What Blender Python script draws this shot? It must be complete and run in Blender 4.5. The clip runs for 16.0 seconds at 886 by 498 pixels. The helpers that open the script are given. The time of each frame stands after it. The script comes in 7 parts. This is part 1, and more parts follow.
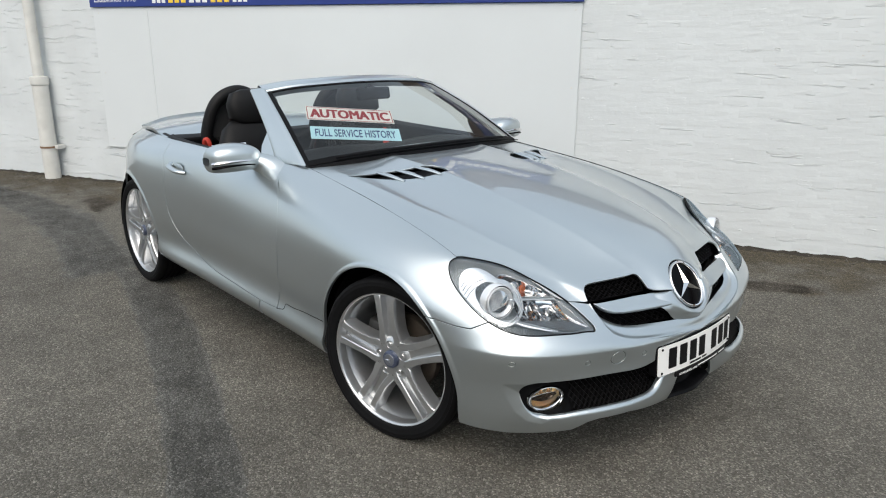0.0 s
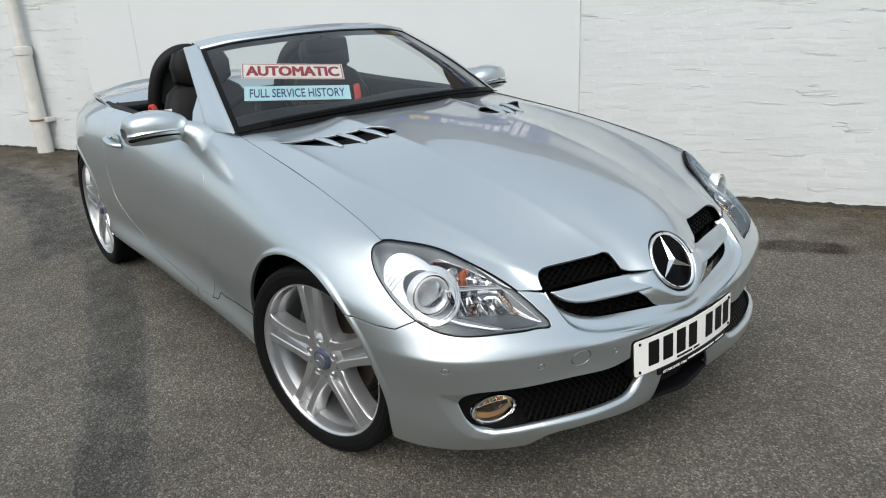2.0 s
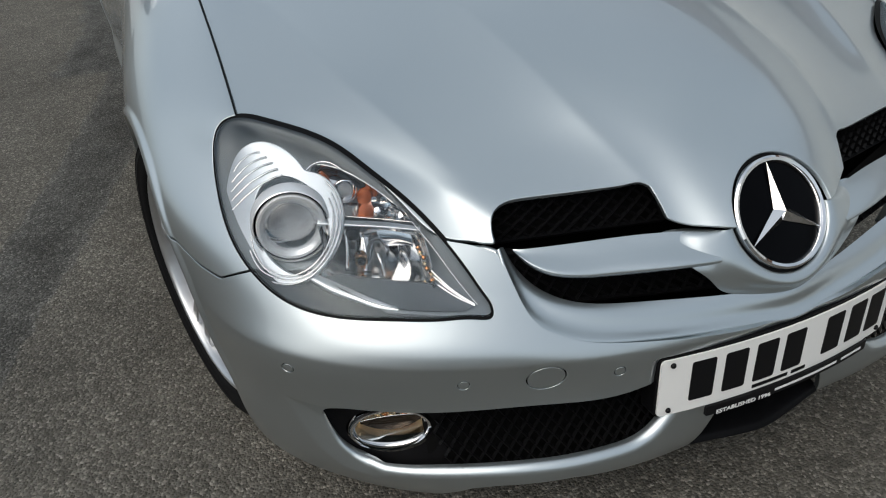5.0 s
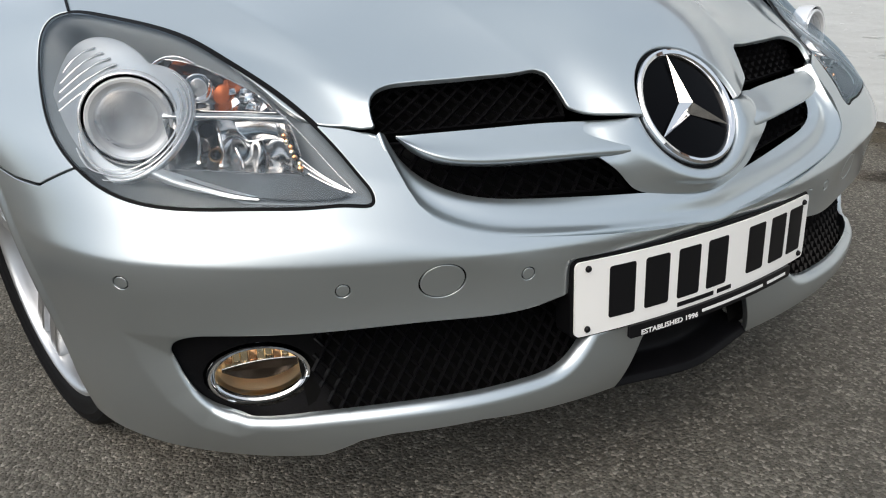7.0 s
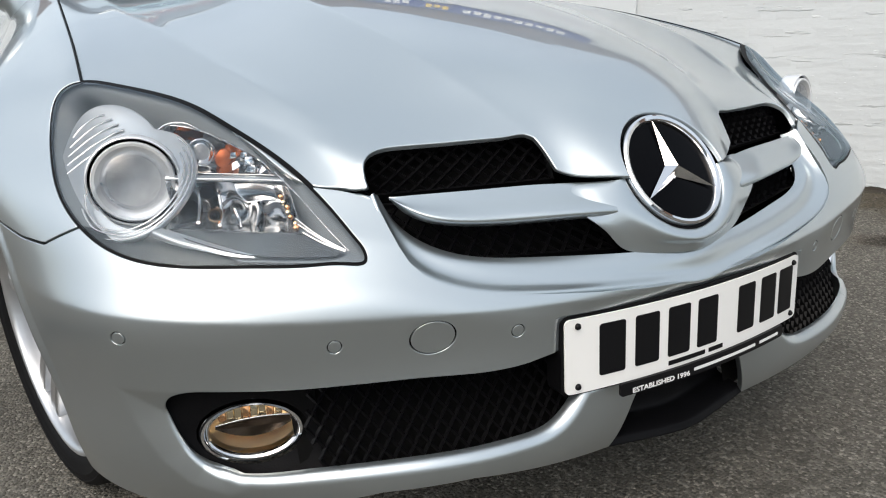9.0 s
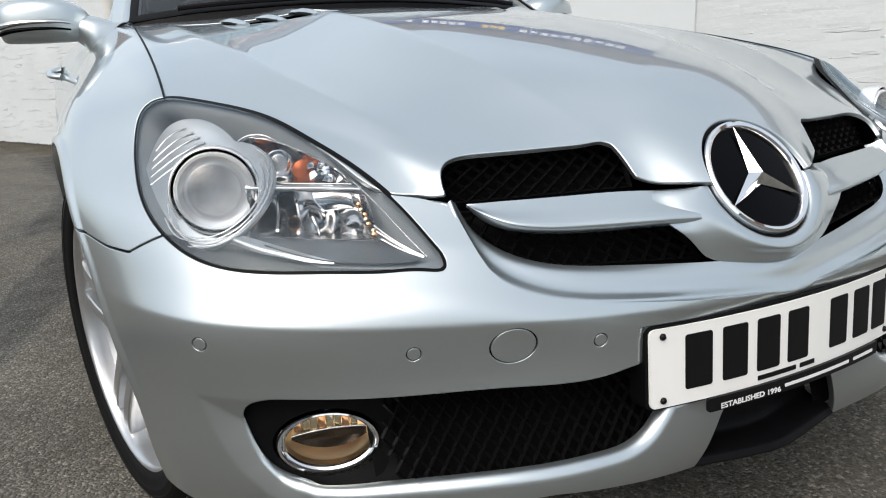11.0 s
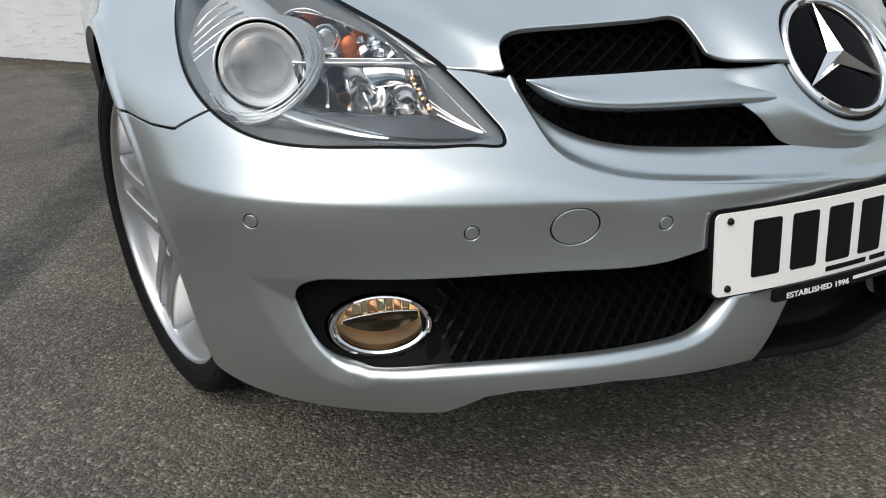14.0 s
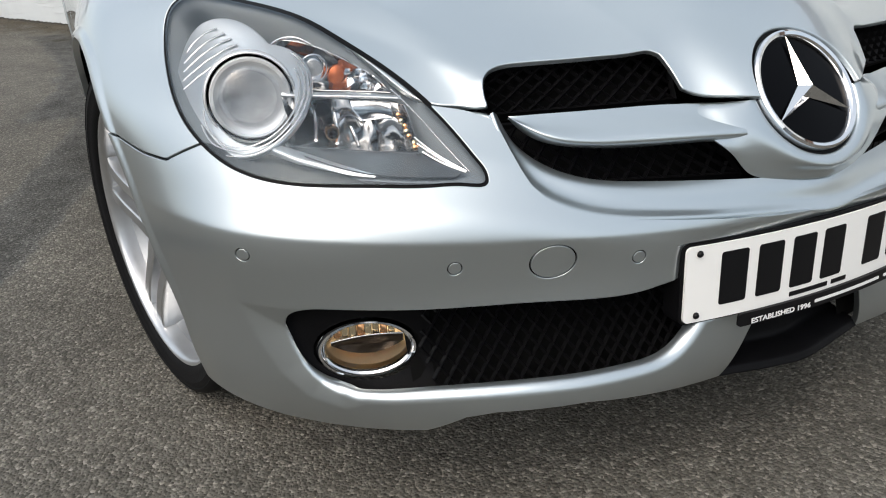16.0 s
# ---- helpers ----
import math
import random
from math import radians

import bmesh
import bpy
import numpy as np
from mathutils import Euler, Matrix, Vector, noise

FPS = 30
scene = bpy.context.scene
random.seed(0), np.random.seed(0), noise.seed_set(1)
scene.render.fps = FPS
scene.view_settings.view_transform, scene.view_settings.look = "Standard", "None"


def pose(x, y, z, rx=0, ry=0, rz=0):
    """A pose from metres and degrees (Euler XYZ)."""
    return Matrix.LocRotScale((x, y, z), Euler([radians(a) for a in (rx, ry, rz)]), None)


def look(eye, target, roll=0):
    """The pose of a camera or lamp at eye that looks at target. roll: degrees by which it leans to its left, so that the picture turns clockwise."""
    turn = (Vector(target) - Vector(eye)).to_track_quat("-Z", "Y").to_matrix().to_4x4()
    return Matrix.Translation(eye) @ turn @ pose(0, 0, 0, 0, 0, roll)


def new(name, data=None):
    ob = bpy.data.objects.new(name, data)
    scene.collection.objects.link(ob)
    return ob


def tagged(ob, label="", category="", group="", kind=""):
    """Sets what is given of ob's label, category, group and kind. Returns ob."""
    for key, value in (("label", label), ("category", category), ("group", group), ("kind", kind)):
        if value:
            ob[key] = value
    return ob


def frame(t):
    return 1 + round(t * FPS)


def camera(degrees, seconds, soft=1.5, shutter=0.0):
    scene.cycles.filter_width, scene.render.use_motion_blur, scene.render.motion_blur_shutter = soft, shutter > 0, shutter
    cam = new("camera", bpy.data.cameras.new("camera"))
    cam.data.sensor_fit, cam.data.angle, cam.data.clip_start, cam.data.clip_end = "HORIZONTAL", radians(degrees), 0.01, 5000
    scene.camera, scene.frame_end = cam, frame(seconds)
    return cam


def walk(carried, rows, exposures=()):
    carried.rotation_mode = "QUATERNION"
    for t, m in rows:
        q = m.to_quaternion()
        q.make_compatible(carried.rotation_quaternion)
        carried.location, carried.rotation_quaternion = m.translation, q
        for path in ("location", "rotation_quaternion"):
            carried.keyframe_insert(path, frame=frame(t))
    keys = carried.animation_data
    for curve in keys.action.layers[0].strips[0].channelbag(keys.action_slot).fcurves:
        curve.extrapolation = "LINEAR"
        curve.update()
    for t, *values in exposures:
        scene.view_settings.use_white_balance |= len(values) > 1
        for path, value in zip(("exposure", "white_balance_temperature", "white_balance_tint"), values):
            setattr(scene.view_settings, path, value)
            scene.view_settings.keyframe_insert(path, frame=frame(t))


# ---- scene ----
cam = camera(63.2, 16.0, 1.1)
PATH = [
    (0, (1.958, -2.32, 1.463), (0.534, -1.035, 0.898), 0.4),
    (0.5, (2.033, -2.196, 1.447), (0.594, -0.931, 0.874), 0.8),
    (1, (2.003, -2.077, 1.436), (0.562, -0.852, 0.789), -1.8),
    (1.5, (1.899, -1.909, 1.409), (0.436, -0.724, 0.732), -1.8),
    (2, (1.847, -1.77, 1.402), (0.375, -0.601, 0.719), -2.8),
    (2.5, (1.852, -1.591, 1.372), (0.299, -0.538, 0.68), -1.1),
    (3, (1.839, -1.428, 1.342), (0.251, -0.52, 0.534), -3.7),
    (3.2, (1.791, -1.365, 1.329), (0.21, -0.485, 0.477), -3.9),
    (5.3, (1.372, -0.853, 1.085), (-0.179, -0.175, 0.021), -1.8),
    (5.5, (1.371, -0.852, 1.02), (-0.188, -0.148, -0.017), -2.1),
    (6, (1.37, -0.852, 0.902), (-0.224, -0.08, -0.027), -2.2),
    (6.5, (1.39, -0.843, 0.843), (-0.213, 0.018, 0.012), -2.0),
    (7, (1.402, -0.837, 0.829), (-0.167, 0.124, 0.045), -1.0),
    (7.5, (1.417, -0.83, 0.824), (-0.133, 0.197, 0.088), -0.5),
    (8, (1.426, -0.828, 0.824), (-0.151, 0.198, 0.147), -0.1),
    (8.5, (1.43, -0.83, 0.82), (-0.182, 0.176, 0.196), -0.4),
    (9, (1.435, -0.831, 0.826), (-0.2, 0.146, 0.216), -1.2),
    (9.2, (1.433, -0.833, 0.83), (-0.211, 0.137, 0.234), -1.2),
    (11.3, (1.411, -0.868, 0.786), (-0.325, -0.014, 0.28), -2.5),
    (11.5, (1.41, -0.873, 0.788), (-0.334, -0.038, 0.275), -2.6),
    (12, (1.406, -0.888, 0.78), (-0.349, -0.078, 0.267), -3.3),
    (12.5, (1.401, -0.898, 0.772), (-0.351, -0.106, 0.218), -3.5),
    (13, (1.391, -0.899, 0.761), (-0.348, -0.114, 0.162), -3.5),
    (13.5, (1.382, -0.897, 0.744), (-0.341, -0.12, 0.09), -3.1),
    (14, (1.377, -0.893, 0.724), (-0.325, -0.111, 0.023), -2.6),
    (14.5, (1.384, -0.884, 0.715), (-0.314, -0.094, 0.012), -3.1),
    (15, (1.387, -0.874, 0.735), (-0.297, -0.057, 0.029), -3.5),
    (15.5, (1.383, -0.879, 0.741), (-0.298, -0.047, 0.046), -2.8),
    (16, (1.382, -0.892, 0.821), (-0.264, -0.091, 0.014), -1.8),
]
EXPOSURE = [(0.0, 0.66, 6420, 8.5), (1.5, 0.66, 6420, 8.5), (3.0, 0.55, 6420, 8.5), (5.5, 0.01, 6350, 8.0), (6.0, 0.29, 6460, 9.5), (6.5, 0.48, 6500, 10.0), (7.5, 0.66, 6500, 10.0), (9.0, 0.72, 6500, 10.0), (12.0, 0.7, 6500, 10.0), (13.0, 0.57, 6500, 10.0), (14.0, 0.52, 6500, 10.0), (15.0, 0.66, 6500, 10.0), (15.5, 0.7, 6500, 10.0), (16.0, 0.7, 6500, 10.0)]
walk(cam, [(t, look(eye, target, roll)) for t, eye, target, roll in PATH], EXPOSURE)

# ---------------------------------------------------------------- light
world = bpy.data.worlds.new("overcast_sky")
scene.world = world
world.use_nodes = True
_nt = world.node_tree
_sky = _nt.nodes.new("ShaderNodeTexSky")
_sky.sky_type, _sky.sun_disc = "NISHITA", False
_sky.sun_elevation, _sky.sun_rotation = radians(50), radians(145)
_sky.air_density, _sky.dust_density, _sky.ozone_density = 1.0, 6.0, 1.0
_mixw = _nt.nodes.new("ShaderNodeMix")
_mixw.data_type = "RGBA"
_mixw.inputs[0].default_value = 0.45
_cloud = _nt.nodes.new("ShaderNodeTexNoise")
_cloud.inputs["Scale"].default_value = 2.4
_cloud.inputs["Detail"].default_value = 5.0
_cr = _nt.nodes.new("ShaderNodeValToRGB")
_cr.color_ramp.elements[0].position, _cr.color_ramp.elements[0].color = 0.3, (4.35, 4.9, 5.25, 1)
_cr.color_ramp.elements[1].position, _cr.color_ramp.elements[1].color = 0.72, (8.25, 8.75, 8.75, 1)
_nt.links.new(_cloud.outputs["Fac"], _cr.inputs["Fac"])
_nt.links.new(_sky.outputs["Color"], _mixw.inputs[6])
_nt.links.new(_cr.outputs["Color"], _mixw.inputs[7])
_nt.links.new(_mixw.outputs[2], _nt.nodes["Background"].inputs["Color"])
_nt.nodes["Background"].inputs["Strength"].default_value = 0.125
sun = new("sun", bpy.data.lights.new("sun", "SUN"))
sun.data.energy, sun.data.angle, sun.data.color = 0.70, radians(60), (1.0, 0.985, 0.95)
SUN_EL, SUN_AZ = radians(50), radians(145)
sun.matrix_world = look((0, 0, 8), Vector((0, 0, 8)) - Vector((math.sin(SUN_AZ) * math.cos(SUN_EL), math.cos(SUN_AZ) * math.cos(SUN_EL), math.sin(SUN_EL))))


# ---------------------------------------------------------------- materials
def material(name, base=(0.5, 0.5, 0.5), rough=0.5, metal=0.0, coat=0.0, coat_rough=0.03, spec=0.5, vary=0.0, vscale=8.0, bump=0.0, bscale=60.0, detail=6.0, rvary=0.0):
    """A principled material with colour variation, roughness variation and fine relief in object space."""
    m = bpy.data.materials.new(name)
    m.use_nodes = True
    nt = m.node_tree
    b = nt.nodes["Principled BSDF"]
    b.inputs["Base Color"].default_value = (*base, 1)
    b.inputs["Roughness"].default_value = rough
    b.inputs["Metallic"].default_value = metal
    b.inputs["Coat Weight"].default_value = coat
    b.inputs["Coat Roughness"].default_value = coat_rough
    b.inputs["Specular IOR Level"].default_value = spec
    if vary or bump or rvary:
        co = nt.nodes.new("ShaderNodeTexCoord")
    if vary:
        n1 = nt.nodes.new("ShaderNodeTexNoise")
        n1.inputs["Scale"].default_value, n1.inputs["Detail"].default_value = vscale, detail
        nt.links.new(co.outputs["Object"], n1.inputs["Vector"])
        mr = nt.nodes.new("ShaderNodeMapRange")
        mr.inputs[1].default_value, mr.inputs[2].default_value = 0.25, 0.75
        mr.inputs[3].default_value, mr.inputs[4].default_value = 1 - vary, 1 + vary
        mul = nt.nodes.new("ShaderNodeVectorMath")
        mul.operation = "SCALE"
        mul.inputs[0].default_value = base
        nt.links.new(n1.outputs["Fac"], mr.inputs[0])
        nt.links.new(mr.outputs[0], mul.inputs["Scale"])
        nt.links.new(mul.outputs[0], b.inputs["Base Color"])
    if rvary:
        n3 = nt.nodes.new("ShaderNodeTexNoise")
        n3.inputs["Scale"].default_value, n3.inputs["Detail"].default_value = vscale * 1.7 + 3, 4
        nt.links.new(co.outputs["Object"], n3.inputs["Vector"])
        mr3 = nt.nodes.new("ShaderNodeMapRange")
        mr3.inputs[3].default_value, mr3.inputs[4].default_value = max(0.02, rough - rvary), rough + rvary
        nt.links.new(n3.outputs["Fac"], mr3.inputs[0])
        nt.links.new(mr3.outputs[0], b.inputs["Roughness"])
    if bump:
        n2 = nt.nodes.new("ShaderNodeTexNoise")
        n2.inputs["Scale"].default_value, n2.inputs["Detail"].default_value = bscale, 5
        nt.links.new(co.outputs["Object"], n2.inputs["Vector"])
        bp = nt.nodes.new("ShaderNodeBump")
        bp.inputs["Strength"].default_value, bp.inputs["Distance"].default_value = 1.0, bump
        nt.links.new(n2.outputs["Fac"], bp.inputs["Height"])
        nt.links.new(bp.outputs["Normal"], b.inputs["Normal"])
    return m


def glass(name, tint=(1, 1, 1), rough=0.0, ior=1.45, haze=0.0, gloss=(0.8, 0.8, 0.8)):
    """Thin pane: clear with a Fresnel gloss; haze is the share of fine scratches and dust."""
    m = bpy.data.materials.new(name)
    m.use_nodes = True
    nt = m.node_tree
    nt.nodes.remove(nt.nodes["Principled BSDF"])
    out = nt.nodes["Material Output"]
    tr = nt.nodes.new("ShaderNodeBsdfTransparent")
    tr.inputs["Color"].default_value = (*tint, 1)
    gl = nt.nodes.new("ShaderNodeBsdfGlossy")
    gl.inputs["Roughness"].default_value = rough
    gl.inputs["Color"].default_value = (*gloss, 1)
    fr = nt.nodes.new("ShaderNodeFresnel")
    fr.inputs["IOR"].default_value = ior
    mx = nt.nodes.new("ShaderNodeMixShader")
    nt.links.new(fr.outputs[0], mx.inputs[0])
    clear = tr
    if haze:
        clear = nt.nodes.new("ShaderNodeMixShader")
        dust = nt.nodes.new("ShaderNodeBsdfDiffuse")
        dust.inputs["Color"].default_value = (0.80, 0.82, 0.84, 1)
        co = nt.nodes.new("ShaderNodeTexCoord")
        n = nt.nodes.new("ShaderNodeTexNoise")
        n.inputs["Scale"].default_value, n.inputs["Detail"].default_value = 22.0, 6
        r = nt.nodes.new("ShaderNodeMapRange")
        r.inputs[1].default_value, r.inputs[2].default_value, r.inputs[3].default_value, r.inputs[4].default_value = 0.3, 0.7, haze * 0.75, haze * 1.25
        nt.links.new(co.outputs["Object"], n.inputs["Vector"])
        nt.links.new(n.outputs["Fac"], r.inputs[0])
        nt.links.new(r.outputs[0], clear.inputs[0])
        nt.links.new(tr.outputs[0], clear.inputs[1])
        nt.links.new(dust.outputs[0], clear.inputs[2])
    nt.links.new(clear.outputs[0], mx.inputs[1])
    nt.links.new(gl.outputs[0], mx.inputs[2])
    nt.links.new(mx.outputs[0], out.inputs["Surface"])
    return m


def flake_paint():
    """Silver metallic paint: fine flake sparkle under a clear coat."""
    m = material("silver_metallic_paint", (0.515, 0.565, 0.585), 0.36, 0.92, 1.0, 0.02)
    nt = m.node_tree
    b = nt.nodes["Principled BSDF"]
    co = nt.nodes.new("ShaderNodeTexCoord")
    v = nt.nodes.new("ShaderNodeTexNoise")
    v.inputs["Scale"].default_value, v.inputs["Detail"].default_value = 900.0, 2.0
    nt.links.new(co.outputs["Object"], v.inputs["Vector"])
    mr = nt.nodes.new("ShaderNodeMapRange")
    mr.inputs[1].default_value, mr.inputs[2].default_value = 0.3, 0.7
    mr.inputs[3].default_value, mr.inputs[4].default_value = 0.29, 0.40
    nt.links.new(v.outputs["Fac"], mr.inputs[0])
    nt.links.new(mr.outputs[0], b.inputs["Roughness"])
    return m


PAINT = flake_paint()
BLACK = material("black_plastic", (0.0035, 0.0035, 0.0042), 0.5, spec=0.10, vary=0.3, vscale=20, bump=0.0004, bscale=300)
MESHBLACK = material("mesh_black", (0.0042, 0.0042, 0.0047), 0.38, spec=0.12)
GLOSSBLACK = material("gloss_black", (0.0015, 0.0015, 0.002), 0.10, spec=0.05)
# near-black for hollows: their shade is put into the colour; also black liners
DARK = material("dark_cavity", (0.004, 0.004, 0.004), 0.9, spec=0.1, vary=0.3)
RUBBER = material("tyre_rubber", (0.0045, 0.0045, 0.005), 0.65, spec=0.12, vary=0.25, vscale=14, bump=0.0004, bscale=180)
SEAL = material("seal_rubber", (0.004, 0.004, 0.0045), 0.5, spec=0.08)
CHROME = material("chrome", (0.82, 0.82, 0.83), 0.05, 1.0)
REFLECTOR = material("lamp_reflector", (0.84, 0.84, 0.85), 0.14, 1.0)
SATIN = material("satin_silver_alloy", (0.58, 0.59, 0.60), 0.24, 0.88, 0.4, 0.06, vary=0.06, vscale=30)
GREYHOUSING = material("grey_lamp_housing", (0.19, 0.217, 0.236), 0.35, 0.2, vary=0.1, vscale=12)
AMBER = material("amber_bulb", (0.40, 0.09, 0.015), 0.25, 0.45)
DISC = material("brake_disc_steel", (0.105, 0.085, 0.068), 0.45, 0.7, vary=0.25, vscale=25)
# the lens gloss is tinted blue to stand in for bluish sky reflections
LENS = glass("clear_lamp_lens", (0.96, 0.968, 0.975), rough=0.14, ior=1.48, haze=0.012, gloss=(0.56, 0.68, 0.78))
FOGGLASS = glass("fog_lamp_glass", (0.97, 0.97, 0.965), rough=0.02, ior=1.42)
BALLGLASS = glass("projector_lens", (0.88, 0.895, 0.905), rough=0.10, ior=1.6, haze=0.05)
SCREEN = glass("windscreen_glass", (0.80, 0.85, 0.84), ior=1.52)
WHITEPLATE = material("white_plate", (0.80, 0.80, 0.78), 0.25, vary=0.03)
BLACKINK = material("black_ink", (0.006, 0.006, 0.007), 0.35, spec=0.15)
WHITEINK = material("white_ink", (0.75, 0.75, 0.75), 0.45)
LEATHER = material("black_leather", (0.007, 0.007, 0.0075), 0.55, spec=0.2, bump=0.0008, bscale=160, vary=0.2)
REDBELT = material("red_seat_belt", (0.42, 0.035, 0.02), 0.7, bump=0.0005, bscale=400)


# ---------------------------------------------------------------- mesh helpers
def link_mesh(name, verts, faces, mat, parent=None, smooth=True, normals=None, sharp=None):
    me = bpy.data.meshes.new(name)
    me.from_pydata([tuple(map(float, v)) for v in verts], [], [tuple(int(i) for i in f) for f in faces])
    me.materials.append(mat)
    if smooth:
        me.shade_smooth()
    if sharp is not None:
        me.set_sharp_from_angle(angle=radians(sharp))
    if normals is not None:
        me.normals_split_custom_set_from_vertices([tuple(map(float, n)) for n in normals])
    ob = new(name, me)
    if parent is not None:
        ob.parent = parent
    return ob


def part(name, bm, mat, parent=None, label="", sharp=35):
    me = bpy.data.meshes.new(name)
    bmesh.ops.recalc_face_normals(bm, faces=bm.faces)
    bm.to_mesh(me)
    bm.free()
    me.materials.append(mat)
    me.shade_smooth()
    me.set_sharp_from_angle(angle=radians(sharp))
    ob = new(name, me)
    if parent is not None:
        ob.parent = parent
    if label:
        tagged(ob, label)
    return ob


def empty(name, label, category, group="", kind=""):
    return tagged(new(name), label, category, group, kind)


def spline(pts, n):
    """n points on a natural cubic spline through pts, by chord length."""
    p = np.array(pts, float)
    t = np.concatenate([[0], np.cumsum(np.linalg.norm(np.diff(p, axis=0), axis=1) + 1e-9)])
    return spline_at(t, p, np.linspace(0, t[-1], n))


def spline_at(t, p, s):
    """The natural cubic spline through (t, p), at the parameters s; p may have any trailing shape."""
    t, p, s = np.asarray(t, float), np.asarray(p, float), np.asarray(s, float)
    m = len(t)
    h = np.diff(t)
    a = np.eye(m)
    r = np.zeros_like(p)
    for i in range(1, m - 1):
        a[i, i - 1], a[i, i], a[i, i + 1] = h[i - 1], 2 * (h[i - 1] + h[i]), h[i]
        r[i] = 6 * ((p[i + 1] - p[i]) / h[i] - (p[i] - p[i - 1]) / h[i - 1])
    k = np.linalg.solve(a, r.reshape(m, -1)).reshape(p.shape)
    j = np.clip(np.searchsorted(t, s, side="right") - 1, 0, m - 2)
    sh = (len(s),) + (1,) * (p.ndim - 1)
    d, e, hh = (s - t[j]).reshape(sh), (t[j + 1] - s).reshape(sh), h[j].reshape(sh)
    return (k[j] * e ** 3 + k[j + 1] * d ** 3) / (6 * hh) + (p[j] / hh - k[j] * hh / 6) * e + (p[j + 1] / hh - k[j + 1] * hh / 6) * d


def loft(rows, nu, nv, sym_u=False, sym_v=False):
    """A smooth sheet through rows of points, nv by nu; every row has as many points. sym_u: the rows go on mirrored
    past their last point, sym_v: the sheet goes on mirrored before its first row, so that it crosses y = 0 smoothly."""
    r = np.array(rows, float)
    m = np.array([1, -1, 1.0])
    nc, nr = r.shape[1], r.shape[0]
    if sym_u:
        r = np.concatenate([r, r[:, -2:-5:-1] * m], axis=1)
    if sym_v:
        r = np.concatenate([r[3:0:-1] * m, r], axis=0)
    du = np.linalg.norm(np.diff(r, axis=1), axis=2).mean(axis=0)
    tu = np.concatenate([[0], np.cumsum(du)])
    g = spline_at(tu, np.swapaxes(r, 0, 1), np.linspace(0, tu[nc - 1], nu))
    dv = np.linalg.norm(np.diff(g, axis=1), axis=2).mean(axis=0)
    tv = np.concatenate([[0], np.cumsum(dv)])
    out = spline_at(tv, np.swapaxes(g, 0, 1), np.linspace(tv[3] if sym_v else 0, tv[-1], nv))
    if sym_u:
        out[:, -1, 1] = 0
    if sym_v:
        out[0, :, 1] = 0
    return out


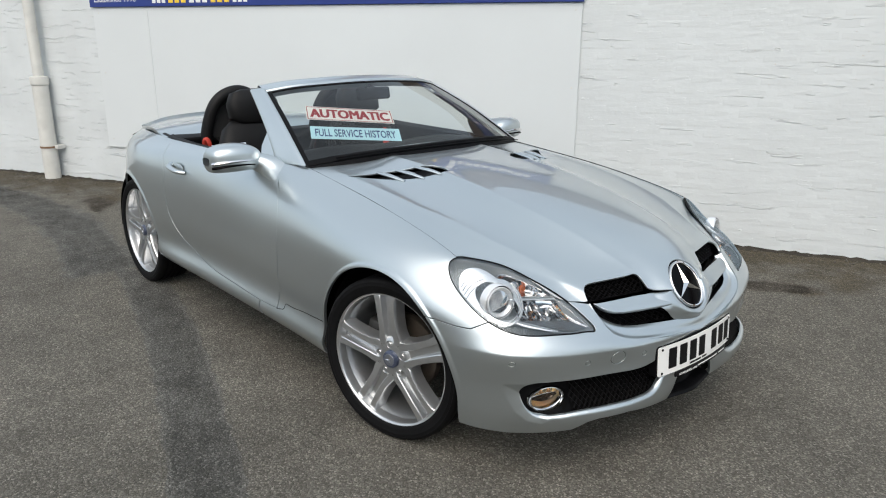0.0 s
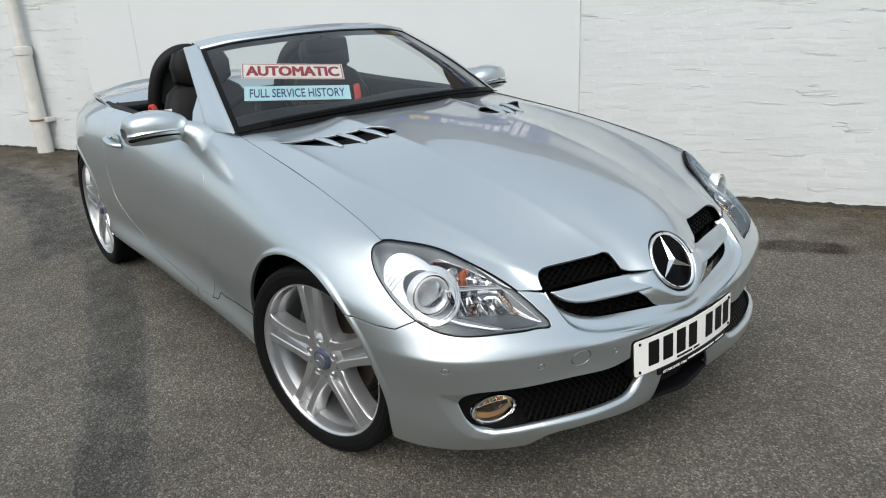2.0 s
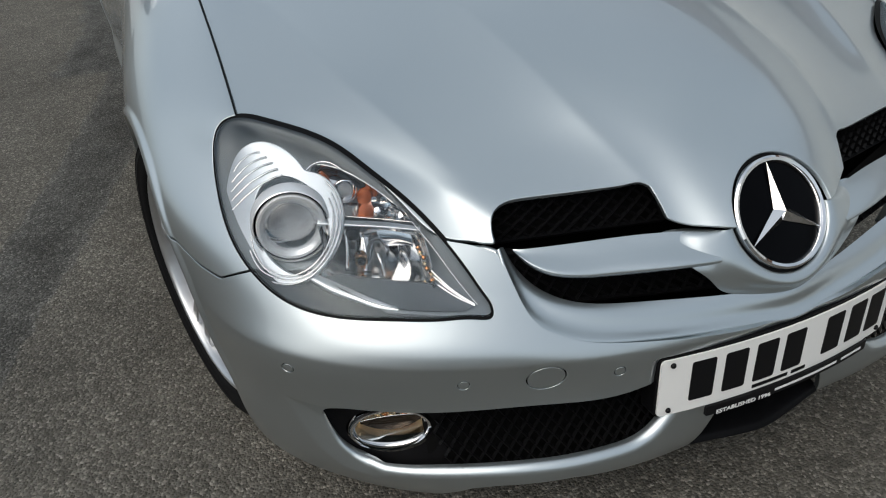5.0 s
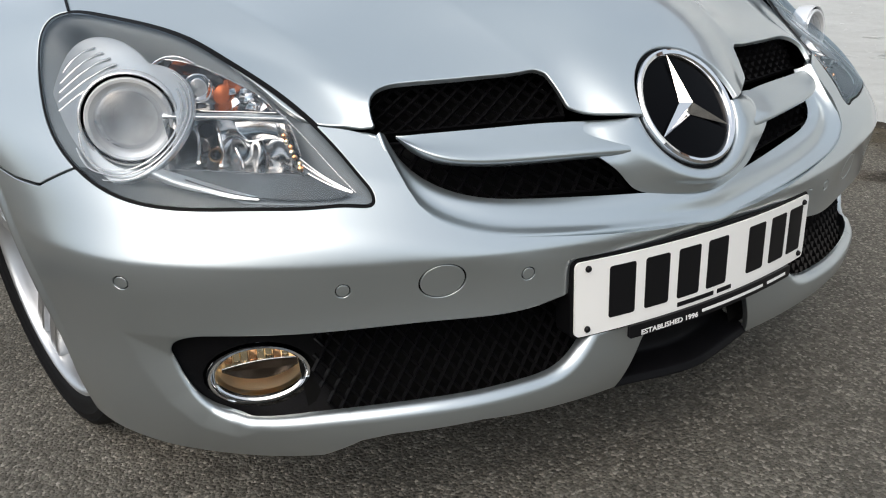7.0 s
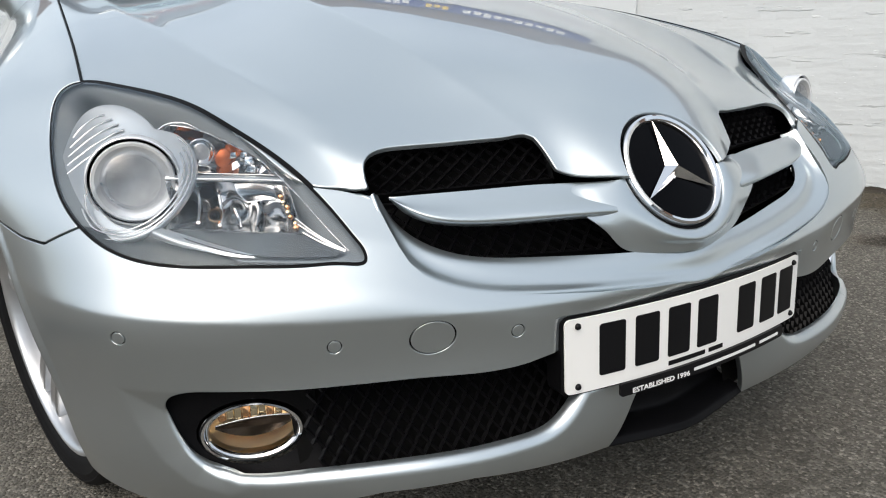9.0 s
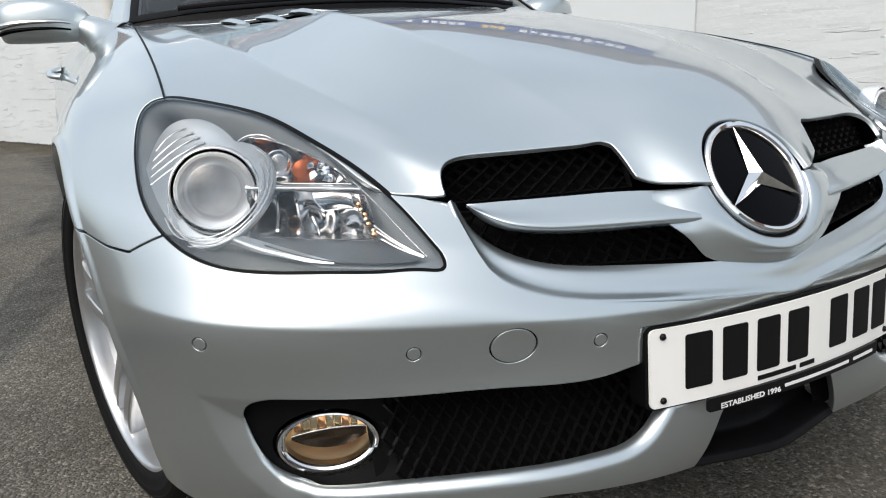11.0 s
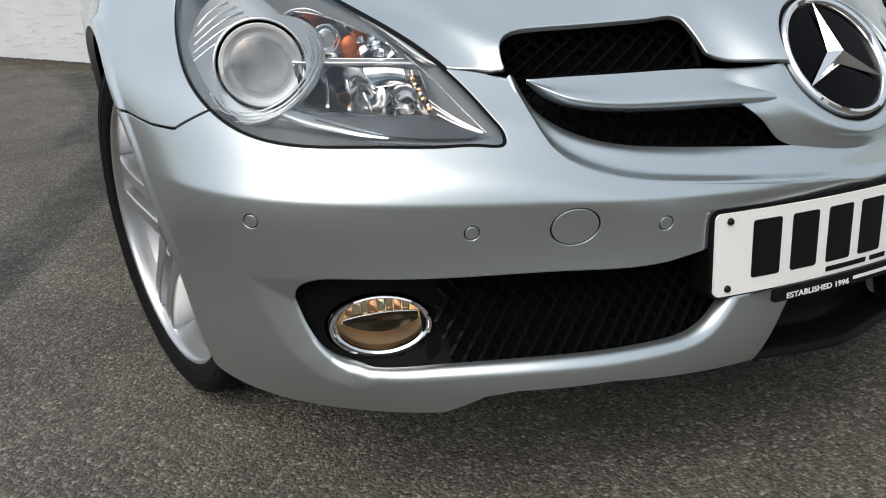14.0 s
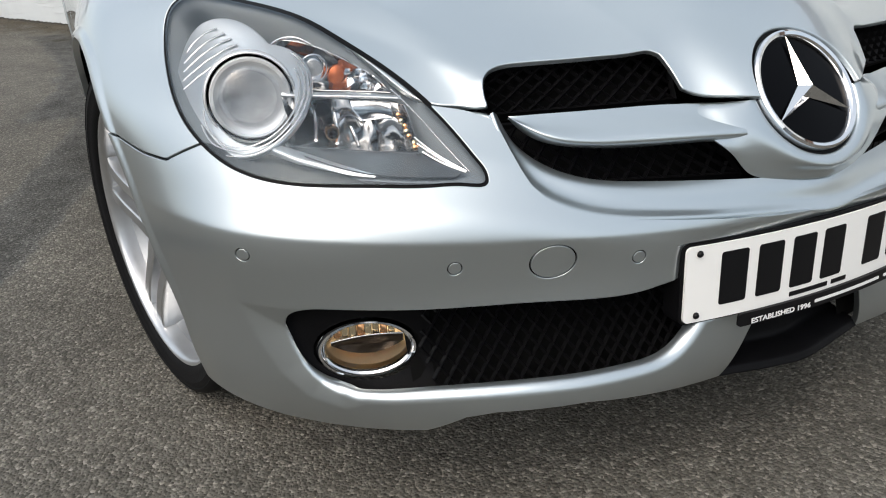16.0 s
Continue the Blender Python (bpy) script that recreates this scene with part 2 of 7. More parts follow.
class Sheet:
    """A triangle sheet with normals that can be cut along curves."""

    def __init__(self, p, n, f):
        self.p, self.n, self.f = p, n, f

    @staticmethod
    def grid(g, flip=False):
        nv, nu = g.shape[:2]
        tu, tv = np.gradient(g, axis=1), np.gradient(g, axis=0)
        n = np.cross(tu, tv)
        n /= np.linalg.norm(n, axis=2, keepdims=True) + 1e-12
        i = np.arange(nv * nu).reshape(nv, nu)
        a, b, c, d = i[:-1, :-1].ravel(), i[:-1, 1:].ravel(), i[1:, 1:].ravel(), i[1:, :-1].ravel()
        f = np.concatenate([np.stack([a, b, c], 1), np.stack([a, c, d], 1)])
        if flip:
            n, f = -n, f[:, ::-1]
        return Sheet(g.reshape(-1, 3), n.reshape(-1, 3), f)

    def cut(self, field, keep_inside):
        """The part where field(points) < 0 (or > 0), with the edge exactly on the curve."""
        d = field(self.p)
        d = d if keep_inside else -d
        d = np.where(np.abs(d) < 1e-7, -1e-7, d)
        ins = d < 0
        k = ins[self.f].sum(1)
        pts, nor = [self.p], [self.n]
        base = len(self.p)
        made, extra_p, extra_n, faces = {}, [], [], [self.f[k == 3]]

        def edge(a, b):
            key = (a, b) if a < b else (b, a)
            if key not in made:
                s = d[a] / (d[a] - d[b])
                made[key] = base + len(extra_p)
                extra_p.append(self.p[a] + s * (self.p[b] - self.p[a]))
                m = self.n[a] + s * (self.n[b] - self.n[a])
                extra_n.append(m / (np.linalg.norm(m) + 1e-12))
            return made[key]

        add = []
        for f in self.f[(k == 1) | (k == 2)]:
            a, b, c = f
            for _ in range(3):
                if (ins[a] and not ins[b] and not ins[c]) or (not ins[a] and ins[b] and ins[c]):
                    break
                a, b, c = b, c, a
            ab, ac = edge(a, b), edge(a, c)
            if ins[a]:
                add.append((a, ab, ac))
            else:
                add.append((ab, b, c))
                add.append((ab, c, ac))
        if add:
            faces.append(np.array(add))
            pts.append(np.array(extra_p))
            nor.append(np.array(extra_n))
        f = np.concatenate(faces)
        used, inv = np.unique(f, return_inverse=True)
        return Sheet(np.concatenate(pts)[used], np.concatenate(nor)[used], inv.reshape(-1, 3))

    def inside(self, field):
        return self.cut(field, True)

    def outside(self, field):
        return self.cut(field, False)

    def mirror(self):
        s = np.array([1, -1, 1.0])
        return Sheet(self.p * s, self.n * s, self.f[:, ::-1])

    def join(self, other):
        """Two sheets in one, with common points on the centre line welded."""
        p, n = np.concatenate([self.p, other.p]), np.concatenate([self.n, other.n])
        f = np.concatenate([self.f, other.f + len(self.p)])
        return Sheet(p, n, f).weld()

    def weld(self):
        q = np.round(self.p / 2e-5).astype(np.int64)
        _, first, inv = np.unique(q, axis=0, return_index=True, return_inverse=True)
        inv = inv.ravel()
        n = np.zeros((len(first), 3))
        np.add.at(n, inv, self.n)
        n /= np.linalg.norm(n, axis=1, keepdims=True) + 1e-12
        f = inv[self.f]
        f = f[(f[:, 0] != f[:, 1]) & (f[:, 1] != f[:, 2]) & (f[:, 0] != f[:, 2])]
        return Sheet(self.p[first], n, f)

    def pieces(self):
        """The unconnected parts of the sheet, one by one."""
        root = np.arange(len(self.p))
        while True:
            low = root[self.f].min(1)
            new_root = root.copy()
            for k in range(3):
                np.minimum.at(new_root, self.f[:, k], low)
            new_root = new_root[new_root]
            if (new_root == root).all():
                break
            root = new_root
        for r in np.unique(root[self.f[:, 0]]):
            f = self.f[root[self.f[:, 0]] == r]
            used, inv = np.unique(f, return_inverse=True)
            yield Sheet(self.p[used], self.n[used], inv.reshape(-1, 3))

    def rim(self):
        e = np.concatenate([self.f[:, [0, 1]], self.f[:, [1, 2]], self.f[:, [2, 0]]])
        key = np.sort(e, 1)
        _, inv, cnt = np.unique(key, axis=0, return_inverse=True, return_counts=True)
        return e[cnt[inv.ravel()] == 1]

    def panel(self, name, mat, parent, label="", depth=0.012, roll=0.0010, along=None):
        """A panel of the sheet: its edges roll over and return inwards by depth."""
        e = self.rim()
        verts, norms, faces = [self.p], [self.n], [self.f]
        if depth and len(e):
            ids = np.unique(e)
            pos = {int(v): i for i, v in enumerate(ids)}
            out = np.zeros((len(ids), 3))
            for a, b in e:
                t = self.p[b] - self.p[a]
                o = np.cross(t, self.n[a])
                o /= np.linalg.norm(o) + 1e-12
                out[pos[int(a)]] += o
                out[pos[int(b)]] += o
            out /= np.linalg.norm(out, axis=1, keepdims=True) + 1e-12
            p0, n0 = self.p[ids], self.n[ids]
            b0 = len(self.p)
            m = len(ids)
            r = roll(p0)[:, None] if callable(roll) else roll
            dp = depth(p0)[:, None] if callable(depth) else depth
            inw = -n0 if along is None else along(p0, n0)
            rings = [(p0, n0)]
            for a in (0.3, 0.62, 0.95, 1.26, math.pi / 2):
                rings.append((p0 + out * r * math.sin(a) + inw * r * (1 - math.cos(a)), n0 * math.cos(a) + out * math.sin(a)))
            rings.append((p0 + out * r + inw * dp, out))
            for q, w in rings:
                verts.append(q)
                norms.append(w)
            for k in range(len(rings) - 1):
                o1, o2 = b0 + k * m, b0 + (k + 1) * m
                faces.append(np.array([(o1 + pos[int(b)], o1 + pos[int(a)], o2 + pos[int(a)]) for a, b in e]))
                faces.append(np.array([(o1 + pos[int(b)], o2 + pos[int(a)], o2 + pos[int(b)]) for a, b in e]))
        ob = link_mesh(name, np.concatenate(verts), np.concatenate(faces), mat, parent, True, np.concatenate(norms))
        if label:
            tagged(ob, label)
        return ob


def closed_curve(pts, n=160):
    """A smooth closed outline through 2D points; a point with a third value of 1 is a sharp corner."""
    p = [tuple(q[:2]) for q in pts]
    corner = [i for i, q in enumerate(pts) if len(q) > 2 and q[2]]
    if not corner:
        m = len(p)
        ext = p[-3:] + p + p[:4]
        q = np.array(ext, float)
        t = np.concatenate([[0], np.cumsum(np.linalg.norm(np.diff(q, axis=0), axis=1))])
        return spline_at(t, q, np.linspace(t[3], t[3 + m], n + 1)[:-1])
    out = []
    for a, b in zip(corner, corner[1:] + [corner[0] + len(p)]):
        seg = [p[i % len(p)] for i in range(a, b + 1)]
        s = spline(seg, max(2, int(n / len(corner)))) if len(seg) > 2 else np.linspace(seg[0], seg[1], 12)
        out.append(s[:-1])
    return np.concatenate(out)


def signed(q, poly):
    """Signed distance of 2D points from a closed outline, negative inside."""
    a, b = poly, np.roll(poly, -1, axis=0)
    best = np.full(len(q), 1e9)
    inside = np.zeros(len(q), bool)
    for (x1, y1), (x2, y2) in zip(a, b):
        dx, dy = x2 - x1, y2 - y1
        s = np.clip(((q[:, 0] - x1) * dx + (q[:, 1] - y1) * dy) / (dx * dx + dy * dy + 1e-15), 0, 1)
        best = np.minimum(best, np.hypot(q[:, 0] - x1 - s * dx, q[:, 1] - y1 - s * dy))
        c = (y1 > q[:, 1]) != (y2 > q[:, 1])
        if dy:
            inside ^= c & (q[:, 0] < x1 + (q[:, 1] - y1) * dx / dy)
    return np.where(inside, -best, best)


def sweep(name, path, radius, mat, parent=None, seg=10, closed=False, label="", flat=1.0, up=(0, 0, 1)):
    """A tube along a path; flat squashes it across up."""
    path = np.array(path, float)
    m = len(path)
    tan = (np.roll(path, -1, 0) - np.roll(path, 1, 0)) if closed else np.gradient(path, axis=0)
    tan /= np.linalg.norm(tan, axis=1, keepdims=True) + 1e-12
    side = np.cross(tan, np.array(up, float))
    side /= np.linalg.norm(side, axis=1, keepdims=True) + 1e-12
    upv = np.cross(side, tan)
    rad = np.broadcast_to(np.asarray(radius, float), (m,))
    ang = np.linspace(0, 2 * np.pi, seg, endpoint=False)
    v = (path[:, None] + rad[:, None, None] * (np.cos(ang)[None, :, None] * side[:, None] + flat * np.sin(ang)[None, :, None] * upv[:, None])).reshape(-1, 3)
    f = []
    for i in range(m if closed else m - 1):
        j = (i + 1) % m
        for k in range(seg):
            l = (k + 1) % seg
            f.append((i * seg + k, i * seg + l, j * seg + l, j * seg + k))
    if not closed:
        f.append(tuple(range(seg - 1, -1, -1)))
        f.append(tuple((m - 1) * seg + k for k in range(seg)))
    ob = link_mesh(name, v, f, mat, parent, sharp=50)
    if label:
        tagged(ob, label)
    return ob


def lathe(name, profile, seg, mat, parent=None, m=None, label="", sharp=35, arc=2 * math.pi, squash=(1, 1)):
    """Turns a profile of (radius, height) about z, then moves it by m."""
    full = arc > 6.28
    ns = seg if full else seg + 1
    v, f = [], []
    for r, h in profile:
        for k in range(ns):
            a = arc * k / seg
            q = Vector((r * math.cos(a) * squash[0], r * math.sin(a) * squash[1], h))
            v.append(m @ q if m else q)
    for i in range(len(profile) - 1):
        for k in range(seg):
            l = (k + 1) % ns
            f.append((i * ns + k, i * ns + l, (i + 1) * ns + l, (i + 1) * ns + k))
    ob = link_mesh(name, v, f, mat, parent, sharp=sharp)
    if label:
        tagged(ob, label)
    return ob


def rounded_box(name, size, bevel, mat, parent=None, m=None, label="", segments=3):
    bm = bmesh.new()
    bmesh.ops.create_cube(bm, size=1)
    bmesh.ops.scale(bm, vec=size, verts=bm.verts)
    bmesh.ops.bevel(bm, geom=bm.edges[:], offset=bevel, segments=segments, affect="EDGES", profile=0.5)
    if m:
        bmesh.ops.transform(bm, matrix=m, verts=bm.verts)
    return part(name, bm, mat, parent, label)


def prism(name, outline, thick, mat, parent=None, m=None, label="", bevel=0.0):
    """A plate with a 2D outline, from z = 0 to thick."""
    bm = bmesh.new()
    lo = [bm.verts.new((x, y, 0)) for x, y in outline]
    hi = [bm.verts.new((x, y, thick)) for x, y in outline]
    n = len(lo)
    bm.faces.new(lo[::-1])
    top = bm.faces.new(hi)
    for i in range(n):
        bm.faces.new((lo[i], lo[(i + 1) % n], hi[(i + 1) % n], hi[i]))
    if bevel:
        bmesh.ops.bevel(bm, geom=list(top.edges), offset=bevel, segments=2, affect="EDGES", profile=0.5)
    if m:
        bmesh.ops.transform(bm, matrix=m, verts=bm.verts)
    return part(name, bm, mat, parent, label)


def axes(origin, z, x):
    """A matrix at origin whose z axis is z and whose x axis is near x."""
    z = Vector(z).normalized()
    x = Vector(x)
    x = (x - z * x.dot(z)).normalized()
    y = z.cross(x)
    return Matrix(((x.x, y.x, z.x, origin[0]), (x.y, y.y, z.y, origin[1]), (x.z, y.z, z.z, origin[2]), (0, 0, 0, 1)))

# ---------------------------------------------------------------- the car's shape
# Origin on the ground below the middle of the front axle, x ahead, y to the car's left. The right half is drawn, the left half mirrors it.
# Rows of the wing and bumper, from behind the door seam round the corner to the middle of the nose, from the bottom up.
R_BOTTOM = [(-0.98, 0.852, 0.230), (-0.45, 0.862, 0.226), (-0.10, 0.862, 0.215), (0.15, 0.820, 0.190), (0.36, 0.808, 0.185), (0.535, 0.690, 0.165), (0.665, 0.520, 0.165), (0.725, 0.385, 0.180), (0.736, 0.240, 0.170), (0.736, 0.0, 0.170)]
R_LIP = [(-0.98, 0.868, 0.272), (-0.45, 0.884, 0.272), (-0.10, 0.888, 0.268), (0.15, 0.860, 0.260), (0.35, 0.832, 0.265), (0.580, 0.704, 0.250), (0.705, 0.533, 0.250), (0.757, 0.398, 0.258), (0.775, 0.250, 0.248), (0.764, 0.0, 0.245)]
R_LOW = [(-0.98, 0.845, 0.350), (-0.45, 0.868, 0.350), (-0.10, 0.885, 0.350), (0.15, 0.878, 0.360), (0.33, 0.850, 0.370), (0.565, 0.735, 0.372), (0.688, 0.545, 0.372), (0.733, 0.410, 0.368), (0.762, 0.290, 0.362), (0.776, 0.0, 0.362)]
R_MID = [(-0.98, 0.850, 0.450), (-0.45, 0.875, 0.450), (-0.10, 0.893, 0.455), (0.15, 0.886, 0.455), (0.31, 0.860, 0.460), (0.558, 0.762, 0.471), (0.688, 0.545, 0.452), (0.728, 0.415, 0.447), (0.758, 0.300, 0.440), (0.775, 0.0, 0.430)]
R_CREST = [(-0.98, 0.848, 0.560), (-0.45, 0.876, 0.565), (-0.10, 0.895, 0.560), (0.14, 0.890, 0.550), (0.29, 0.866, 0.545), (0.530, 0.768, 0.525), (0.665, 0.592, 0.506), (0.716, 0.455, 0.492), (0.756, 0.300, 0.466), (0.780, 0.0, 0.455)]
R_UPPER = [(-0.98, 0.836, 0.680), (-0.45, 0.866, 0.682), (-0.10, 0.886, 0.672), (0.13, 0.880, 0.645), (0.27, 0.856, 0.624), (0.500, 0.748, 0.585), (0.640, 0.580, 0.545), (0.700, 0.450, 0.520), (0.750, 0.300, 0.484), (0.785, 0.0, 0.474)]
R_SHOULDER = [(-0.98, 0.778, 0.840), (-0.45, 0.803, 0.802), (-0.10, 0.822, 0.770), (0.12, 0.822, 0.733), (0.26, 0.793, 0.697), (0.465, 0.690, 0.642), (0.615, 0.545, 0.582), (0.680, 0.430, 0.548), (0.740, 0.290, 0.500), (0.780, 0.0, 0.488)]
R_SEAM = [(-0.98, 0.675, 0.928), (-0.45, 0.688, 0.876), (-0.10, 0.706, 0.830), (0.11, 0.718, 0.791), (0.262, 0.728, 0.752), (0.430, 0.576, 0.694), (0.583, 0.506, 0.615), (0.660, 0.412, 0.572), (0.732, 0.280, 0.512), (0.775, 0.0, 0.500)]
R_INNER = [(-0.98, 0.635, 0.934), (-0.45, 0.648, 0.881), (-0.10, 0.664, 0.836), (0.08, 0.676, 0.800), (0.22, 0.690, 0.765), (0.395, 0.540, 0.713), (0.552, 0.476, 0.648), (0.635, 0.388, 0.600), (0.720, 0.268, 0.530), (0.775, 0.0, 0.515)]
# Lines of the bonnet from the scuttle to the nose, from the middle outwards.
H_MID = [(-0.90, 0.000, 0.960), (-0.45, 0.000, 0.928), (-0.10, 0.000, 0.888), (0.20, 0.000, 0.838), (0.45, 0.000, 0.777), (0.60, 0.000, 0.716), (0.700, 0.000, 0.648), (0.760, 0.000, 0.585)]
H_FLAT = [(-0.90, 0.150, 0.957), (-0.45, 0.145, 0.925), (-0.10, 0.138, 0.884), (0.20, 0.130, 0.834), (0.45, 0.122, 0.773), (0.60, 0.115, 0.708), (0.690, 0.110, 0.638), (0.750, 0.104, 0.575)]
H_RIDGE = [(-0.90, 0.310, 0.950), (-0.45, 0.285, 0.916), (-0.10, 0.262, 0.876), (0.20, 0.238, 0.822), (0.45, 0.212, 0.752), (0.57, 0.198, 0.699), (0.640, 0.188, 0.651), (0.685, 0.182, 0.594)]
H_VALLEY = [(-0.90, 0.420, 0.941), (-0.45, 0.400, 0.900), (-0.10, 0.385, 0.854), (0.20, 0.360, 0.795), (0.43, 0.330, 0.724), (0.54, 0.318, 0.686), (0.618, 0.310, 0.653), (0.660, 0.305, 0.628)]
H_OUTER = [(-0.90, 0.530, 0.933), (-0.45, 0.530, 0.890), (-0.10, 0.525, 0.845), (0.20, 0.505, 0.785), (0.40, 0.470, 0.718), (0.51, 0.450, 0.680), (0.585, 0.438, 0.651), (0.640, 0.430, 0.618)]
H_EDGE = [(-0.90, 0.610, 0.926), (-0.45, 0.620, 0.884), (-0.10, 0.635, 0.839), (0.16, 0.630, 0.785), (0.34, 0.565, 0.731), (0.46, 0.505, 0.687), (0.565, 0.470, 0.642), (0.640, 0.450, 0.598)]
H_SEAM = [(-0.90, 0.674, 0.918), (-0.45, 0.690, 0.876), (-0.10, 0.708, 0.830), (0.11, 0.720, 0.791), (0.262, 0.730, 0.752), (0.430, 0.578, 0.694), (0.583, 0.506, 0.615), (0.640, 0.466, 0.585)]
H_OUT = [(-0.90, 0.712, 0.898), (-0.45, 0.728, 0.856), (-0.10, 0.748, 0.812), (0.12, 0.760, 0.772), (0.29, 0.765, 0.722), (0.455, 0.618, 0.672), (0.603, 0.532, 0.594), (0.655, 0.480, 0.565)]
# Rows of the door and rear wing, from ahead of the door seam to the tail.
S_BOTTOM = [(-0.60, 0.859, 0.228), (-0.82, 0.855, 0.230), (-1.20, 0.852, 0.231), (-1.60, 0.852, 0.234), (-2.05, 0.855, 0.236), (-2.43, 0.800, 0.210), (-2.80, 0.755, 0.240), (-3.10, 0.590, 0.270), (-3.22, 0.0, 0.280)]
S_SILL = [(-0.60, 0.880, 0.272), (-0.82, 0.873, 0.272), (-1.20, 0.868, 0.272), (-1.60, 0.872, 0.274), (-2.05, 0.882, 0.280), (-2.43, 0.855, 0.280), (-2.80, 0.795, 0.310), (-3.12, 0.610, 0.330), (-3.24, 0.0, 0.340)]
S_LOW = [(-0.60, 0.862, 0.350), (-0.82, 0.853, 0.350), (-1.20, 0.846, 0.350), (-1.60, 0.851, 0.352), (-2.05, 0.874, 0.355), (-2.43, 0.880, 0.370), (-2.80, 0.813, 0.395), (-3.13, 0.622, 0.410), (-3.257, 0.0, 0.420)]
S_MID = [(-0.60, 0.867, 0.450), (-0.82, 0.856, 0.450), (-1.20, 0.850, 0.450), (-1.60, 0.856, 0.450), (-2.05, 0.882, 0.450), (-2.43, 0.893, 0.460), (-2.80, 0.825, 0.480), (-3.14, 0.630, 0.490), (-3.27, 0.0, 0.500)]
S_CREST = [(-0.60, 0.868, 0.564), (-0.82, 0.856, 0.563), (-1.20, 0.852, 0.570), (-1.60, 0.862, 0.580), (-2.05, 0.886, 0.590), (-2.43, 0.897, 0.600), (-2.80, 0.828, 0.610), (-3.13, 0.630, 0.620), (-3.26, 0.0, 0.630)]
S_UPPER = [(-0.60, 0.857, 0.681), (-0.82, 0.843, 0.681), (-1.20, 0.846, 0.695), (-1.60, 0.858, 0.710), (-2.05, 0.878, 0.730), (-2.43, 0.883, 0.735), (-2.80, 0.808, 0.730), (-3.08, 0.615, 0.730), (-3.19, 0.0, 0.735)]
S_SHOULDER = [(-0.60, 0.795, 0.812), (-0.82, 0.785, 0.828), (-1.20, 0.800, 0.840), (-1.60, 0.818, 0.855), (-2.05, 0.835, 0.855), (-2.43, 0.828, 0.850), (-2.78, 0.755, 0.840), (-3.04, 0.580, 0.835), (-3.13, 0.0, 0.840)]
S_BELT = [(-0.60, 0.700, 0.886), (-0.82, 0.708, 0.902), (-1.20, 0.742, 0.908), (-1.60, 0.760, 0.912), (-2.05, 0.765, 0.912), (-2.43, 0.735, 0.910), (-2.76, 0.675, 0.900), (-2.98, 0.540, 0.895), (-3.08, 0.0, 0.905)]


def half(rows):
    return [[(x, -y, z) for x, y, z in r] for r in rows]


def xy(p):
    return np.stack([p[:, 0], np.abs(p[:, 1])], 1)


def xz(p):
    return p[:, [0, 2]]


def yz(p):
    return np.stack([np.abs(p[:, 1]), p[:, 2]], 1)


LAMP_E1 = np.array([0.55, 0.80, 0.0]) / math.hypot(0.55, 0.80)
LAMP_D = np.array([0.80, -0.55, 0.30]) / math.sqrt(0.8 ** 2 + 0.55 ** 2 + 0.3 ** 2)
LAMP_E2 = np.cross(LAMP_D, LAMP_E1)


def lamp2(p):
    """A view on the headlamp, across its lens; the left side is folded over."""
    q = np.array(p, float).reshape(-1, 3) * 1.0
    q[:, 1] = -np.abs(q[:, 1])
    return np.stack([q @ LAMP_E1, q @ LAMP_E2], 1)


LAMP_PTS = [(0.256, -0.748, 0.741), (0.287, -0.779, 0.698), (0.336, -0.789, 0.663), (0.400, -0.790, 0.624), (0.469, -0.775, 0.587), (0.515, -0.752, 0.567), (0.558, -0.715, 0.555), (0.592, -0.670, 0.551), (0.624, -0.611, 0.549), (0.650, -0.550, 0.546), (0.664, -0.505, 0.5435)]
LAMP_TOP = [(0.671, -0.484, 0.5455), (0.666, -0.4815, 0.552), (0.648, -0.484, 0.567), (0.619, -0.494, 0.590), (0.583, -0.506, 0.615), (0.548, -0.526, 0.642), (0.494, -0.549, 0.669), (0.433, -0.574, 0.693), (0.374, -0.603, 0.716), (0.321, -0.652, 0.735), (0.288, -0.694, 0.746), (0.266, -0.730, 0.750)]
LAMP = closed_curve([tuple(q) for q in lamp2(LAMP_PTS + LAMP_TOP)], 520)
BONNET = closed_curve([(-0.80, 0.0, 1), (-0.80, 0.30), (-0.79, 0.662, 1), (-0.364, 0.690), (-0.117, 0.705), (0.091, 0.717), (0.262, 0.7285, 1), (0.288, 0.694), (0.321, 0.652), (0.374, 0.603), (0.433, 0.574), (0.494, 0.549), (0.548, 0.526), (0.566, 0.512), (0.583, 0.488), (0.600, 0.463), (0.617, 0.4425, 1), (0.602, 0.4445), (0.586, 0.4385), (0.575, 0.420), (0.578, 0.383), (0.590, 0.337), (0.600, 0.300), (0.610, 0.264), (0.619, 0.228), (0.6255, 0.206), (0.632, 0.198, 1), (0.650, 0.1925), (0.669, 0.1875, 1), (0.694, 0.150), (0.722, 0.104), (0.745, 0.0, 1), (0.0, -0.2, 1)], 420)
COVE = np.array([(0.770, 0.393), (0.756, 0.342), (0.735, 0.292), (0.706, 0.258), (0.668, 0.247), (0.60, 0.30), (0.60, 0.398), (0.70, 0.398)])
ARCH = [(0.015 + 0.368 * math.cos(a), 0.306 + 0.372 * math.sin(a)) for a in np.linspace(-0.05, math.pi + 0.1, 60)] + [(-0.36, 0.0), (0.385, 0.0), (0.374, 0.21)]
REARARCH = [(-2.43 + 0.365 * math.cos(a), 0.306 + 0.365 * math.sin(a)) for a in np.linspace(-0.1, math.pi + 0.1, 60)] + [(-2.80, 0.0), (-2.06, 0.0), (-2.062, 0.1)]
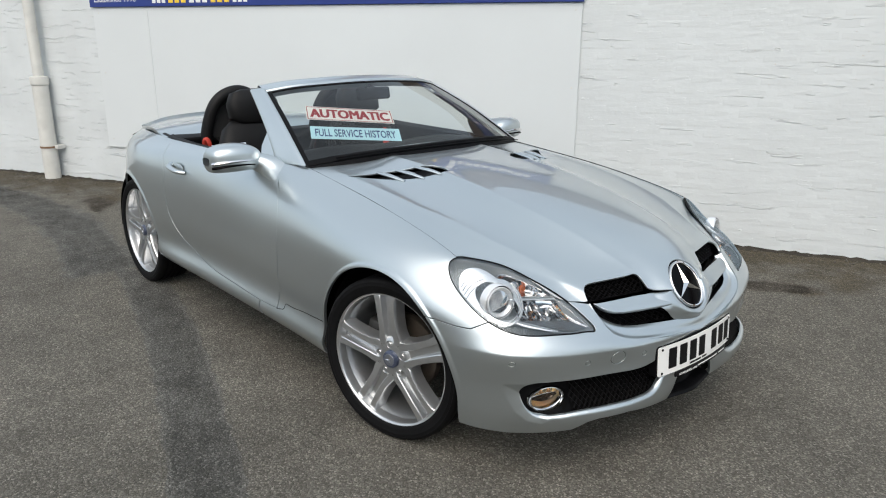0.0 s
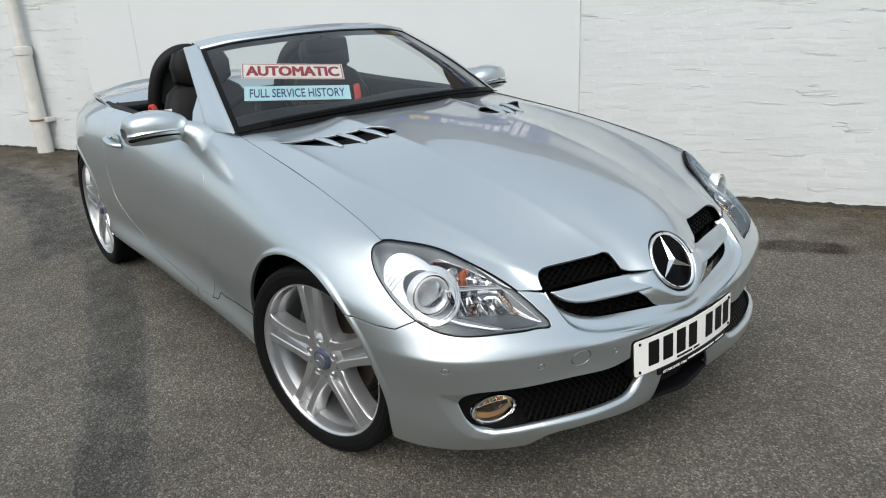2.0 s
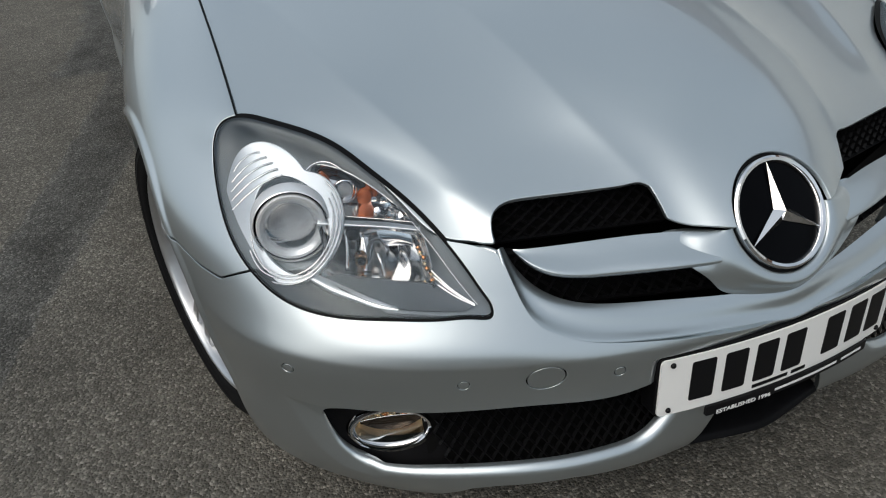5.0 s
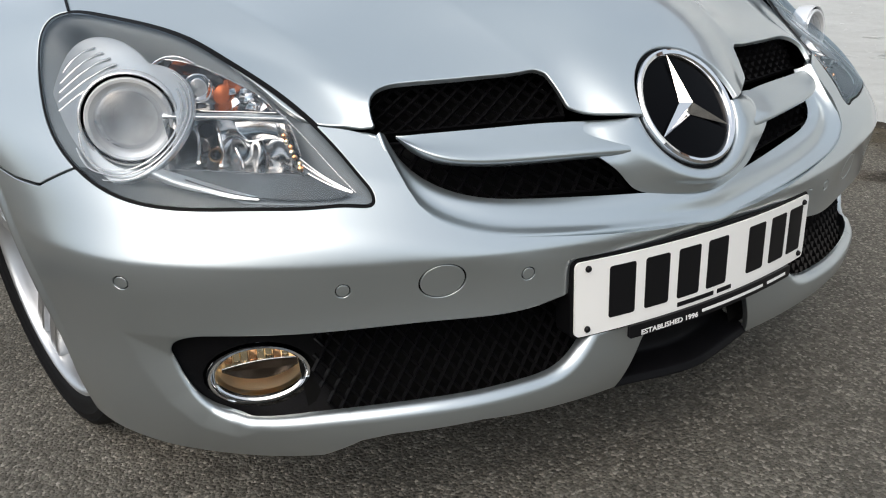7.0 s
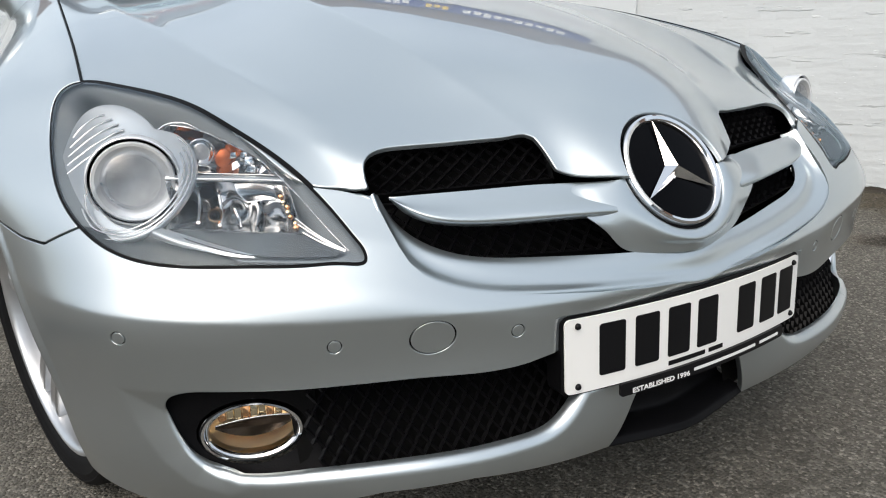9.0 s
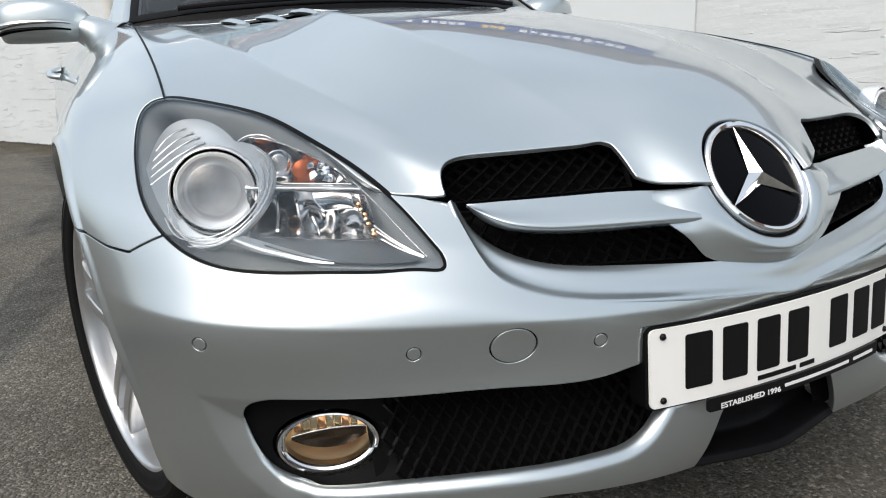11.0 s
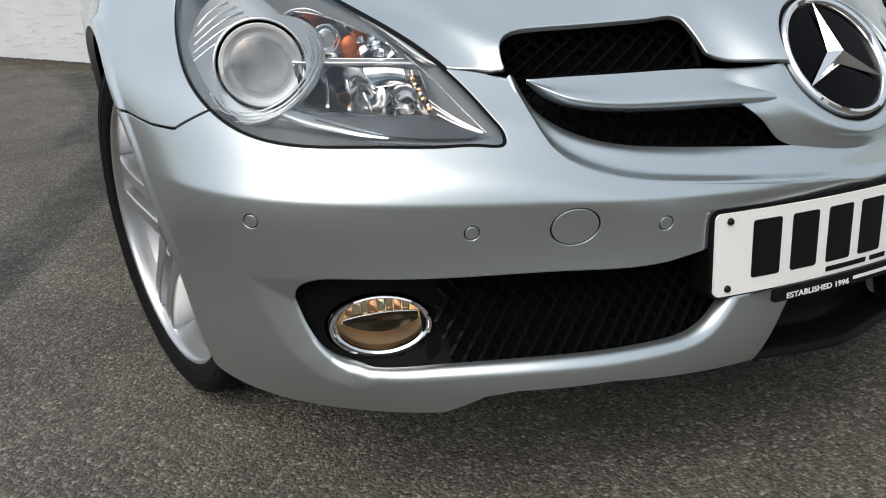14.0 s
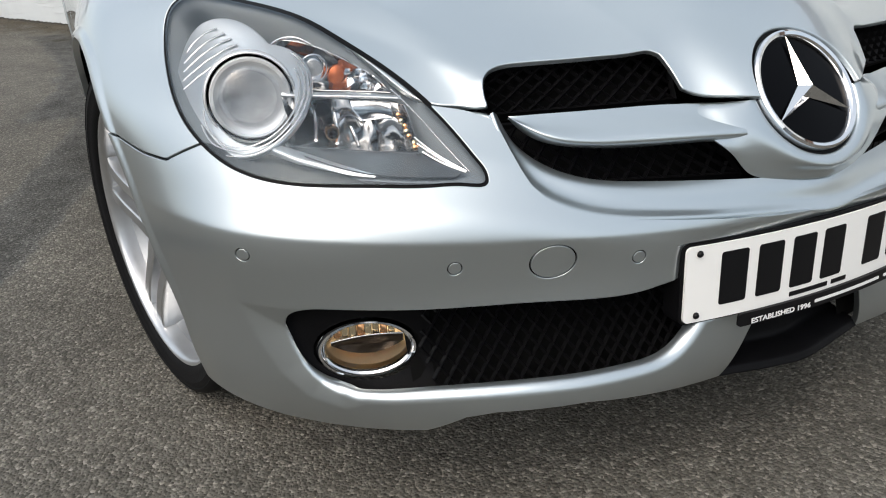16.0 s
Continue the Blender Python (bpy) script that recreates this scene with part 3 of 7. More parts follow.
INTAKE = closed_curve([(0.706, 0.398), (0.719, 0.388), (0.724, 0.368), (0.722, 0.344), (0.716, 0.320), (0.706, 0.297), (0.693, 0.279), (0.677, 0.267), (0.658, 0.261), (0.638, 0.260), (0.583, 0.266), (0.520, 0.270), (0.454, 0.271), (0.386, 0.270), (0.317, 0.270), (0.268, 0.274), (0.238, 0.287), (0.214, 0.308), (0.193, 0.334), (0.180, 0.360), (0.178, 0.382), (0.192, 0.394), (0.300, 0.395), (0.440, 0.397), (0.600, 0.401), (0.680, 0.402)], 260)
CREASE = closed_curve([(-0.20, 0.80, 1), (-0.2, 0.462, 1), (0.0, 0.459), (0.138, 0.470), (0.295, 0.487), (0.392, 0.508), (0.430, 0.533), (0.441, 0.571), (0.444, 0.612, 1), (0.444, 0.80, 1)], 160)
CHIN = closed_curve([(-0.3, 0.0, 1), (0.170, 0.0, 1), (0.152, 0.212, 1), (0.120, 0.290, 1), (0.098, 0.334, 1), (-0.3, 0.334, 1)], 60)
DOORLINE = closed_curve([(-0.955, 0.98, 1), (-0.930, 0.915), (-0.868, 0.866), (-0.790, 0.795), (-0.748, 0.715), (-0.732, 0.640), (-0.728, 0.545), (-0.738, 0.430), (-0.745, 0.308, 1), (-0.87, 0.302), (-1.16, 0.310), (-1.50, 0.338), (-1.61, 0.366), (-1.745, 0.412, 1), (-1.86, 0.520), (-1.90, 0.640), (-1.915, 0.767), (-1.955, 0.87), (-1.975, 0.98, 1)], 240)
# the lower edge of the bumper: height over the ground by half width
EDGE_Y = np.array([-1.0, 0.14, 0.385, 0.50, 0.535, 0.575, 0.64, 0.69, 0.73, 0.775, 0.82, 1.0])
EDGE_Z = np.array([0.215, 0.215, 0.250, 0.250, 0.243, 0.213, 0.205, 0.200, 0.198, 0.202, 0.206, 0.190])


def smooth01(x):
    x = np.clip(x, 0, 1)
    return x * x * (3 - 2 * x)


def face_shape(g):
    """Sinks the coves round the lower intakes into the bumper."""
    p = g.reshape(-1, 3)
    tu, tv = np.gradient(g, axis=1), np.gradient(g, axis=0)
    n = np.cross(tu, tv)
    n = (n / (np.linalg.norm(n, axis=2, keepdims=True) + 1e-12)).reshape(-1, 3)
    q = p
    y, z = np.abs(p[:, 1]), p[:, 2]
    crest = 0.4555 + 0.056 * y
    d = np.abs(z - crest)
    bulge = 0.0058 * np.exp(-np.sqrt(d * d + 9e-6) / 0.026) * smooth01((p[:, 0] - 0.30) / 0.25) * smooth01((y - 0.02) / 0.10)
    q = q + n * bulge[:, None]
    # keel under the star: the two halves of the bumper meet in a soft point
    keel = 0.008 * np.exp(-np.sqrt(y * y + 4e-5) / 0.055) * smooth01((z - 0.425) / 0.03) * (1 - smooth01((z - 0.478) / 0.03)) * (p[:, 0] > 0.6)
    q = q + np.array([1.0, 0, 0]) * keel[:, None]
    # hollow beside the outer end of each lower intake, with a crisp edge
    inside = np.clip(-signed(yz(p), COVE), 0, 1)
    dent = np.minimum(0.50 * inside, 0.019) * (p[:, 0] > 0.3)
    q = q - np.array([1.0, 0, 0]) * dent[:, None]
    # flat seat behind the number plate
    seat_x = 0.786 - 0.36 * y * y + 2.5 * (np.maximum(0, z - 0.449) + np.maximum(0, 0.33 - z) + np.maximum(0, y - 0.257))
    q[:, 0] = np.minimum(q[:, 0], seat_x)
    # rolled lip round the wheel arch
    a = np.clip(signed(xz(p), np.array(ARCH)), 0, 1)
    lip = 0.0048 * (1 - smooth01((a - 0.006) / 0.012)) * smooth01((z - 0.30) / 0.12) * (np.abs(p[:, 0]) < 0.5)
    q = q + n * lip[:, None]
    return q.reshape(g.shape)


def calm(g):
    """Evens out the bonnet's height away from its edges and the slots."""
    z = g[..., 2].copy()
    nv, nu = z.shape
    v = np.linspace(0, 1, nv)[:, None]
    w = (1 - smooth01((g[..., 0] - 0.36) / 0.16)) * smooth01((0.97 - v) / 0.16) * smooth01(np.linspace(0, 1, nu)[None, :] / 0.08)
    for _ in range(400):
        a = z.copy()
        a[1:-1] = 0.25 * (z[:-2] + 2 * z[1:-1] + z[2:])
        a[0] = 0.5 * (z[0] + z[1])
        b = a.copy()
        b[:, 1:-1] = 0.25 * (a[:, :-2] + 2 * a[:, 1:-1] + a[:, 2:])
        z = z + w * (b - z)
    out = g.copy()
    out[..., 2] = z
    return out


def hood_shape(g):
    """Sharpens the two creases of each half: from the slot's corner to the vent, and along the outer edge."""
    x, y = g[..., 0], np.abs(g[..., 1])
    yr = np.interp(x, [-0.9, -0.33, 0.0, 0.20, 0.35, 0.48, 0.58, 0.66], [0.30, 0.272, 0.272, 0.262, 0.250, 0.238, 0.215, 0.192])
    yo = np.interp(x, [-0.9, -0.1, 0.25, 0.5], [0.60, 0.600, 0.545, 0.455])
    fade = smooth01((x + 0.85) / 0.3) * (1 - 0.55 * smooth01((x - 0.45) / 0.2))
    dz = fade * 0.0125 * np.exp(-np.sqrt((y - yr) ** 2 + 0.00003) / 0.068)
    dz = dz + 0.0080 * smooth01((x + 0.8) / 0.4) * (1 - smooth01((x - 0.38) / 0.18)) * np.exp(-np.sqrt((y - yo) ** 2 + 0.00006) / 0.034)
    out = g.copy()
    dz = dz - 0.0125 * smooth01((x - 0.582) / 0.036) * smooth01((y - 0.425) / 0.028)
    out[..., 2] += dz - 0.0030 * fade
    return out


FACE_GRID = face_shape(loft(half([R_BOTTOM, R_LIP, R_LOW, R_MID, R_CREST, R_UPPER, R_SHOULDER, R_SEAM, R_INNER]), 420, 230, sym_u=True))
HOOD_GRID = hood_shape(calm(loft(half([H_MID, H_FLAT, H_RIDGE, H_VALLEY, H_OUTER, H_EDGE, H_SEAM, H_OUT]), 260, 170, sym_v=True)))


def side_shape(g):
    """The rolled lip round the rear wheel arch."""
    p = g.reshape(-1, 3)
    a = np.clip(signed(xz(p), np.array(REARARCH)), 0, 1)
    lip = 0.0048 * (1 - smooth01((a - 0.006) / 0.014)) * smooth01((p[:, 2] - 0.30) / 0.12)
    return (p + np.array([0, -1.0, 0]) * lip[:, None]).reshape(g.shape)


def tail(rows):
    """Draws the body in behind the rear wheels."""
    out = []
    for r in rows:
        q = np.array(r, float)
        q[:, 1] *= 1 - TAIL_IN * smooth01((-2.25 - q[:, 0]) / 0.5) * (1 - 0.55 * smooth01((q[:, 2] - 0.70) / 0.16))
        q[:, 0] = np.where(q[:, 0] < -2.43, -2.43 + (q[:, 0] + 2.43) * TAIL_LONG, q[:, 0])
        out.append([tuple(p) for p in q])
    return out


TAIL_IN, TAIL_LONG = 0.060, 0.90
SIDE_GRID = side_shape(loft(half(tail([S_BOTTOM, S_SILL, S_LOW, S_MID, S_CREST, S_UPPER, S_SHOULDER, S_BELT])), 260, 110))


# ---------------------------------------------------------------- the car's panels
car = empty("roadster_car", "silver metallic two-seat convertible car parked with its roof down", "car")
GAP = 0.0022


def both(sheet, name, mat=None, label="", depth=0.012, roll=0.0010):
    for s in (sheet, sheet.mirror()):
        s.panel(name, mat or PAINT, car, label, depth, roll)


bonnet_f = lambda p: signed(xy(p), BONNET)
face = Sheet.grid(FACE_GRID)
face = face.outside(lambda p: np.where(p[:, 0] > -0.5, signed(xz(p), np.array(ARCH)), 1.0))
face = face.outside(lambda p: bonnet_f(p) - GAP)
face = face.outside(lambda p: np.where(p[:, 0] > 0.45, signed(yz(p), CREASE), 1.0))
lens_sheet = face.inside(lambda p: np.where(p[:, 0] > 0.2, signed(lamp2(p), LAMP) + 0.0024, 1.0))
face = face.outside(lambda p: np.where(p[:, 0] > 0.2, signed(lamp2(p), LAMP) - 0.0020, 1.0))
# dark shut line between bonnet and wing, from the windscreen to the headlamp
edge_x = np.linspace(-0.775, 0.258, 90)
edge_y = np.interp(edge_x, [-0.79, -0.364, -0.117, 0.091, 0.262], [0.662, 0.690, 0.705, 0.717, 0.7285])
cloud = np.concatenate([HOOD_GRID.reshape(-1, 3), FACE_GRID.reshape(-1, 3)])
cloud = cloud[(cloud[:, 2] > 0.68) & (np.abs(cloud[:, 1]) > 0.6)]
edge_z = []
for ex, ey in zip(edge_x, edge_y):
    near = (cloud[:, 0] - ex) ** 2 + (np.abs(cloud[:, 1]) - ey) ** 2
    edge_z.append(cloud[np.argsort(near)[:12], 2].mean())
edge_z = np.polyval(np.polyfit(edge_x, edge_z, 6), edge_x)
for sy in (1, -1):
    sweep("shut_line", np.stack([edge_x, edge_y * sy, edge_z - 0.0003], 1), 0.0016, SEAL, car, 6)
# seam of wing and bumper, from the arch to the headlamp
SEAM = closed_curve([(-2.0, 0.565, 1), (0.0, 0.576), (0.216, 0.578), (0.300, 0.573), (0.373, 0.565), (0.415, 0.5635), (0.442, 0.568), (0.460, 0.580), (0.472, 0.600), (0.480, 0.64, 1), (0.480, 1.5, 1), (-2.0, 1.5, 1)], 200)
seam_f = lambda p: signed(xz(p), SEAM)
BEHIND = lambda p: p[:, 0] - 0.015
wing_back = face.inside(BEHIND)
front_zone = face.outside(BEHIND)
wing = wing_back.join(front_zone.inside(lambda p: seam_f(p) + GAP))
bumper = front_zone.outside(lambda p: seam_f(p) - 0.0026)
bumper_base = bumper
bumper = bumper.outside(lambda p: p[:, 2] - np.interp(np.abs(p[:, 1]), EDGE_Y, EDGE_Z))
bumper = bumper.outside(lambda p: signed(yz(p), INTAKE))
bumper = bumper.outside(lambda p: signed(yz(p), CHIN))
wing = wing.outside(lambda p: signed(xz(p), DOORLINE) - GAP).outside(lambda p: p[:, 0] + 0.90)
both(wing, "wing", label="")
CAPS = (("parking_sensor", 0.762, 0.471, 0.0072, 0.0095), ("parking_sensor", 0.541, 0.453, 0.0088, 0.0095), ("parking_sensor", 0.316, 0.443, 0.0093, 0.0095), ("washer_cover", 0.425, 0.450, 0.0290, 0.0235))
for cap, cy, cz, ry, rz in CAPS:
    f_cap = lambda p, cy=cy, cz=cz, ry=ry, rz=rz: np.where(p[:, 0] > 0.4, (np.hypot((np.abs(p[:, 1]) - cy) / ry, (p[:, 2] - cz) / rz) - 1) * rz, 1.0)
    both(bumper.inside(lambda p: f_cap(p) + 0.0021), cap, depth=0.006, roll=0.0007)
    bumper = bumper.outside(lambda p: f_cap(p) - 0.0008)
    plug = bumper_base.inside(lambda p: f_cap(p) - 0.004)
    plug.p = plug.p - plug.n * 0.003
    both(plug, "cover_joint", SEAL, depth=0.0)
bumper = bumper.join(bumper.mirror())


def at_intake(p):
    """1 on the rim of the lower intakes, 0 elsewhere."""
    return np.where((p[:, 0] > 0.4) & (np.abs(signed(yz(p), INTAKE)) < 0.002), 1.0, 0.0)


def bumper_roll(p):
    y, z = np.abs(p[:, 1]), p[:, 2]
    r = 0.003 + 0.013 * smooth01((0.385 - z) / 0.05) * (1 - 0.6 * smooth01((y - 0.66) / 0.05))
    crease = np.where((p[:, 0] > 0.45) & (np.abs(signed(yz(p), CREASE)) < 0.002), 1.0, 0.0)
    return np.where(at_intake(p) > 0, r, np.where(crease > 0, 0.0002, 0.0010))


def bumper_in(p, n):
    k = at_intake(p)[:, None]
    v = k * np.array([-1.0, 0, 0]) - (1 - k) * n
    return v


bumper.panel("front_bumper", PAINT, car, "", lambda p: 0.010 + 0.010 * at_intake(p), bumper_roll, bumper_in)
for f_seam, zone in ((lambda p: np.abs(seam_f(p)) - 0.009, front_zone), (lambda p: np.abs(signed(xz(p), DOORLINE)) - 0.012, wing_back)):
    back = Sheet.grid(FACE_GRID).outside(lambda p: np.where(p[:, 0] > -0.5, signed(xz(p), np.array(ARCH)) - 0.01, 1.0)).outside(lambda p: np.where(p[:, 0] > 0.2, signed(lamp2(p), LAMP) - 0.004, 1.0)).inside(lambda p: np.where((p[:, 0] > -0.88) & (p[:, 0] < 0.6) & (p[:, 2] > 0.31) & ((p[:, 2] < 0.585) | (p[:, 0] < -0.3)), f_seam(p), 1.0))
    back.p = back.p - back.n * 0.007
    for piece in back.pieces():
        both(piece, "seam_backing", SEAL, depth=0.0)
hood = Sheet.grid(HOOD_GRID, True).inside(lambda p: bonnet_f(p) + 0.0044)
# two louvred vents let into the bonnet
VENT = closed_curve([(-0.545, 0.606), (-0.492, 0.566), (-0.426, 0.506), (-0.354, 0.405), (-0.316, 0.304), (-0.314, 0.245), (-0.352, 0.226), (-0.400, 0.236), (-0.440, 0.300), (-0.495, 0.430), (-0.535, 0.550)], 120)
hood = hood.outside(lambda p: signed(xy(p), VENT))
STAR_AT = Vector((0.707, 0.0, 0.605))
STAR_N = Vector((0.812, 0.0, 0.584))
STAR_M = axes(STAR_AT, STAR_N, (0, 1, 0))
STAR_U = np.array([-0.584, 0.0, 0.812])
hood = hood.outside(lambda p: np.where(p[:, 0] > 0.5, np.hypot(p[:, 1], (p - np.array(STAR_AT)) @ STAR_U) - 0.0985, 1.0))
hood = hood.join(hood.mirror())
hood.panel("bonnet", PAINT, car, "", 0.007, 0.0020)
side = Sheet.grid(SIDE_GRID, True)
side = side.outside(lambda p: signed(xz(p), np.array(REARARCH)))
door = side.inside(lambda p: signed(xz(p), DOORLINE) + GAP)
rest = side.outside(lambda p: signed(xz(p), DOORLINE) - GAP).outside(lambda p: -p[:, 0] - 0.91)
sill = rest.inside(lambda p: -(p[:, 0] + 1.852)).inside(lambda p: p[:, 2] - np.where(p[:, 0] > -1.6, 0.4, 0.7))
quarter = rest.inside(lambda p: p[:, 0] + 1.852)
both(door, "door", roll=0.0005)
for sy in (-1, 1):
    line = []
    fp = FACE_GRID.reshape(-1, 3)
    for x, z in spline([(-0.748, 0.306), (-0.705, 0.314), (-0.690, 0.320), (-0.684, 0.340), (-0.66, 0.3445), (-0.55, 0.351), (-0.42, 0.359), (-0.355, 0.364)], 40):
        q = fp[int(np.argmin((fp[:, 0] - x) ** 2 + (fp[:, 2] - z) ** 2))]
        line.append((x, sy * abs(q[1]), z))
    sweep("sill_seam", line, 0.0017, SEAL, car, 6)
both(sill, "sill")
both(quarter, "rear_wing", roll=0.0005)


# ---------------------------------------------------------------- grille, nose and star
def skin_strip(name, rows, nu, nv, mat, parent, flip=False, mirrored=True, depth=0.006, roll=0.002):
    s = Sheet.grid(loft(half(rows), nu, nv, sym_u=abs(rows[0][-1][1]) < 1e-6), flip)
    s.panel(name, mat, parent, "", depth, roll)
    if mirrored:
        s.mirror().panel(name, mat, parent, "", depth, roll)


G_CREASE = [(0.613, 0.4455, 0.612), (0.648, 0.4455, 0.574), (0.690, 0.436, 0.534), (0.718, 0.396, 0.508), (0.748, 0.297, 0.4865), (0.774, 0.139, 0.470), (0.782, 0.065, 0.462), (0.790, 0.0, 0.458)]
G_ROLL = [(0.608, 0.438, 0.611), (0.638, 0.434, 0.574), (0.675, 0.420, 0.538), (0.701, 0.383, 0.515), (0.732, 0.290, 0.493), (0.762, 0.137, 0.478), (0.771, 0.065, 0.4725), (0.777, 0.0, 0.469)]
G_FLOOR = [(0.604, 0.432, 0.607), (0.630, 0.424, 0.574), (0.666, 0.406, 0.545), (0.692, 0.370, 0.527), (0.722, 0.280, 0.507), (0.753, 0.132, 0.492), (0.764, 0.064, 0.488), (0.771, 0.0, 0.486)]
G_BACK = [(0.592, 0.426, 0.602), (0.617, 0.416, 0.573), (0.650, 0.394, 0.549), (0.676, 0.358, 0.533), (0.706, 0.262, 0.518), (0.740, 0.122, 0.507), (0.753, 0.060, 0.503), (0.760, 0.0, 0.500)]
skin_strip("grille_surround", [[(x - 0.004, y + 0.004, z - 0.006) if y > 0.01 else (x - 0.004, 0.0, z - 0.006) for x, y, z in G_CREASE], G_CREASE, G_ROLL, G_FLOOR, G_BACK], 120, 30, PAINT, car, depth=0.0)

def on_star(angle, r, h):
    q = STAR_M @ Vector((r * math.cos(radians(angle)), r * math.sin(radians(angle)), h))
    return (q.x, abs(q.y), q.z)
ANG = [-2, -8, -16, -26, -38, -56, -74, -90]
N_OUT = [(0.672, 0.150, 0.599), (0.672, 0.200, 0.601), (0.698, 0.197, 0.585), (0.724, 0.173, 0.562), (0.734, 0.148, 0.541), (0.740, 0.120, 0.513), (0.757, 0.060, 0.500), (0.768, 0.0, 0.497)]
N_MID = [tuple(0.5 * np.array(o) + 0.5 * np.array(on_star(a, 0.104, 0.004)) + np.array((0.003, 0, 0.001))) for o, a in zip(N_OUT, ANG)]
N_RIM = [on_star(a, 0.1045, 0.006) for a in ANG]
N_IN = [on_star(a, 0.0970, 0.004) for a in ANG]
N_DEEP = [on_star(a, 0.0968, -0.014) for a in ANG]
FLOW = np.array((0.25, -0.965, -0.07))
N_TAN = [tuple(np.array(o) + 0.022 * FLOW) if i in (1, 2, 3) else tuple(0.72 * np.array(o) + 0.28 * np.array(m)) for i, (o, m) in enumerate(zip(N_OUT, N_MID))]
skin_strip("nose", [N_DEEP, N_IN, N_RIM, N_MID, N_TAN, N_OUT], 90, 44, PAINT, car, flip=True, depth=0.003, roll=0.0003)

for sy in (-1, 1):
    sweep("corner_fillet", spline([(0.586, sy * 0.474, 0.607), (0.600, sy * 0.453, 0.606), (0.611, sy * 0.444, 0.603)], 10), 0.0055, PAINT, car, 8)

# blade between the two slots of each side
F_TOP = [(0.612, 0.420, 0.605), (0.618, 0.412, 0.6055), (0.624, 0.396, 0.606), (0.6315, 0.368, 0.606), (0.646, 0.300, 0.605), (0.676, 0.183, 0.603), (0.690, 0.130, 0.598)]
F_MID = [(0.614, 0.420, 0.604), (0.628, 0.4125, 0.6005), (0.642, 0.396, 0.596), (0.652, 0.368, 0.5925), (0.672, 0.302, 0.589), (0.702, 0.182, 0.586), (0.716, 0.130, 0.582)]
F_NOSE = [(0.616, 0.420, 0.603), (0.638, 0.412, 0.5945), (0.6585, 0.395, 0.5850), (0.674, 0.368, 0.5785), (0.693, 0.302, 0.572), (0.727, 0.180, 0.5700), (0.7345, 0.130, 0.5660)]
F_UNDER = [(0.614, 0.419, 0.601), (0.633, 0.410, 0.5895), (0.652, 0.393, 0.5785), (0.667, 0.367, 0.5715), (0.686, 0.300, 0.564), (0.719, 0.180, 0.562), (0.726, 0.130, 0.558)]
F_BACK = [(0.608, 0.418, 0.602), (0.612, 0.408, 0.592), (0.615, 0.393, 0.585), (0.6215, 0.366, 0.581), (0.640, 0.300, 0.575), (0.670, 0.182, 0.572), (0.684, 0.130, 0.568)]
skin_strip("grille_blade", [F_TOP, F_MID, F_NOSE, F_UNDER, F_BACK], 60, 30, PAINT, car, flip=True, depth=0.0)


def mesh_guard(name, corners, nx, ny, bar, parent, bow=0.0):
    """A diamond mesh of crossing bars over a bowed four-cornered sheet, with a near-black sheet behind it as the shade
    inside.
    """
    c = np.array(corners, float)

    def at(u, v):
        u, v = np.asarray(u)[..., None], np.asarray(v)[..., None]
        p = (c[0] * (1 - u) + c[1] * u) * (1 - v) + (c[3] * (1 - u) + c[2] * u) * v
        return p + np.array([1.0, 0, 0]) * bow * 4 * u * (1 - u)

    n0 = np.cross(c[1] - c[0], c[3] - c[0])
    n0 /= np.linalg.norm(n0)
    if n0[0] < 0:
        n0 = -n0
    verts, faces = [], []
    for sgn in (1, -1):
        for k in range(-ny, nx + ny + 1):
            run = []
            for s in np.linspace(0, 1, 9):
                u = (k + sgn * s * ny) / nx
                run.append((u, s))
            run = [(u, v) for u, v in run if -0.001 <= u <= 1.001]
            if len(run) < 2:
                continue
            u = np.array([r[0] for r in run])
            v = np.array([r[1] for r in run])
            p = at(u, v)
            t = np.gradient(p, axis=0)
            t /= np.linalg.norm(t, axis=1, keepdims=True)
            w = np.cross(t, n0) * bar
            b = len(verts)
            for i in range(len(p)):
                verts += [p[i] - w[i] - n0 * bar, p[i] + n0 * bar * (0.8 + 0.3 * sgn), p[i] + w[i] - n0 * bar]
            for i in range(len(p) - 1):
                a = b + 3 * i
                faces += [(a, a + 3, a + 4, a + 1), (a + 1, a + 4, a + 5, a + 2)]
    for u, v in ((np.ones(9), np.linspace(0, 1, 9)), (np.linspace(0, 1, 9), np.zeros(9)), (np.linspace(0, 1, 9), np.ones(9))):
        p = at(u, v)
        t = np.gradient(p, axis=0)
        t /= np.linalg.norm(t, axis=1, keepdims=True)
        w = np.cross(t, n0) * bar * 1.4
        b = len(verts)
        for i in range(len(p)):
            verts += [p[i] - w[i] - n0 * bar, p[i] + n0 * bar * 1.3, p[i] + w[i] - n0 * bar]
        for i in range(len(p) - 1):
            a = b + 3 * i
            faces += [(a, a + 3, a + 4, a + 1), (a + 1, a + 4, a + 5, a + 2)]
    ob = link_mesh(name, verts, faces, MESHBLACK, parent, smooth=False)
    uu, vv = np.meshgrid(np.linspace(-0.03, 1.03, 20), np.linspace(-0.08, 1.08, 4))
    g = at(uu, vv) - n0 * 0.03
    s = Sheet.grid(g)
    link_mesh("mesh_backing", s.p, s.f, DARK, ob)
    return ob


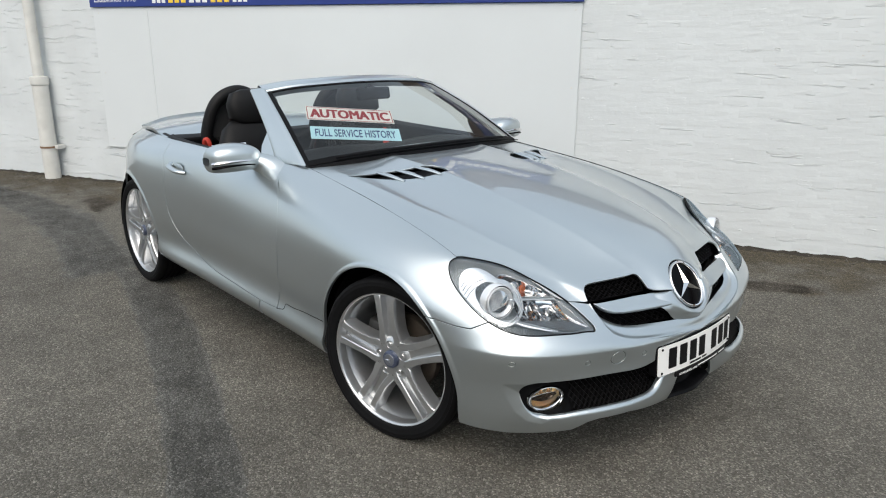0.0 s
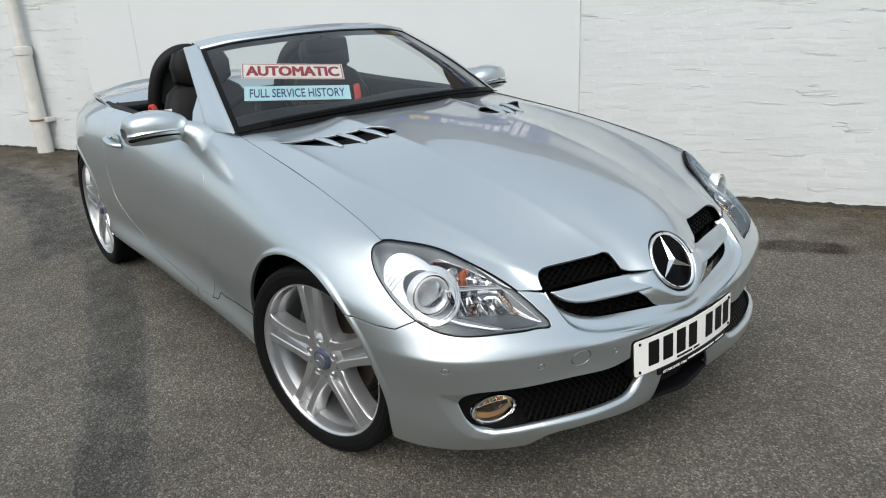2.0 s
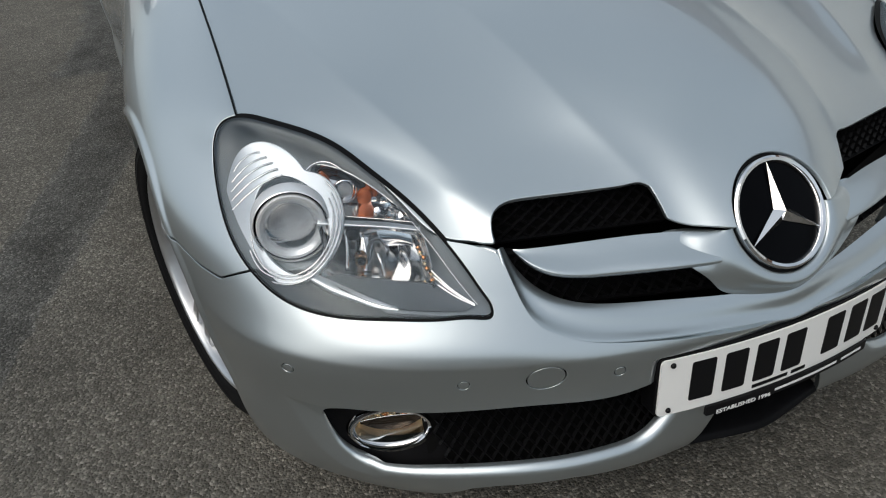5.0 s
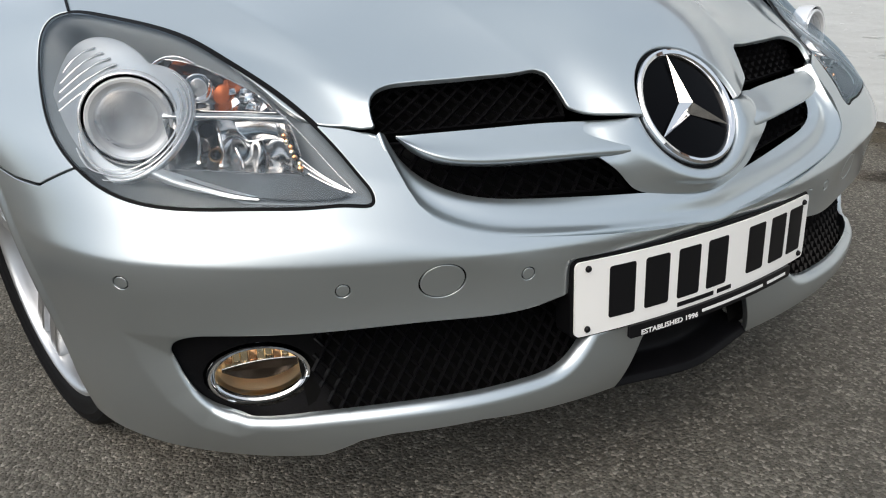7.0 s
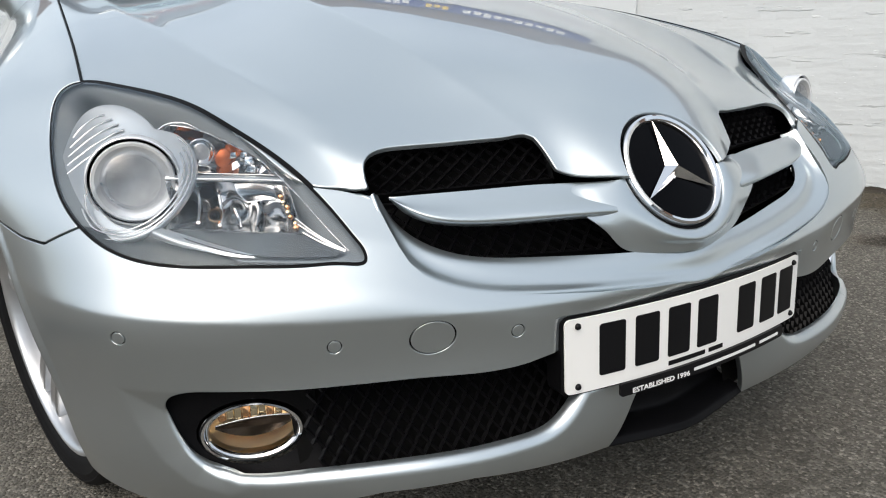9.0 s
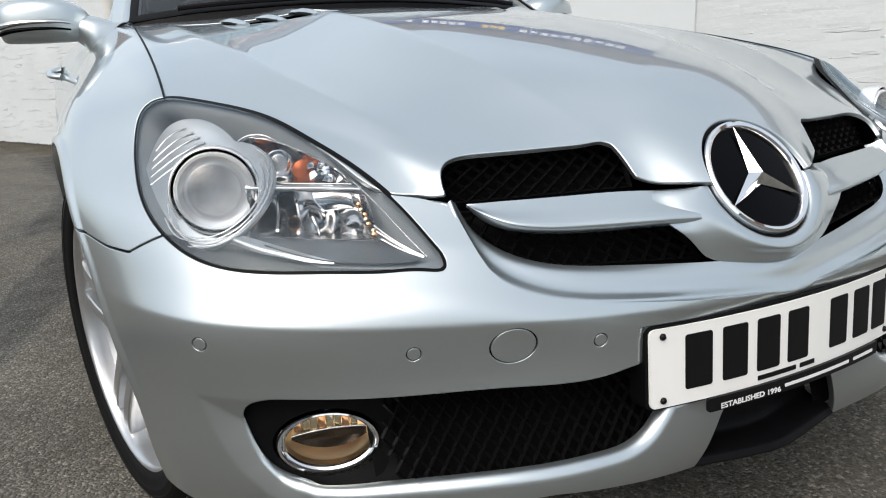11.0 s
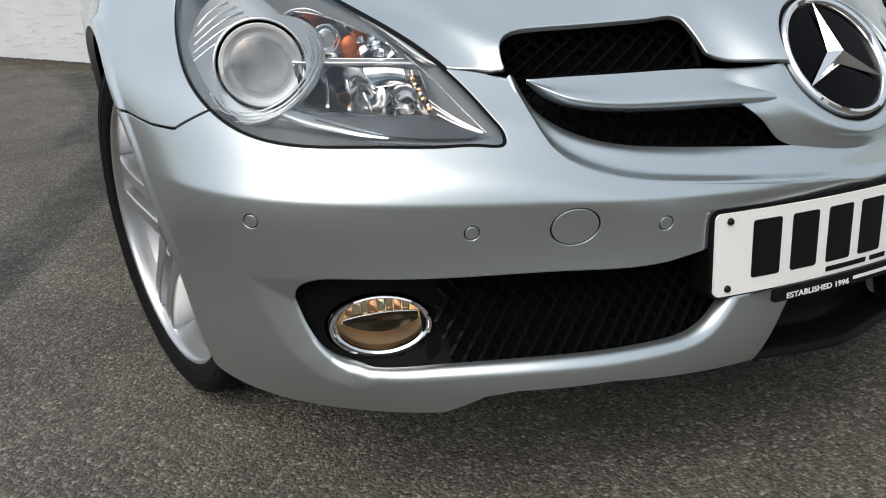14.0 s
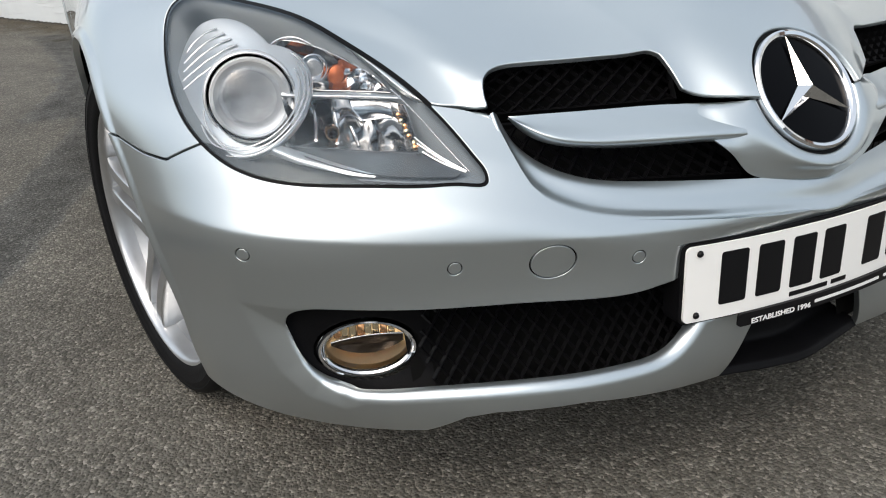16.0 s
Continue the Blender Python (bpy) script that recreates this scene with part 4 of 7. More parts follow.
for sy in (-1, 1):
    mesh_guard("grille_mesh", [(0.570, sy * 0.455, 0.600), (0.636, sy * 0.165, 0.600), (0.606, sy * 0.165, 0.660), (0.550, sy * 0.445, 0.652)], 11, 3, 0.0030, car)
    mesh_guard("grille_mesh", [(0.640, sy * 0.420, 0.520), (0.716, sy * 0.110, 0.505), (0.690, sy * 0.160, 0.580), (0.600, sy * 0.430, 0.592)], 11, 3, 0.0030, car)
    mesh_guard("intake_mesh", [(0.672, sy * 0.570, 0.245), (0.765, sy * 0.150, 0.245), (0.716, sy * 0.150, 0.410), (0.615, sy * 0.570, 0.410)], 21, 6, 0.0027, car, bow=0.012)

star = tagged(new("bonnet_star"), "chrome ring and three-pointed shape on gloss black")
star.parent = car
lathe("star_disc", [(0.0, 0.0035), (0.03, 0.003), (0.084, 0.0)], 64, GLOSSBLACK, star, STAR_M)
lathe("star_ring", [(0.0785, 0.0), (0.0790, 0.004), (0.0815, 0.0080), (0.0860, 0.0095), (0.0893, 0.0070), (0.0908, 0.000), (0.0908, -0.012)], 96, CHROME, star, STAR_M)
lathe("ring_gap", [(0.0905, -0.002), (0.1000, -0.003), (0.1000, -0.02)], 64, SEAL, star, STAR_M)
v, f = [(0, 0, 0.0165)], []
for k in range(6):
    a = radians(90 + 60 * k)
    r = 0.0805 if k % 2 == 0 else 0.0135
    v.append((r * math.cos(a), r * math.sin(a), 0.0052 if k % 2 == 0 else 0.0045))
for k in range(6):
    f.append((0, 1 + k, 1 + (k + 1) % 6))
link_mesh("star_emblem", [STAR_M @ Vector(q) for q in v], f, CHROME, star, smooth=False)

# ---------------------------------------------------------------- lower black chin, number plate, sensors
def chin():
    """A recessed black intake under the plate with a pointed lower lip."""
    prof = [(0.772, 0.350), (0.735, 0.335), (0.728, 0.290), (0.732, 0.240), (0.748, 0.228), (0.777, 0.223), (0.784, 0.217), (0.778, 0.208), (0.70, 0.205), (0.60, 0.215)]
    ys = np.linspace(-0.150, 0.150, 31)
    g = np.array([[(x - 0.17 * max(0.0, abs(y) - 0.015), y, z + 0.05 * max(0.0, abs(y) - 0.06)) for y in ys] for x, z in prof])
    s = Sheet.grid(spline_at(np.arange(len(prof)), g, np.linspace(0, len(prof) - 1, 54)))
    s.panel("chin_spoiler", BLACK, car, "", 0.0)
chin()

# plain near-black blocks added to fill the hollows, so gaps look deep in shade
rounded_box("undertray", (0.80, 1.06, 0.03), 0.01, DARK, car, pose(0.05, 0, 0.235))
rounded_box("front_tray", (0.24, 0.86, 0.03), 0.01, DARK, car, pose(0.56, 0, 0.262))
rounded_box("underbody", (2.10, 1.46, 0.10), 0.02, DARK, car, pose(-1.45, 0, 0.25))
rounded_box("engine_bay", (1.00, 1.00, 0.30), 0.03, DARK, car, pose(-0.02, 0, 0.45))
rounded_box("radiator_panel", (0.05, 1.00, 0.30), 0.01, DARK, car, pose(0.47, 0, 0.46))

PLATE_Z0 = 0.337
def plate_x(y):
    return 0.796 - 0.36 * y * y
plate = tagged(new("number_plate"), "white number plate with black bars")
plate.parent = car
def plate_sheet(name, y0, y1, z0, z1, off, thick, mat, corner=0.008, tilt=0.062):
    """A thin rounded tile that follows the plate's bow."""
    c = corner
    out = []
    for cx, cz, a0 in ((y1 - c, z1 - c, 0), (y0 + c, z1 - c, 90), (y0 + c, z0 + c, 180), (y1 - c, z0 + c, 270)):
        for k in range(5):
            a = radians(a0 + 22.5 * k)
            out.append((cx + c * math.cos(a), cz + c * math.sin(a)))
    bm = bmesh.new()
    ys = np.concatenate([y0 + c * (1 - np.cos(np.linspace(0, math.pi / 2, 6))), np.linspace(y0 + c, y1 - c, 20)[1:-1], y1 - c * (1 - np.cos(np.linspace(math.pi / 2, 0, 6)))])
    n = len(ys)
    zl, zh = np.full(n, z0), np.full(n, z1)
    for arr, s in ((zl, 1), (zh, -1)):
        for i, y in enumerate(ys):
            d = min(y - y0, y1 - y)
            if d < c:
                arr[i] += s * (c - math.sqrt(max(0, c * c - (c - d) ** 2)))
    def pt(y, z, o):
        return (plate_x(y) - tilt * (z - PLATE_Z0) + o, y, z)
    rows = [[bm.verts.new(pt(ys[i], zz[i], o)) for i in range(n)] for o, zz in ((off, zl), (off + thick, zl), (off + thick, zh), (off, zh))]
    for k in range(4):
        for i in range(n - 1):
            bm.faces.new((rows[k][i], rows[k][i + 1], rows[(k + 1) % 4][i + 1], rows[(k + 1) % 4][i]))
    bm.faces.new([r[0] for r in rows])
    bm.faces.new([r[-1] for r in rows][::-1])
    return part(name, bm, mat, plate, sharp=40)
plate_sheet("plate_holder", -0.2535, 0.2535, 0.3330, 0.4480, -0.030, 0.029, BLACK, 0.012)
plate_sheet("plate_board", -0.2495, 0.2495, PLATE_Z0, PLATE_Z0 + 0.107, 0.0, 0.003, WHITEPLATE, 0.008)
plate_sheet("dealer_strip", -0.165, 0.200, PLATE_Z0 - 0.0190, PLATE_Z0 + 0.0005, 0.0040, 0.0040, BLACKINK, 0.004)
# registration: plain bars
for y0 in (-0.197, -0.137, -0.077, -0.018, 0.074, 0.134, 0.188):
    plate_sheet("plate_bar", y0, y0 + 0.043, PLATE_Z0 + 0.019, PLATE_Z0 + 0.094, 0.003, 0.0006, BLACKINK, 0.004)
for y0, w in ((-0.075, 0.075), (0.008, 0.032)):
    plate_sheet("dealer_bar", y0, y0 + w, PLATE_Z0 + 0.0055, PLATE_Z0 + 0.0125, 0.003, 0.0005, BLACKINK, 0.001)
plate_sheet("web_bar", -0.028, 0.118, PLATE_Z0 - 0.0125, PLATE_Z0 - 0.0078, 0.0080, 0.0005, WHITEINK, 0.001)
plate_sheet("web_bar", 0.130, 0.185, PLATE_Z0 - 0.0125, PLATE_Z0 - 0.0078, 0.0080, 0.0005, WHITEINK, 0.001)
for sy in (-0.231, 0.231):
    for z in (0.010, 0.097):
        lathe("plate_screw", [(0.0, 0.0045), (0.003, 0.0042), (0.0046, 0.002), (0.0046, 0.0)], 14, BLACKINK, plate, axes((plate_x(sy) - 0.062 * z + 0.003, sy, PLATE_Z0 + z), (1, 0, 0.08), (0, 1, 0)))


def lettering(name, text, size, m, mat, parent, squash=1.0, weight=0.0, align="LEFT"):
    """Flat letters of the built-in font as a mesh."""
    cu = bpy.data.curves.new(name, "FONT")
    cu.body, cu.size, cu.align_x, cu.align_y = text, size, align, "CENTER"
    cu.extrude, cu.offset, cu.resolution_u = 0.0003, weight, 3
    tmp = bpy.data.objects.new(name, cu)
    scene.collection.objects.link(tmp)
    me = bpy.data.meshes.new_from_object(tmp.evaluated_get(bpy.context.evaluated_depsgraph_get()))
    bpy.data.objects.remove(tmp)
    me.transform(m @ Matrix.Diagonal((squash, 1, 1, 1)))
    me.materials.clear()
    me.materials.append(mat)
    ob = new(name, me)
    ob.parent = parent
    return ob


lettering("strip_lettering", "ESTABLISHED 1996", 0.0105, axes((plate_x(-0.1) + 0.0096, -0.150, PLATE_Z0 - 0.0103), (1, -0.066, 0.08), (0.066, 1, 0)), WHITEINK, plate, 1.25, 0.0002)



# ---------------------------------------------------------------- headlamps
BEZELSILVER = material("silver_oval_bezel", (0.64, 0.675, 0.705), 0.30, 0.8, vary=0.06, vscale=30)
RINGSILVER = material("bright_projector_ring", (0.82, 0.83, 0.84), 0.22, 0.5)
BRIGHTSATIN = material("bright_satin_bezel", (0.70, 0.71, 0.72), 0.27, 0.75, vary=0.05, vscale=40)
FACET = material("faceted_reflector", (0.62, 0.615, 0.61), 0.10, 1.0)
SMOKE = material("smooth_grey_lamp_panel", (0.115, 0.128, 0.140), 0.30, 0.35, vary=0.08, vscale=30)
SLATE = material("dark_lamp_housing", (0.035, 0.043, 0.050), 0.35, spec=0.3)
MILKY = material("projector_back", (0.50, 0.505, 0.51), 0.7, 0.0, vary=0.35, vscale=24)
GOLD = material("bright_gold_flute", (0.95, 0.80, 0.55), 0.08, 1.0)
COPPER = material("copper_bulb_cap", (0.85, 0.45, 0.22), 0.12, 1.0)
LENS_Q = lamp2(lens_sheet.p)


def behind_lens(points, depth):
    """Points given across the right lamp's lens, set back from its inner face by depth."""
    out = []
    dep = np.broadcast_to(np.asarray(depth, float), (len(points),))
    for q, d in zip(np.asarray(points, float), dep):
        r = np.hypot(LENS_Q[:, 0] - q[0], LENS_Q[:, 1] - q[1])
        i = np.argsort(r)[:5]
        w = 1 / (r[i] + 1e-4)
        out.append((lens_sheet.p[i] * w[:, None]).sum(0) / w.sum() - LAMP_D * d)
    return np.array(out)


def headlamp(sy):
    """sy = -1: the right lamp."""
    flip = sy > 0
    S = Matrix.Diagonal((1, -sy, 1, 1))
    M3 = np.array([1.0, -sy, 1.0])
    lamp = tagged(new("headlamp"), "clear headlamp with a chrome-ringed projector and amber indicator")
    lamp.parent = car

    def side(s):
        return s.mirror() if flip else s

    def sheet(name, rows, mat, label="", nu=40, nv=16, depth=0.002, parent=lamp):
        """A smooth panel through rows of (across, up, set back) points of the lamp."""
        g = [behind_lens([q[:2] for q in r], [q[2] for q in r]) for r in rows]
        return side(Sheet.grid(loft(g, nu, nv))).panel(name, mat, parent, label, depth)

    def line(name, pts, radius, mat, n=24, flat=1.0):
        p = spline(behind_lens([q[:2] for q in pts], [q[2] for q in pts]), n) * M3
        return sweep(name, p, radius, mat, lamp, 8, flat=flat)

    def at(u, v, d):
        return tuple(behind_lens([(u, v)], [d])[0])

    pane = side(lens_sheet).panel("lens", LENS, lamp, "clear curved lens", 0.0)
    pane.visible_shadow = False
    edge_f = lambda p: signed(lamp2(p), LAMP)
    ring = Sheet.grid(FACE_GRID).inside(lambda p: np.where(p[:, 0] > 0.2, edge_f(p) - 0.004, 1.0)).outside(lambda p: edge_f(p) + 0.0022)
    ring.p = ring.p - ring.n * 0.0010
    side(ring).panel("seal", SEAL, lamp, "black rubber seal", 0.0)
    # bucket: the lens drawn back into the wing
    # one shell in two tones: darker under the line set by below
    below = lambda p: lamp2(p)[:, 1] - np.interp(lamp2(p)[:, 0], [-0.42, -0.33, -0.27, -0.21, -0.165, -0.10], [0.330, 0.312, 0.306, 0.289, 0.2765, 0.2745])
    for name, piece, mat, text in (("housing", lens_sheet.outside(below), GREYHOUSING, "grey housing"), ("lower_housing", lens_sheet.inside(below), SLATE, "darker lower part of the housing")):
        b = Sheet(piece.p.copy(), piece.n.copy(), piece.f)
        k = smooth01(-edge_f(b.p) / 0.045)
        b.p = b.p - np.array([0.80, -0.34, 0.22]) * (0.007 + 0.100 * k)[:, None]
        side(b).panel(name, mat, lamp, text, 0.0)
    # oval silver bezel that follows the lens, with louvre ribs above the projector
    AX = (0.965, -0.20, 0.10)
    PC = np.array((0.447, -0.7035, 0.6330))
    E_C, E_L, E_S = np.array([-0.366, 0.394]), np.array([-0.567, 0.824]), np.array([0.824, 0.567])
    P_Q = lamp2([tuple(PC)])[0]
    oval = lambda p: np.hypot((lamp2(p) - E_C) @ E_L / np.where((lamp2(p) - E_C) @ E_L > 0, 0.110, 0.086), (lamp2(p) - E_C) @ E_S / 0.070)
    rho = lambda p: np.minimum(oval(p), np.hypot(*(lamp2(p) - P_Q).T) / 0.0755)
    axis = np.array(AX) / np.linalg.norm(AX)
    bez = lens_sheet.inside(lambda p: (rho(p) - 1) * 0.07).inside(lambda p: -edge_f(p) * -1 + 0.004)
    fall = 0.016 + 0.012 * (1 - rho(bez.p) ** 2)
    bez.p = bez.p - LAMP_D * fall[:, None]
    bez = bez.outside(lambda p: np.linalg.norm(np.cross(p - PC, axis), axis=1) - 0.0560)
    side(bez).panel("oval_bezel", BEZELSILVER, lamp, "satin silver oval bezel", 0.006, 0.0020)
    for i in range(5):
        l = 0.036 + 0.0125 * i
        half_w = 0.070 * math.sqrt(max(0.05, 1 - (l / 0.110) ** 2)) - 0.013
        pts = [(*(E_C + E_L * (l + 0.010 * (1 - u * u)) + E_S * (half_w * u - 0.006)), 0.016 + 0.012 * (1 - (l / 0.110) ** 2 - (half_w * u / 0.070) ** 2) - 0.0016) for u in np.linspace(-0.95, 0.75, 9)]
        line("bezel_rib", pts, 0.0017, BRIGHTSATIN, 22, 0.7)
    # fine steps of the bezel below the projector
    for r, a0, a1, d in ((0.0635, -165, 40, 0.0125), (0.0690, -150, 45, 0.0125), (0.0745, -140, 60, 0.0125)):
        line("bezel_rib", [(*(P_Q + r * np.array([math.cos(radians(a)), math.sin(radians(a))])), d) for a in np.linspace(a0, a1, 13)], 0.0014, BRIGHTSATIN, 40, 0.7)
    # projector
    P = S @ axes(PC, AX, (0, 1, 0))
    proj = tagged(new("projector"), "chrome ring round a glass ball lens")
    proj.parent = lamp
    lathe("outer_ring", [(0.0600, -0.030), (0.0590, -0.006), (0.0575, 0.0005), (0.0560, 0.0015), (0.0548, -0.002)], 72, RINGSILVER, proj, P)
    lathe("dark_band", [(0.0550, -0.004), (0.0535, -0.008), (0.0515, -0.006)], 72, GLOSSBLACK, proj, P)
    lathe("bezel", [(0.0518, -0.007), (0.0512, 0.001), (0.0495, 0.0035), (0.0460, 0.0030), (0.0400, -0.004), (0.0345, -0.011), (0.0320, -0.016)], 72, RINGSILVER, proj, P)
    ball = lathe("glass_ball", [(0.0, 0.0085), (0.010, 0.0080), (0.020, 0.0062), (0.030, 0.0028), (0.038, -0.0016), (0.0425, -0.0050)], 56, BALLGLASS, proj, P)
    ball.visible_shadow = False
    lathe("cavity", [(0.0330, -0.012), (0.024, -0.026), (0.012, -0.036), (0.0, -0.039)], 40, MILKY, proj, P)
    # indicator: rounded dish, ball lens and amber shells
    ind = tagged(new("indicator"), "amber indicator bulb behind a round lens")
    ind.parent = lamp
    rows = [[(-0.306, 0.398, 0.030), (-0.262, 0.394, 0.034), (-0.208, 0.392, 0.030), (-0.150, 0.390, 0.020)],
            [(-0.318, 0.422, 0.046), (-0.268, 0.412, 0.066), (-0.212, 0.405, 0.050), (-0.160, 0.395, 0.026)],
            [(-0.322, 0.444, 0.042), (-0.276, 0.436, 0.060), (-0.220, 0.420, 0.044), (-0.168, 0.402, 0.024)],
            [(-0.316, 0.462, 0.026), (-0.282, 0.458, 0.026), (-0.226, 0.436, 0.022), (-0.176, 0.409, 0.016)]]
    sheet("indicator_dish", rows, FACET, parent=ind)
    rim = [(-0.306, 0.398, 0.027), (-0.322, 0.420, 0.026), (-0.328, 0.444, 0.025), (-0.318, 0.462, 0.024), (-0.298, 0.467, 0.023), (-0.270, 0.457, 0.022)]
    line("dish_rim", rim, 0.0016, REFLECTOR, 30)
    IC = at(-0.264, 0.4235, 0.042)
    I = S @ axes(IC, (0.95, -0.24, 0.16), (0, 1, 0))
    lathe("bulb_lens", [(0.0, 0.012), (0.008, 0.0105), (0.014, 0.006), (0.0175, 0.0)], 36, BALLGLASS, ind, I).visible_shadow = False
    lathe("lens_ring", [(0.0168, 0.0), (0.0177, 0.002), (0.0187, 0.0012), (0.0190, -0.003)], 36, REFLECTOR, ind, I)
    lathe("bulb_back", [(0.0172, -0.002), (0.010, -0.012), (0.0, -0.015)], 24, MILKY, ind, I)
    for u, v, d, rx, rz, lean in ((-0.2985, 0.426, 0.054, 0.0110, 0.027, 8), (-0.2350, 0.4160, 0.050, 0.0120, 0.0145, -25)):
        lathe("amber_shell", [(0.0, 0.004), (0.5, 0.0035), (0.85, 0.0015), (1.0, -0.004)], 22, AMBER, ind, S @ axes(at(u, v, d), (0.93, -0.30, 0.16), (0, 1, 0)) @ Matrix.Rotation(radians(lean), 4, "Z") @ Matrix.Diagonal((rx, rz, 1, 1)))
    # bright facets between the indicator and the inner edge
    rnd = random.Random(11)
    for u, v in ((-0.206, 0.402), (-0.192, 0.409), (-0.186, 0.398), (-0.172, 0.396), (-0.214, 0.418), (-0.200, 0.417)):
        m = S @ axes(at(u, v, 0.024), (0.8, -0.35 + rnd.uniform(-0.5, 0.5), 0.35 + rnd.uniform(-0.4, 0.5)), (0.3, 1, rnd.uniform(-0.4, 0.4)))
        w, h = rnd.uniform(0.005, 0.008), rnd.uniform(0.004, 0.007)
        prism("clear_facet", [(-w, -h), (w, -h * 0.6), (w * 0.7, h), (-w * 0.5, h * 0.8)], 0.002, REFLECTOR, ind, m, bevel=0.0006)
    # ledge between the two chambers
    rows = [[(-0.292, 0.3885, 0.026), (-0.245, 0.3885, 0.027), (-0.190, 0.3880, 0.022), (-0.138, 0.3845, 0.013)],
            [(-0.290, 0.3825, 0.022), (-0.245, 0.3825, 0.023), (-0.190, 0.3825, 0.019), (-0.136, 0.3805, 0.011)],
            [(-0.290, 0.3800, 0.030), (-0.245, 0.3800, 0.030), (-0.190, 0.3800, 0.026), (-0.136, 0.3790, 0.015)]]
    sheet("ledge", rows, BEZELSILVER, "", 40, 10, 0.0)
    # main chamber: deep fluted reflector with bulbs
    top = [(-0.288, 0.380), (-0.262, 0.380), (-0.234, 0.380), (-0.206, 0.380), (-0.178, 0.379), (-0.152, 0.377), (-0.130, 0.372)]
    low = [(-0.268, 0.316), (-0.240, 0.314), (-0.212, 0.313), (-0.184, 0.312), (-0.156, 0.311), (-0.128, 0.310), (-0.104, 0.308)]
    deep = [0.026, 0.054, 0.060, 0.062, 0.054, 0.040, 0.018]
    rows = []
    for f, k in ((0.0, 0.45), (0.22, 0.85), (0.5, 1.0), (0.78, 0.85), (1.0, 0.35)):
        rows.append([((1 - f) * a[0] + f * c[0], (1 - f) * a[1] + f * c[1], 0.012 + d * k + (0.007 if i % 2 else -0.004)) for i, (a, c, d) in enumerate(zip(top, low, deep))])
    sheet("main_reflector", rows, FACET, "mirror-bright fluted reflector", 70, 30)
    rows = [[(-0.202, 0.3770, 0.030), (-0.180, 0.3765, 0.026), (-0.150, 0.3735, 0.020)],
            [(-0.198, 0.3660, 0.038), (-0.176, 0.3660, 0.034), (-0.148, 0.3640, 0.026)],
            [(-0.186, 0.3540, 0.050), (-0.168, 0.3560, 0.044), (-0.146, 0.3560, 0.034)]]
    sheet("mirror_flap", rows, REFLECTOR, "", 18, 12)
    for u, v0, v1, d in ((-0.252, 0.372, 0.326, 0.044), (-0.224, 0.362, 0.322, 0.048), (-0.198, 0.344, 0.318, 0.044)):
        line("chamber_rib", [(u, v0, d), (u + 0.006, (v0 + v1) / 2, d + 0.004), (u + 0.014, v1, d - 0.006)], 0.0024, REFLECTOR, 12)
    lathe("bulb_socket", [(0.0, 0.002), (0.0085, 0.0015), (0.0105, -0.001), (0.0115, -0.006), (0.0115, -0.03)], 24, GLOSSBLACK, lamp, S @ axes(at(-0.240, 0.3665, 0.044), (0.95, -0.24, 0.1), (0, 1, 0)))
    lathe("main_bulb", [(0.0, 0.006), (0.004, 0.0045), (0.0062, 0.0), (0.0066, -0.004)], 20, GLOSSBLACK, lamp, S @ axes(at(-0.2175, 0.3345, 0.036), (0.95, -0.24, 0.1), (0, 1, 0)))
    lathe("bulb_collar", [(0.0064, -0.002), (0.0068, 0.001), (0.0088, 0.001), (0.0095, -0.004), (0.0095, -0.018)], 22, COPPER, lamp, S @ axes(at(-0.2175, 0.3345, 0.036), (0.95, -0.24, 0.1), (0, 1, 0)))
    for i in range(7):
        u, v = -0.136 + 0.0045 * i, 0.358 - 0.0068 * i
        lathe("amber_bead", [(0.0, 0.004), (0.0028, 0.0032), (0.0042, 0.0), (0.0036, -0.004)], 8, GOLD if i % 2 else COPPER, lamp, S @ axes(at(u, v, 0.014 + 0.003 * (i % 3)), (0.85, -0.40 + 0.2 * (i % 2), 0.3), (0, 1, 0)))
    # smooth lower panel, and the bright band that sweeps along its outer edge
    rows = [[(-0.268, 0.3165, 0.034), (-0.212, 0.3135, 0.034), (-0.156, 0.3115, 0.030), (-0.104, 0.3085, 0.020), (-0.050, 0.2930, 0.006)],
            [(-0.258, 0.3080, 0.026), (-0.200, 0.3010, 0.024), (-0.150, 0.2960, 0.018), (-0.102, 0.2930, 0.012), (-0.052, 0.2875, 0.005)],
            [(-0.238, 0.3030, 0.014), (-0.190, 0.2900, 0.008), (-0.146, 0.2835, 0.0055), (-0.100, 0.2815, 0.0045), (-0.056, 0.2820, 0.004)]]
    sheet("lower_panel", rows, SMOKE, "smooth grey panel", 50, 18)
    rows = [[(-0.292, 0.3220, 0.022), (-0.255, 0.3130, 0.020), (-0.215, 0.3020, 0.013), (-0.180, 0.2920, 0.0080), (-0.150, 0.2845, 0.0060)],
            [(-0.290, 0.3140, 0.018), (-0.252, 0.3020, 0.014), (-0.212, 0.2930, 0.009), (-0.178, 0.2865, 0.0060), (-0.150, 0.2825, 0.0050)],
            [(-0.290, 0.3085, 0.022), (-0.250, 0.2965, 0.016), (-0.210, 0.2885, 0.010), (-0.178, 0.2835, 0.0065), (-0.150, 0.2810, 0.0054)]]
    sheet("bright_band", rows, BEZELSILVER, "satin silver band", 44, 12, 0.0)
    for i in range(3):
        line("reflector_stripe", [(-0.112 + 0.006 * i, 0.330 - 0.009 * i, 0.014), (-0.080 + 0.004 * i, 0.308 - 0.005 * i, 0.010), (-0.046, 0.2905 - 0.001 * i, 0.005)], 0.0018, REFLECTOR, 14)
